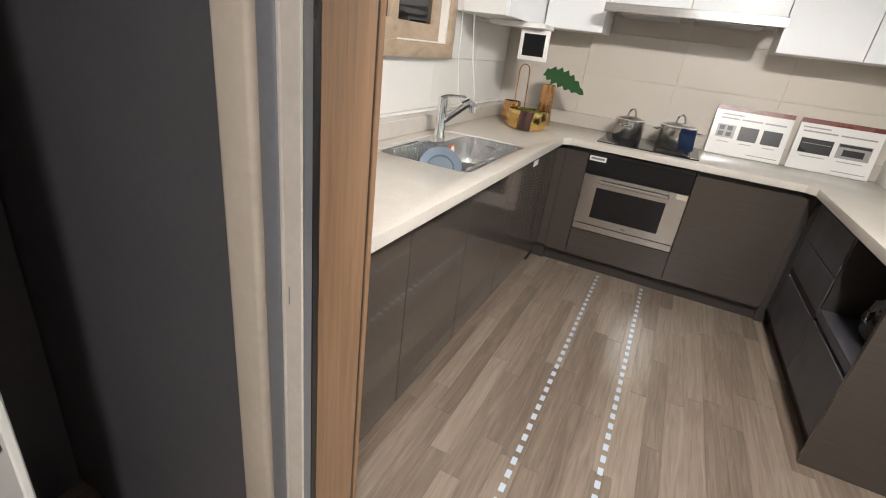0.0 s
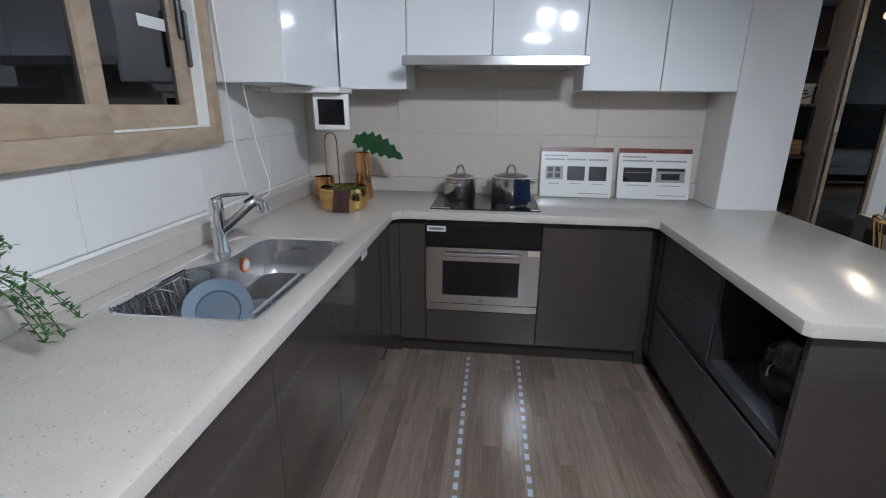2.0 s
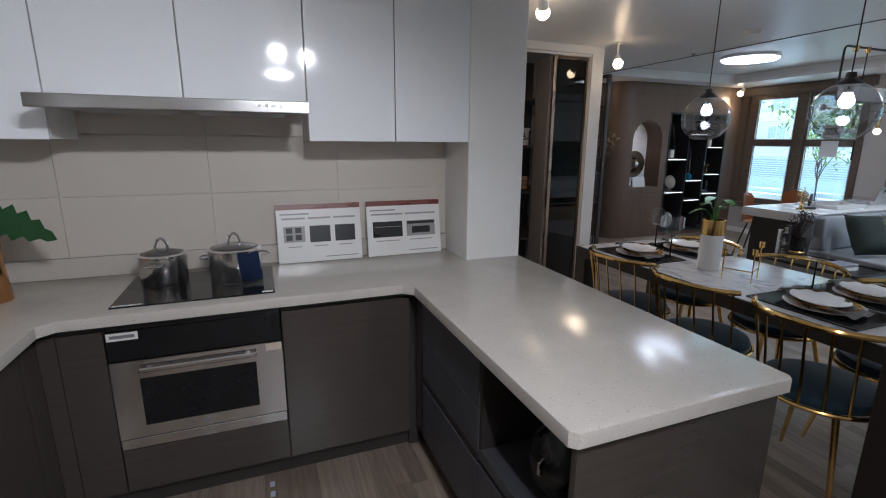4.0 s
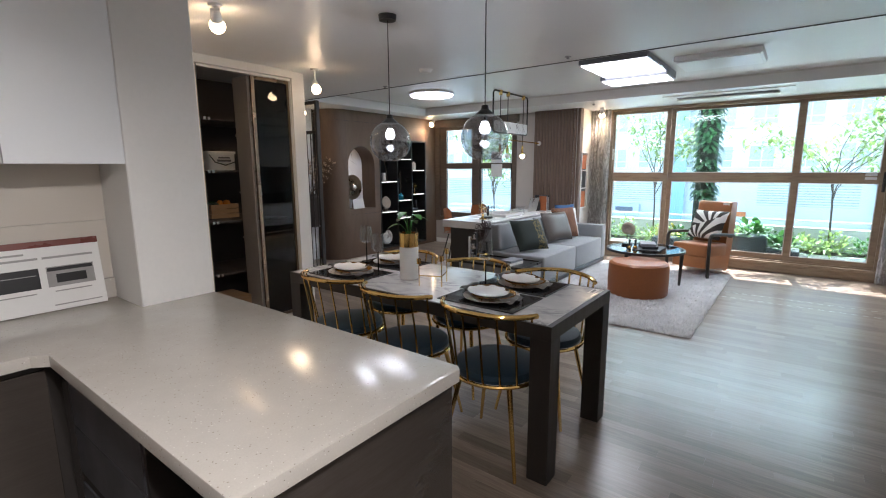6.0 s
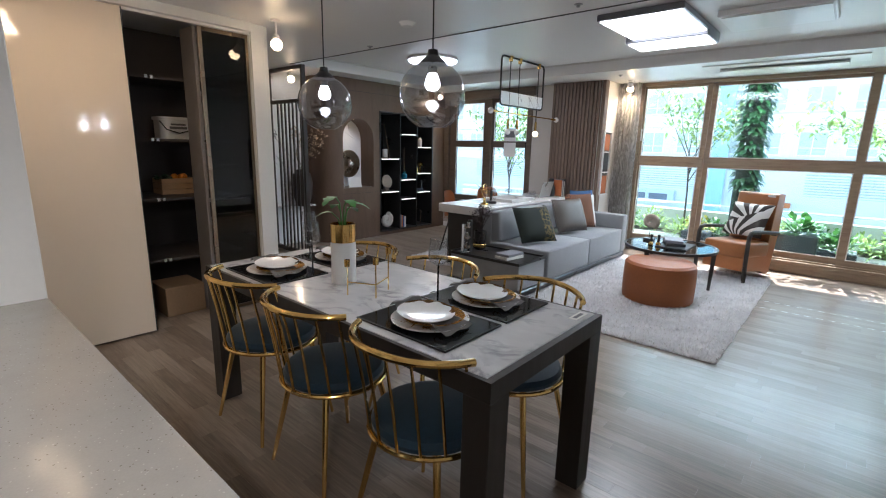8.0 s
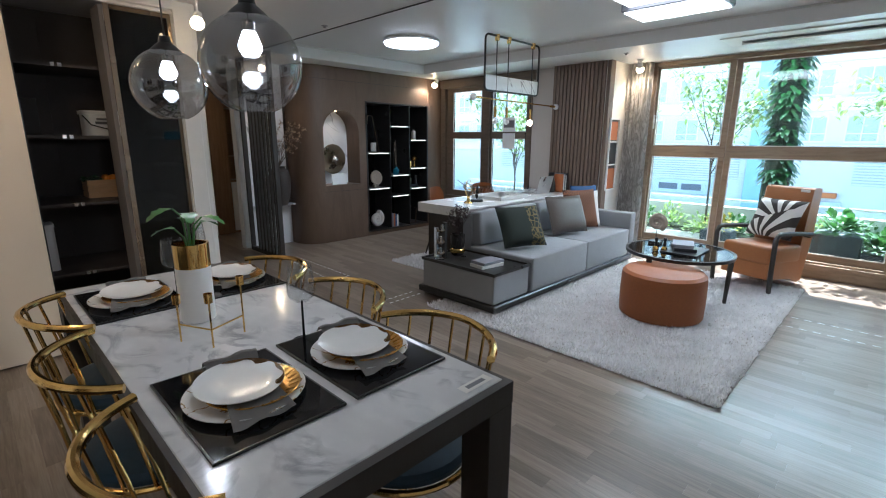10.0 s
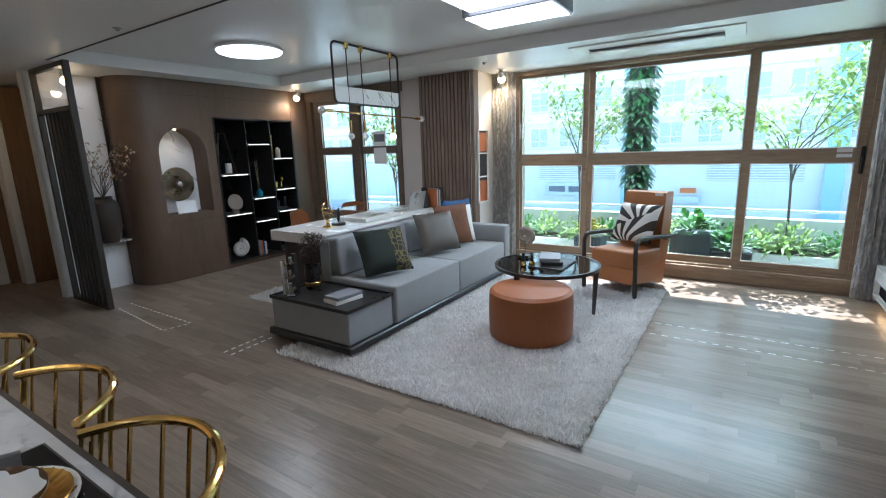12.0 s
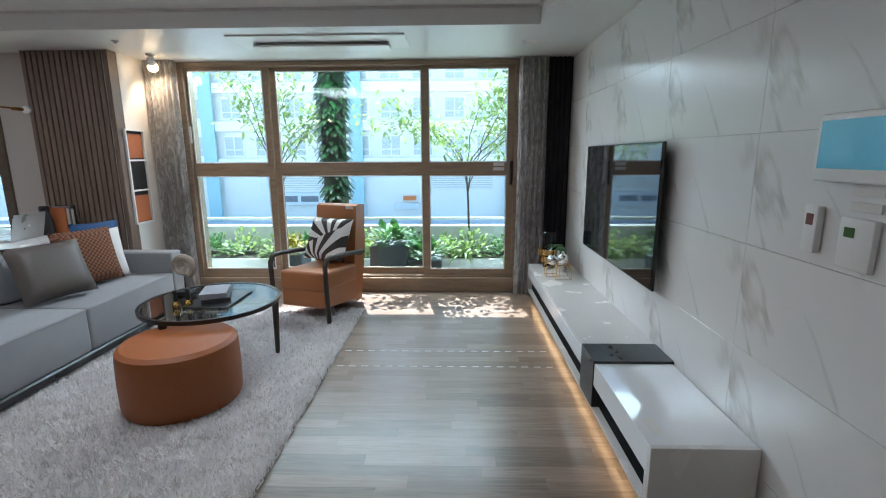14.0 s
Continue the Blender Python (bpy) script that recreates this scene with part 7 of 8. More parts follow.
single("tray", B().prism(rrect(7.28, 3.16, 7.68, 3.46, 0.02), TG + 0.0005, TG + 0.011), "black_satin", (7.48, 3.31, TG), "thin black tray on the glass table", "tray")
for x, y in ((7.30, 3.50), (7.34, 3.44)):
    p = thing("pepper_mill", (x, y, TG), "small brass and black mill", "mill", "mills on the coffee table")
    part("foot", B().lathe([(0, 0), (0.022, 0), (0.026, 0.02), (0.016, 0.045), (0, 0.045)], x, y, TG + 0.0005, 16), "brass", p)
    part("top", B().lathe([(0.013, 0.0455), (0.016, 0.06), (0.01, 0.085), (0.017, 0.105), (0.012, 0.12), (0, 0.122)], x, y, TG, 16), "black_satin", p)
fo = thing("fossil_ornament", (7.62, 3.62, TG), "spiral fossil mounted on a black stand", "ornament")
part("base", B().box(7.57, 3.57, TG + 0.0005, 7.67, 3.67, TG + 0.025, 0.003), "black_satin", fo)
part("rod", B().cyl((7.62, 3.62, TG + 0.025), (7.62, 3.62, TG + 0.13), 0.004, seg=8), "black_satin", fo)
sp = B()
pts, rads = [], []
for i in range(70):
    a = i / 69 * 2 * pi * 2.6
    r = 0.012 + 0.058 * (i / 69) ** 1.2
    pts.append(Vector((7.62, 3.62 + r * cos(a + 0.4), TG + 0.205 + r * sin(a + 0.4))))
    rads.append(r)
sp.tube(pts, 0.012, 10, 0.030)
part("shell", sp, "stone_fossil", fo, "grey-brown spiral fossil")

m = pose(8.165, 2.745, RZ, 0, 0, -16.8)
ac_ = thing("armchair", (0, 0, 0), "tan leather armchair with black bent-wood arms", "armchair")
side_prof = [(0.05, 0.11), (0.06, 0.36), (0.10, 0.40), (0.58, 0.375), (0.66, 0.93), (0.70, 0.945), (0.82, 0.935), (0.80, 0.5), (0.70, 0.02), (0.62, 0.01), (0.50, 0.06)]
part("shell", B().prism([(x, z) for x, z in side_prof], 0.07, 0.51, (), UP_Y, 0.02, 3), "tan_leather_light", ac_, "", 60, False)
part("seat_cushion", B().box(0.03, 0.065, 0.23, 0.60, 0.515, 0.405, 0.03, 3, Matrix.Translation((0, 0, 0)) @ pose(0, 0, 0.02, 0, 3, 0)), "tan_leather_light", ac_, "", 60, False)
for y in (0.02, 0.56):
    part("arm", B().tube([(0.02, y, 0.0), (0.005, y, 0.30), (0.0, y, 0.50), (0.03, y, 0.545), (0.08, y, 0.555), (0.35, y, 0.535), (0.66, y, 0.50)], 0.021, 10), "black_wood", ac_, "", 40, False)
    part("brace", B().box(0.62, min(y, 0.5) if y > 0.3 else y, 0.47, 0.66, 0.56 if y > 0.3 else 0.08, 0.51, 0.004), "black_wood", ac_, "", 40, False)
part("tag", B().box(0.652, 0.10, 0.90, 0.655, 0.18, 0.925, 0.0005, 1, pose(0, 0, 0, 0, 0, 0)), "paper_matt", ac_, "small white label", 35, False)
ac_.matrix_world = m
p = pillow(0, 0, 0, 0.46, 0.42, 0.15, -20, 0, "pillow_fan", "white cushion with a brown fan pattern on the armchair")
me = p.data
me.transform(pose(0, 0, 0, 0, 0, -90))
p.matrix_world = m @ pose(0.50, 0.29, 0.635, 0, 27, -6)

# ---- TV wall ----
tv = thing("television", (7.52, 0.60, 0.71), "large flat black television on the marble wall", "television")
part("housing", B().box(6.885, 0.614, 0.695, 8.25, 0.632, 1.485, 0.004), "black_satin", tv)
part("screen", B().box(6.893, 0.6325, 0.705, 8.242, 0.6345, 1.477), "tv_screen", tv, "glossy dark screen")
part("bracket", B().box(7.3, 0.5605, 0.95, 7.75, 0.614, 1.25), "black_satin", tv)
bn = thing("tv_bench", (7.4, 0.76, 0.1), "long white low media bench with black recesses", "media bench")
BZ0, BZ1, BY0, BY1 = 0.10, 0.372, 0.5605, 0.967
part("long_top", B().box(6.934, BY0, 0.345, 8.92, BY1, BZ1, 0.002).box(6.934, BY0, BZ0, 8.92, 0.70, 0.345).box(8.90, 0.70, BZ0, 8.92, BY1, 0.345), "desk_white", bn)
part("drawer_front", B().box(6.936, BY1 - 0.02, 0.245, 8.90, BY1, 0.344, 0.002), "white_gloss", bn)
part("bottom", B().box(5.985, 0.70, BZ0, 8.90, BY1 - 0.002, BZ0 + 0.018), "desk_white", bn)
part("recess", B().box(6.936, 0.701, BZ0 + 0.019, 8.90, 0.93, 0.243), "recess_black", bn)
part("bridge", B().box(6.70, BY0, BZ0 + 0.0185, 6.932, BY1 + 0.004, BZ1 + 0.006, 0.002), "black_satin", bn, "black framed bridge")
part("low_box", B().box(6.011, BY0 + 0.008, 0.245, 6.698, BY1, BZ1 - 0.006, 0.002).box(6.011, BY0, BZ0 + 0.0185, 6.03, BY1, 0.244), "white_gloss", bn)
part("recess", B().box(6.031, 0.701, BZ0 + 0.019, 6.698, 0.93, 0.244), "recess_black", bn)
part("end_panel", B().box(5.987, BY0 + 0.008, 0.0, 6.009, BY1 + 0.001, BZ1 - 0.004, 0.0015), "desk_white", bn)
part("light_strip", B().box(6.02, 0.90, BZ0 - 0.008, 8.9, 0.915, BZ0 - 0.001), "led_warm", bn, "warm light strip under the bench")
part("tag", B().box(6.08, BY1 - 0.09, BZ1 - 0.0058, 6.19, BY1 - 0.045, BZ1 - 0.005), "paper_matt", bn, "paper tag")
part("plinth", B().box(6.02, BY0, 0.0, 8.9, 0.68, BZ0 - 0.001), "black_satin", bn)

gv = thing("candle_vase", (8.80, 0.80, BZ1), "black and gold banded vase on the bench", "vase")
part("body", B().lathe([(0, 0), (0.05, 0), (0.05, 0.05), (0.045, 0.055), (0.06, 0.13), (0.06, 0.33), (0.05, 0.34), (0, 0.34)], 8.80, 0.80, BZ1 + 0.0005, 28), "black_gloss", gv)
for z0, r in ((0.055, 0.075), (0.125, 0.10)):
    part("band", B().lathe([(0.045, z0), (r, z0), (r, z0 + 0.055), (0.045, z0 + 0.055)], 8.80, 0.80, BZ1, 28), "brass", gv, "polished gold band")
pn = thing("potted_palm", (8.62, 0.72, BZ1), "small fern in a tall silver pot", "plant")
part("pot", B().lathe([(0, 0), (0.05, 0), (0.055, 0.2), (0.05, 0.2), (0, 0.18)], 8.62, 0.72, BZ1 + 0.0005, 20), "chrome", pn)
for i in range(11):
    a = i * 0.6
    b = B()
    leaf(b, (8.62, 0.72, BZ1 + 0.2), (cos(a), abs(sin(a)) * 0.9 - 0.15, 0.8), 0.20 + 0.05 * rng.random(), 0.05, 0.7, True, 9)
    part("frond", b, "leaf_dark", pn)
for x, y, h, s in ((8.40, 0.78, 0.0, 0.11), (8.30, 0.70, 0.0, 0.13)):
    w_ = thing("wire_cube", (x, y, BZ1), "brass wire stand holding a glass ball", "ornament", "wire stands")
    z0, z1 = BZ1 + 0.004, BZ1 + 0.10 + h + (0.03 if s > 0.12 else 0)
    for dx in (0, s):
        for dy in (0, s):
            part("post", B().cyl((x + dx, y + dy, z0), (x + dx, y + dy, z1), 0.003, seg=6), "brass", w_)
    for z in (z0, z1):
        part("ring", B().tube([(x, y, z), (x + s, y, z), (x + s, y + s, z), (x, y + s, z)], 0.003, 6, closed=True), "brass", w_)
    part("ball", B().ball(x + s / 2, y + s / 2, z1 + 0.045, 0.046, 20, 12), "chrome", w_, "clear glass ball")

# wall devices
hp = thing("wall_pad", (5.82, 0.565, 1.35), "white home control pad with a blue screen", "control panel")
part("body", B().box(5.585, 0.5605, 1.34, 5.92, 0.592, 1.535, 0.008, 2), "white_plastic", hp)
part("screen", B().box(5.61, 0.5921, 1.378, 5.902, 0.5935, 1.515), "screen_blue", hp, "blue-green lit screen")
single("wall_label", B().box(5.69, 0.5605, 1.305, 5.79, 0.566, 1.330, 0.001), "paper_matt", (5.74, 0.56, 1.3), "small white wall label with grey print", "label", "wall labels")
single("wall_label", B().box(5.69, 0.5605, 1.262, 5.79, 0.566, 1.288, 0.001), "paper_matt", (5.74, 0.56, 1.26), "small white wall label with grey print", "label", "wall labels")
rm = thing("wall_remote", (5.905, 0.565, 1.12), "white wall remote with a dark red window", "remote")
part("body", B().box(5.88, 0.5605, 1.12, 5.935, 0.585, 1.265, 0.005, 2), "white_plastic", rm)
part("window", B().box(5.893, 0.585, 1.205, 5.922, 0.5862, 1.24), "print_red", rm)
th = thing("thermostat", (5.74, 0.565, 1.1), "white square thermostat with a green display", "thermostat")
part("body", B().box(5.685, 0.5605, 1.10, 5.80, 0.58, 1.245, 0.005, 2), "white_plastic", th)
part("display", B().box(5.745, 0.58, 1.19, 5.78, 0.5812, 1.218), "leaf_mid", th, "green display")

# curtains
def curtain(name, y0, y1, x, amp, folds, material, label):
    b = B()
    b.sheet(lambda u, v: (x + amp * sin(u * folds * 2 * pi) * (0.75 + 0.25 * v) + 0.006 * sin(u * 31 + v * 4), y0 + (y1 - y0) * u + 0.008 * sin(v * 5 + u * 9) * v, 2.325 - 2.315 * v), folds * 12, 14, 0.004)
    return single(name, b, material, (x, (y0 + y1) / 2, 0), label, "curtain", "curtains", "", 80)


curtain("curtain", 4.38, 4.685, 9.11, 0.035, 6, "curtain_print", "pale curtain printed with grey marbling")
curtain("curtain", 0.80, 1.08, 9.11, 0.035, 5, "curtain_print", "pale curtain printed with grey marbling")
curtain("curtain", 0.57, 0.80, 9.13, 0.03, 5, "curtain_dark", "dark grey blackout curtain")

# niche ornaments
vs = thing("floor_vase", (5.98, 7.90, 0.555), "tall dark brown vase with dried branches", "vase")
part("body", B().lathe([(0, 0), (0.085, 0), (0.13, 0.15), (0.145, 0.32), (0.12, 0.44), (0.075, 0.48), (0.085, 0.50), (0.07, 0.50), (0, 0.46)], 5.98, 7.835, 0.5555, 28), "brown_ceramic", vs)
br, bl = B(), B()
for i in range(13):
    p = Vector((5.98, 7.835, 1.04))
    d = Vector((rng.uniform(-0.6, 0.6), rng.uniform(-0.6, 0.15), 1)).normalized()
    pts = [p.copy()]
    for k in range(7):
        p = p + d * 0.085
        d = (d + Vector((rng.uniform(-0.3, 0.3), rng.uniform(-0.3, 0.3), rng.uniform(-0.1, 0.15)))).normalized()
        if p.y > 7.98:
            p.y = 7.98
        pts.append(p.copy())
        if k > 1:
            for q in range(6):
                leaf(bl, p + Vector((rng.uniform(-0.03, 0.03), rng.uniform(-0.03, 0.0), rng.uniform(-0.03, 0.03))), (rng.uniform(-1, 1), rng.uniform(-1, 0.3), rng.uniform(0, 1)), 0.035, 0.026, 0.1, False, 2)
    br.tube(pts, 0.004, 5, 0.0015)
part("branches", br, "bark", vs)
part("blossoms", bl, "dried_flower", vs, "dried pale brown blossoms")
ds = thing("disc_sculpture", (6.80, 7.80, AZ0), "dark radial disc with a chrome ball", "sculpture")
part("disc", B().lathe([(0, 0), (0.20, 0.002), (0.205, 0.006), (0.20, 0.01), (0, 0.008)], 0, 0, 0, 40, pose(6.80, 7.84, 1.13, 90)), "bronze_dark", ds)
for i in range(40):
    a = 2 * pi * i / 40
    part("rib", B().cyl((6.80 + 0.05 * cos(a), 7.826, 1.13 + 0.05 * sin(a)), (6.80 + 0.205 * cos(a), 7.832, 1.13 + 0.205 * sin(a)), 0.0035, seg=5), "bronze_dark", ds)
part("ball", B().ball(6.80, 7.80, 1.13, 0.06, 24, 14), "chrome", ds, "mirror ball")
part("rod", B().cyl((6.80, 7.845, 0.95), (6.80, 7.845, AZ0 + 0.001), 0.008, seg=8), "bronze_dark", ds)
single("acrylic_card", B().box(-0.12, 0, 0, 0.12, 0.012, 0.15, 0.002, 1, pose(6.80, 7.68, AZ0 + 0.001, -12)), "paper_white", (6.80, 7.68, AZ0), "white acrylic card leaning in the niche", "display card")
spot("niche_light", (6.80, 7.74, 1.755), (6.80, 7.86, 1.0), 0.5, cone=90)
single("niche_downlight", B().lathe([(0, 0), (0.02, 0), (0.022, 0.006), (0, 0.006)], 6.80, 7.74, 1.776, 16), "bulb_warm", (6.80, 7.74, 1.77), "small lit downlight in the arch", "downlight")

# bookcase contents
def on_shelf(name, b, material, loc, label, category):
    return single(name, b, material, loc, label, category, "bookcase ornaments")


on_shelf("gold_candlestick", B().lathe([(0, 0), (0.025, 0), (0.025, 0.13), (0.012, 0.135), (0.014, 0.30), (0, 0.30)], 8.14, 7.75, 1.4005, 16), "brass", (8.14, 7.75, 1.40), "tall gold candlestick on the black shelf", "candlestick")
on_shelf("white_bottle", B().lathe([(0, 0), (0.035, 0), (0.035, 0.13), (0.015, 0.14), (0.015, 0.155), (0, 0.155)], 8.24, 7.73, 1.4005, 16), "shell_white", (8.24, 7.73, 1.40), "white bottle on the black shelf", "bottle")
on_shelf("gold_candlestick", B().lathe([(0, 0), (0.02, 0), (0.02, 0.16), (0.016, 0.165), (0.016, 0.33), (0, 0.33)], 8.20, 7.80, 1.4005, 16), "brass", (8.20, 7.80, 1.40), "tall gold candlestick on the black shelf", "candlestick")
on_shelf("gold_ornament", B().lathe([(0, 0), (0.03, 0), (0.012, 0.02), (0.01, 0.10), (0.045, 0.13), (0.05, 0.16), (0.02, 0.19), (0, 0.19)], 8.25, 7.73, 0.9655, 16), "brass", (8.25, 7.73, 0.965), "gold ornament on the black shelf", "ornament")
on_shelf("gold_jar", B().lathe([(0, 0), (0.035, 0), (0.035, 0.09), (0.03, 0.1), (0, 0.1)], 8.12, 7.70, 0.9655, 16), "brass", (8.12, 7.70, 0.965), "small gold jar on the black shelf", "jar")
on_shelf("black_ornament", B().box(8.10, 7.68, 0.6505, 8.30, 7.74, 0.70, 0.01).box(8.12, 7.69, 0.70, 8.16, 7.73, 0.80, 0.01).box(8.24, 7.69, 0.70, 8.28, 7.73, 0.84, 0.01), "book_dark", (8.2, 7.7, 0.65), "black animal ornament on the shelf", "ornament")
on_shelf("blue_diffuser", B().lathe([(0, 0), (0.045, 0), (0.048, 0.01), (0.048, 0.08), (0.02, 0.1), (0.02, 0.12), (0, 0.12)], 7.86, 7.72, 0.8705, 18), "blue_glass", (7.86, 7.72, 0.87), "blue glass diffuser bottle on the shelf", "bottle")
on_shelf("diffuser_reeds", B().cyl((7.855, 7.72, 0.992), (7.83, 7.72, 1.36), 0.004, seg=6).cyl((7.865, 7.72, 0.992), (7.86, 7.72, 1.38), 0.004, seg=6), "bronze_strip", (7.86, 7.72, 0.99), "thin reeds in the diffuser bottle", "reeds")
on_shelf("stone_disc", B().lathe([(0, 0), (0.10, 0), (0.11, 0.012), (0.10, 0.024), (0, 0.024)], 0, 0, 0, 24, pose(7.46, 7.72, 0.84, 80, 0, 0)).box(7.42, 7.70, 0.6905, 7.50, 7.76, 0.74, 0.003), "stone_fossil", (7.46, 7.72, 0.69), "round stone disc on a stand", "ornament")
lt = thing("candle_lantern", (7.40, 7.75, 1.21), "tall wire lantern with a white candle", "lantern", "bookcase ornaments")
part("wire", B().tube([(7.29, 7.75, 1.213), (7.36, 7.75, 1.74), (7.44, 7.75, 1.74), (7.56, 7.75, 1.213)], 0.006, 6, closed=True), "bronze_dark", lt)
part("candle", B().lathe([(0, 0), (0.04, 0), (0.04, 0.13), (0, 0.13)], 7.43, 7.72, 1.2265, 18), "shell_white", lt)
part("dish", B().lathe([(0, 0), (0.055, 0), (0.058, 0.012), (0, 0.012)], 7.43, 7.72, 1.2105, 18), "brass", lt)
pts = []
for i in range(60):
    a = i / 59 * 2 * pi * 2.4
    r = 0.01 + 0.09 * (i / 59) ** 1.2
    pts.append((7.46 + r * cos(a - 1.2), 7.72, 0.212 + r * sin(a - 1.2)))
on_shelf("nautilus_shell", B().tube(pts, 0.014, 10, 0.045), "shell_white", (7.46, 7.72, 0.07), "large white spiral shell on the bottom shelf", "shell")
for i, mn in enumerate(("book_grey", "terracotta", "pillow_blue", "paper_matt")):
    on_shelf("book", B().box(7.70 + i * 0.032, 7.64, 0.071, 7.728 + i * 0.032, 7.80, 0.28 - 0.01 * i, 0.002), mn, (7.71 + i * 0.032, 7.72, 0.07), "upright book on the bottom shelf", "book")
on_shelf("frame_ornament", B().tube([(8.10, 7.7, 0.074), (8.12, 7.7, 0.36), (8.26, 7.7, 0.30), (8.24, 7.7, 0.074)], 0.007, 6, closed=True), "bronze_dark", (8.18, 7.7, 0.07), "open bronze frame ornament", "ornament")

# ---- outside the windows ----
# ground colour kept pale to bounce sunlight up onto the facade
structure("ground", B().box(-600, -600, -4.3, 600, 600, -4.2), "bounce_paving", "pale paved street below the windows", "ground")
structure("balcony_floor", B().box(9.47, -0.6, -0.25, 11.6, 5.6, -0.02).box(8.96, 5.6, -0.25, 10.6, 8.6, -0.02), "concrete_white", "pale balcony floor outside the windows", "balcony")
structure("balcony_wall", B().box(10.55, -0.6, -0.02, 10.70, 8.6, 0.50, 0.006), "concrete_white", "low white balcony parapet", "balcony")
structure("balcony_rail", B().box(10.60, -0.6, 0.58, 10.64, 8.6, 0.61, 0.004), "white_plastic", "white rail above the parapet", "railing")
structure("planter_kerb", B().box(9.99, -0.6, -0.02, 10.049, 8.4, 0.175, 0.006), "concrete_white", "low white kerb in front of the planting bed", "kerb")
structure("planter_bed", B().box(10.05, -0.6, -0.02, 10.545, 8.4, 0.16), "soil", "soil bed along the parapet", "planting bed")


def bush(b, cx, cy, cz, r, n, seed, length=0.09, width=0.045, up=0.3):
    g = random.Random(seed)
    for i in range(n):
        d = Vector((g.gauss(0, 1), g.gauss(0, 1), abs(g.gauss(0, 1)) + 0.1)).normalized()
        c = Vector((cx, cy, cz)) + d * r * (0.35 + 0.65 * g.random())
        leaf(b, c, d + Vector((g.uniform(-0.6, 0.6), g.uniform(-0.6, 0.6), up)), length * g.uniform(0.7, 1.2), width * g.uniform(0.7, 1.2), 0.4, False, 3)


grg = random.Random(9)
for i in range(15):
    y = -0.2 + i * 0.41 + grg.uniform(-0.08, 0.08)
    b = B()
    bush(b, 10.25 + grg.uniform(-0.08, 0.08), y, 0.17, 0.26 + 0.1 * grg.random(), 170, i, 0.10, 0.045)
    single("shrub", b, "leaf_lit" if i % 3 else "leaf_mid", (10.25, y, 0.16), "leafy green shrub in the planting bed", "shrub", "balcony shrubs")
for y, h in ((1.55, 0.42), (3.85, 0.35), (0.9, 0.35)):
    b = B()
    for i in range(26):
        a = i * 2.4
        leaf(b, (10.15, y, 0.16), (cos(a), sin(a), 0.8 + 0.6 * grg.random()), h * grg.uniform(0.8, 1.2), 0.05, 0.7, False, 6)
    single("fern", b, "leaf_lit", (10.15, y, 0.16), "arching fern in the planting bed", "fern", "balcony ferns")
for x, y, w_, h, mt in ((9.76, 2.44, 0.42, 0.42, "leaf_mid"), (9.72, 2.03, 0.38, 0.26, "leaf_mid"), (9.80, 3.62, 0.34, 0.30, "leaf_yellow")):
    p = thing("planter", (x, y, -0.02), "dark grey planter with a leafy plant", "planter", "balcony planters")
    part("box", B().box(x - w_ / 2, y - w_ / 2, -0.019, x + w_ / 2, y + w_ / 2, h, 0.01), "planter_grey", p)
    b = B()
    bush(b, x, y, h, 0.22, 130 if mt != "leaf_yellow" else 200, int(y * 10), 0.15 if mt != "leaf_yellow" else 0.06, 0.07 if mt != "leaf_yellow" else 0.05)
    part("plant", b, mt, p)
pole = thing("ivy_column", (10.30, 3.18, 0.16), "dark column wrapped in green climbing ivy", "climbing plant")
part("column", B().cyl((10.30, 3.18, 0.0), (10.30, 3.18, 3.4), 0.15, seg=16), "dark_ivy_pole", pole)
b = B()
for i in range(900):
    a, z = grg.random() * 2 * pi, 0.9 + 2.4 * grg.random()
    leaf(b, (10.30 + 0.155 * cos(a), 3.18 + 0.155 * sin(a), z), (cos(a), sin(a), -0.4), 0.10 * grg.uniform(0.6, 1.2), 0.06, 0.4, False, 3)
part("ivy", b, "leaf_dark", pole)


def tree(x, y, z, seed, height, spread, nl, label):
    g = random.Random(seed)
    t = thing("tree", (x, y, z), label, "tree", "balcony trees")
    wood, lv = B(), B()
    trunk = [Vector((x, y, z)), Vector((x + 0.02, y + 0.02, z + height * 0.3)), Vector((x, y + 0.05, z + height * 0.5))]
    part("trunk", B().tube(trunk, 0.016, 8, 0.010), "bark", t)
    for i in range(9):
        p = trunk[1].lerp(trunk[2], g.random())
        d = Vector((g.uniform(-0.5, 0.5), g.uniform(-1, 1) * spread, g.uniform(0.8, 1.6))).normalized()
        pts = [p.copy()]
        for k in range(8):
            p = p + d * height * 0.075
            d = (d + Vector((g.uniform(-0.25, 0.25), g.uniform(-0.3, 0.3), g.uniform(-0.2, 0.1)))).normalized()
            pts.append(p.copy())
            if k > 2:
                for q in range(nl):
                    c = p + Vector((g.gauss(0, 0.10), g.gauss(0, 0.14), g.gauss(0, 0.08)))
                    leaf(lv, c, (g.uniform(-1, 1), g.uniform(-1, 1), g.uniform(-0.6, 0.5)), 0.085 * g.uniform(0.7, 1.2), 0.048, 0.3, False, 3)
        wood.tube(pts, 0.009, 5, 0.002)
    part("limbs", wood, "bark", t)
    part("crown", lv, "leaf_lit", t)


tree(10.42, 1.50, 0.15, 3, 2.25, 0.95, 32, "slender multi-stemmed tree with small leaves")
tree(10.42, 3.95, 0.15, 8, 2.3, 0.75, 24, "slender tree with small leaves by the ivy")
tree(10.1, 6.3, 0.0, 12, 2.2, 0.8, 18, "slender leafy tree outside the study window")
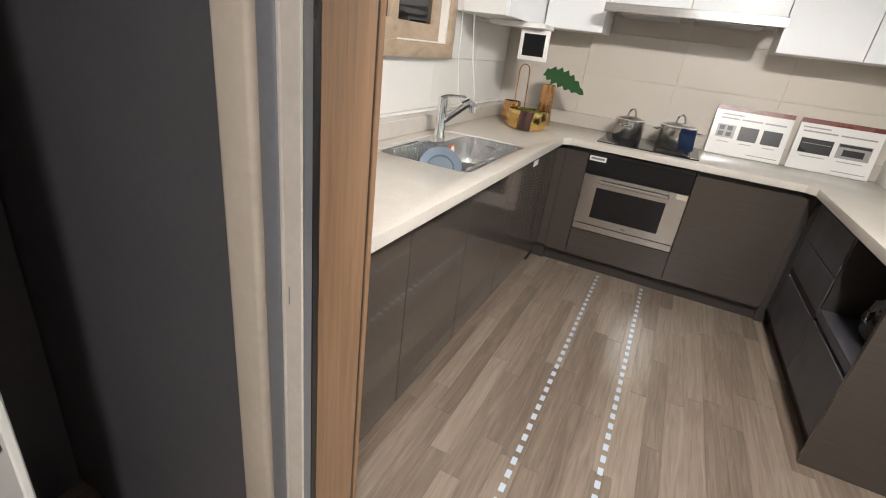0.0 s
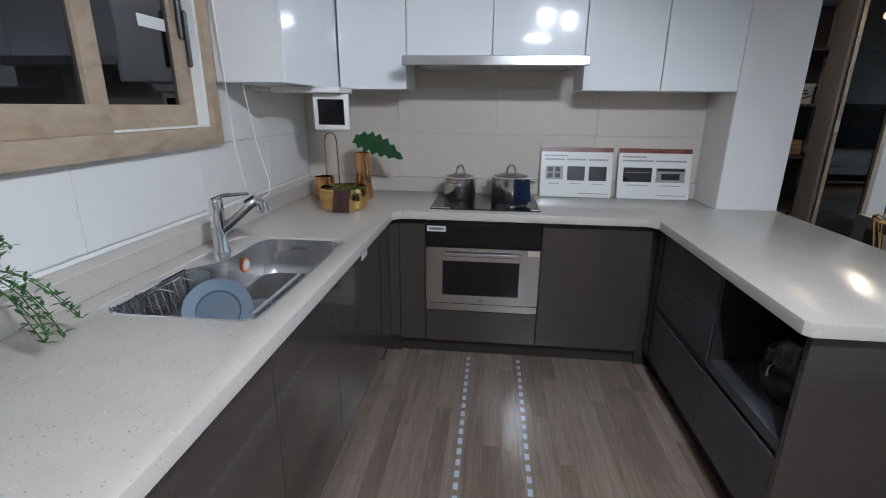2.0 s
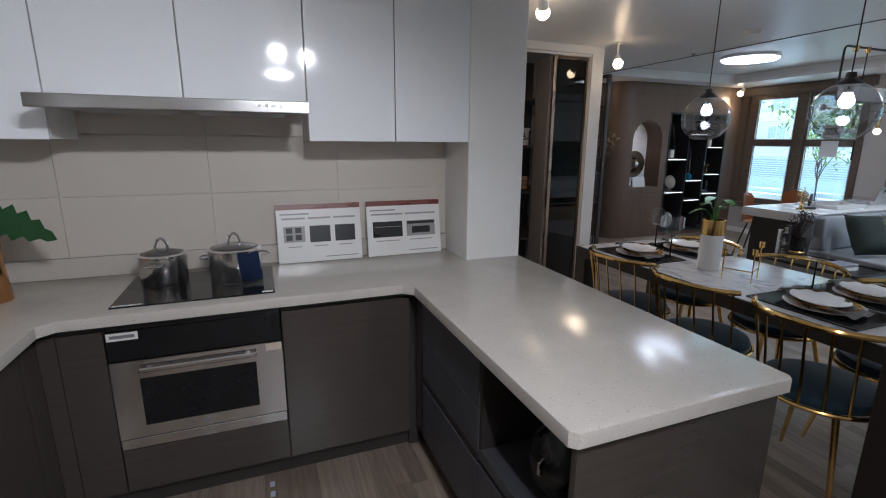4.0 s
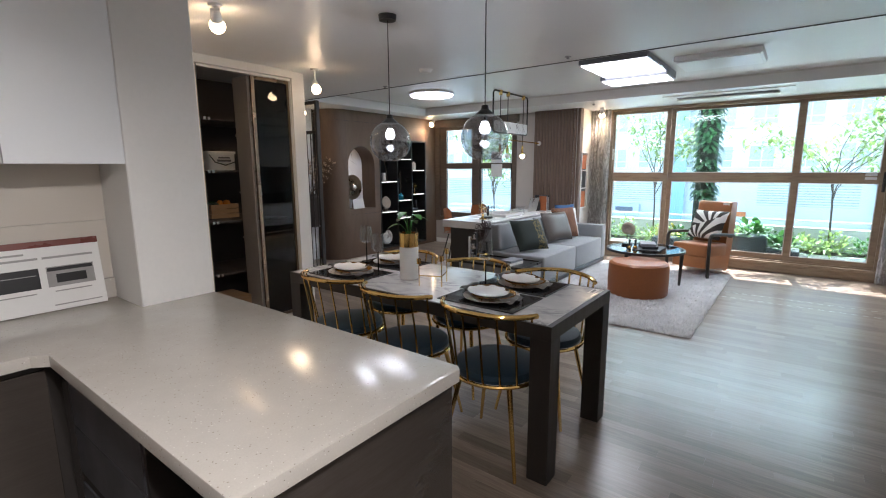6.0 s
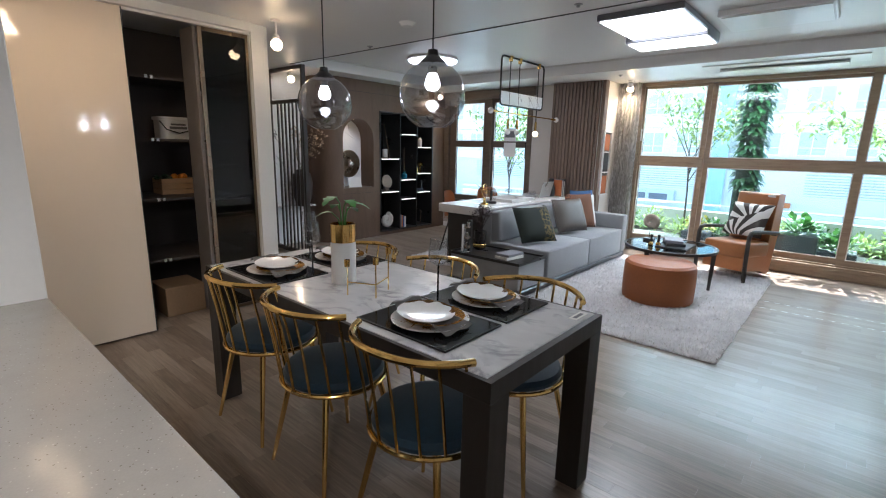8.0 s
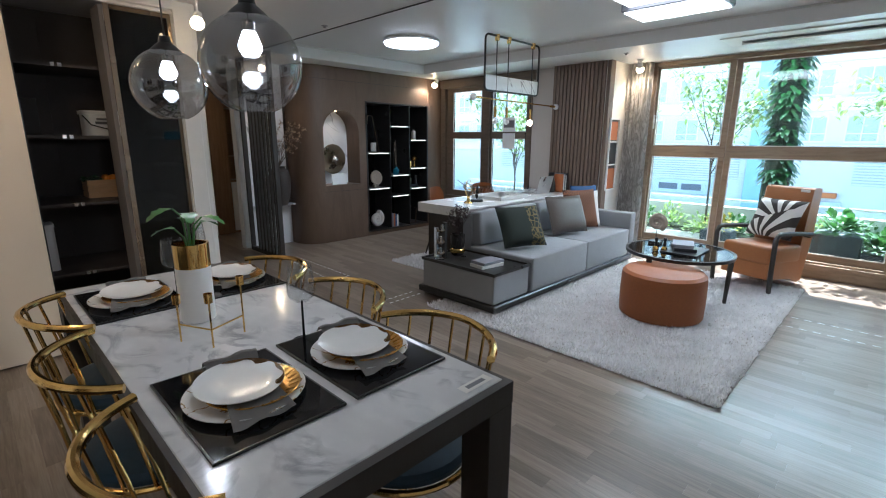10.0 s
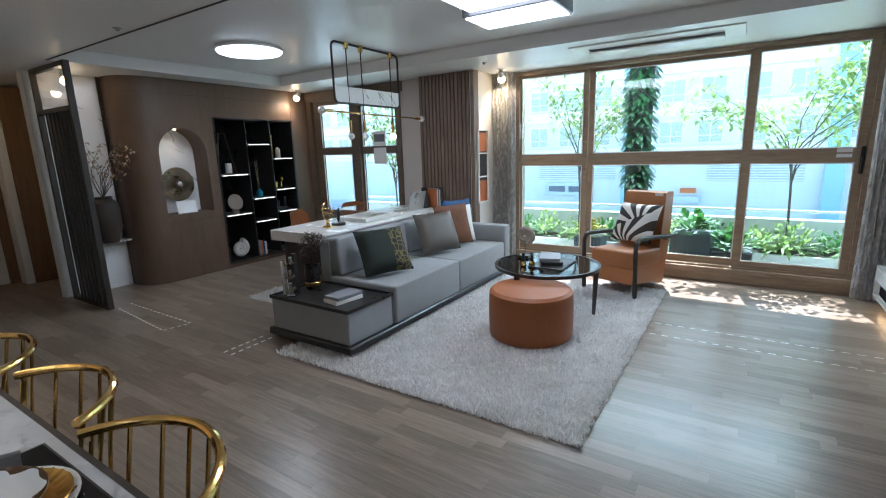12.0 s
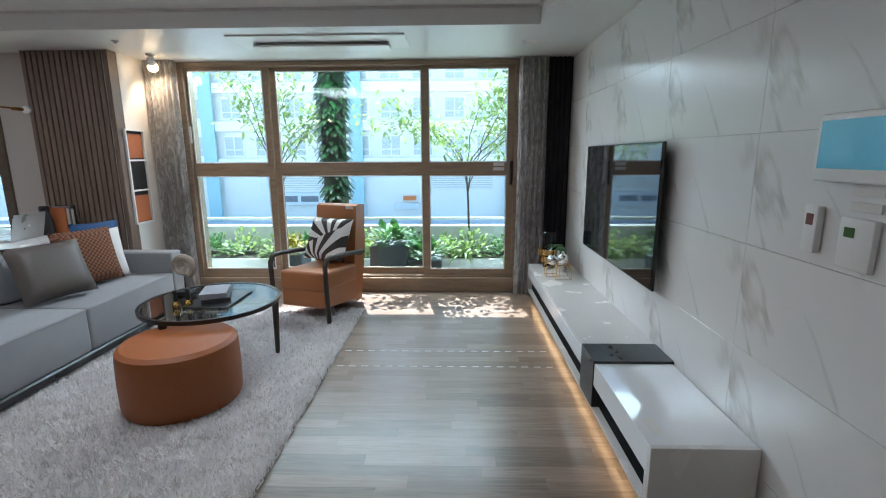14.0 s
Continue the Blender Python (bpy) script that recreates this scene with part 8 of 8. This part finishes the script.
tree(10.3, 7.2, 0.0, 15, 2.3, 0.8, 18, "slender leafy tree outside the study window")

# building across the street
bd = thing("office_building", (45.0, 15.0, -4.2), "pale office building with white bands and grey-blue windows", "building")
part("wall", B().box(45.0, -14, -4.2, 58, 56, 17), "facade_blue", bd)
part("roof", B().box(44.6, -14.2, 17, 58.2, 56.2, 17.5, 0.05), "facade_white", bd)
for k in range(5):
    z = 0.35 + k * 3.1
    part("band", B().box(44.55, -14, z, 45.0, 56, z + 0.85, 0.03), "facade_white", bd)
    if k == 4:
        break
    for i in range(25):
        y = -12.6 + i * 2.7
        w_ = part("window", B().prism(rect(y, z + 1.0, y + 1.75, z + 2.75), 44.93, 44.995, [rect(y + 0.09, z + 1.09, y + 1.66, z + 2.66)], UP_X), "facade_white", bd)
        part("pane", B().box(44.955, y + 0.091, z + 1.091, 44.985, y + 1.659, z + 2.659), "facade_window", w_, "", 0)
        part("mullion", B().box(44.94, y + 0.84, z + 1.092, 44.954, y + 0.91, z + 2.658).box(44.94, y + 0.092, z + 1.55, 44.954, y + 0.839, z + 1.61).box(44.94, y + 0.911, z + 1.55, 44.954, y + 1.658, z + 1.61), "facade_white", w_)
for y in (-3.6, 9.5, 22.0):
    part("pilaster", B().box(44.3, y, -4.2, 44.545, y + 1.1, 17, 0.03), "facade_teal", bd)
for y0, y1 in ((-12, -4), (-1.5, 4.5), (11.2, 18), (24, 34)):
    lv_ = part("louvre", B().box(44.97, y0, -1.5, 44.995, y1, 0.1), "facade_window", bd)
    for k in range(8):
        part("slat", B().box(44.90, y0, -1.45 + k * 0.19, 44.965, y1, -1.36 + k * 0.19), "facade_blue", lv_)
sg = part("shop_sign", B().box(44.4, 13.0, -2.8, 44.96, 17.2, -1.7, 0.03), "concrete_white", bd, "white shop sign with dark print")
part("sign_print", B().box(44.38, 13.5, -2.5, 44.395, 15.0, -2.0).box(44.38, 15.3, -2.5, 44.395, 16.8, -2.0), "print_grey", sg)
part("shop_sign", B().box(44.5, 5.1, -2.4, 44.96, 6.2, -2.05, 0.02), "orange_print", bd, "red shop sign")
part("shop_sign", B().box(44.5, 4.8, -3.2, 44.96, 6.9, -2.65, 0.02), "concrete_white", bd, "white shop sign")
structure("backdrop", B().box(90, -180, -4.2, 91, 200, 30), "facade_white", "pale distant buildings", "backdrop")

# ---- floor tape marks ----
def dashes(x0, y0, x1, y1, n, w, material="tape_white", label="row of white tape dashes on the floor"):
    t = thing("tape_line", ((x0 + x1) / 2, (y0 + y1) / 2, 0), label, "floor tape", "floor tape")
    p, q = Vector((x0, y0, 0)), Vector((x1, y1, 0))
    d = (q - p) / n
    s = Vector((-d.y, d.x, 0)).normalized() * w / 2
    for i in range(n):
        a, c = p + d * i, p + d * (i + 0.55)
        b = B()
        b.prism([(a + s)[:2], (c + s)[:2], (c - s)[:2], (a - s)[:2]], 0.0008, 0.0014)
        part("dash", b, material, t)


dashes(0.954, 3.86, 0.954, 1.0, 46, 0.019, "tape_blue", "row of pale blue tape dashes on the floor")
dashes(1.232, 3.86, 1.232, 1.0, 46, 0.019, "tape_blue", "row of pale blue tape dashes on the floor")
dashes(5.66, 7.10, 5.56, 6.07, 14, 0.016)
dashes(5.56, 6.07, 5.78, 6.03, 4, 0.016)
dashes(5.78, 6.03, 5.80, 7.2, 15, 0.016)
dashes(5.55, 5.08, 5.95, 5.09, 6, 0.016)
dashes(5.55, 5.17, 5.93, 5.18, 6, 0.016)
dashes(7.67, 2.5, 7.67, 0.98, 18, 0.007)
dashes(7.415, 2.5, 7.415, 0.98, 18, 0.007)

# ---- floor planks ----
PW, PL = 0.075, 0.62
plank = mesh_of("plank", B().box(-PW / 2 + 0.0002, -PL / 2 + 0.0002, -0.006, PW / 2 - 0.0002, PL / 2 - 0.0002, 0.0, 0.0003), "floor_wood", 0)
floor_ob = bpy.data.objects["floor"]
rest_v, rest_f = [], []
pr = random.Random(11)
count = 0
for i in range(int(9.75 / PW) + 1):
    x = -0.30 + (i + 0.5) * PW
    if x + PW / 2 > 9.34:
        continue
    y = -1.6 + pr.random() * PL
    while y < 9.5:
        yc = y + PL / 2
        near = 0.40 < x < 2.1 and 0.9 < yc < 4.3 or 2.5 < x < 5.8 and 1.4 < yc < 4.6 and i % 2 == 0
        if near and count < 300:
            o = new("plank", plank)
            o.parent, o.location = floor_ob, (x, yc, 0)
            count += 1
        else:
            k = len(rest_v)
            a, b_, c, d = x - PW / 2 + 0.0002, x + PW / 2 - 0.0002, y + 0.0002, y + PL - 0.0002
            rest_v += [(a, c, 0), (b_, c, 0), (b_, d, 0), (a, d, 0), (a, c, -0.006), (b_, c, -0.006), (b_, d, -0.006), (a, d, -0.006)]
            rest_f += [(k, k + 1, k + 2, k + 3), (k, k + 4, k + 5, k + 1), (k + 1, k + 5, k + 6, k + 2), (k + 2, k + 6, k + 7, k + 3), (k + 3, k + 7, k + 4, k)]
        y += PL
me = bpy.data.meshes.new("planks")
me.from_pydata(rest_v, [], rest_f)
me.materials.append(MATS["floor_wood"])
o = new("planks", me)
o.parent = floor_ob
tagged(o, "", "", "", "stuff")
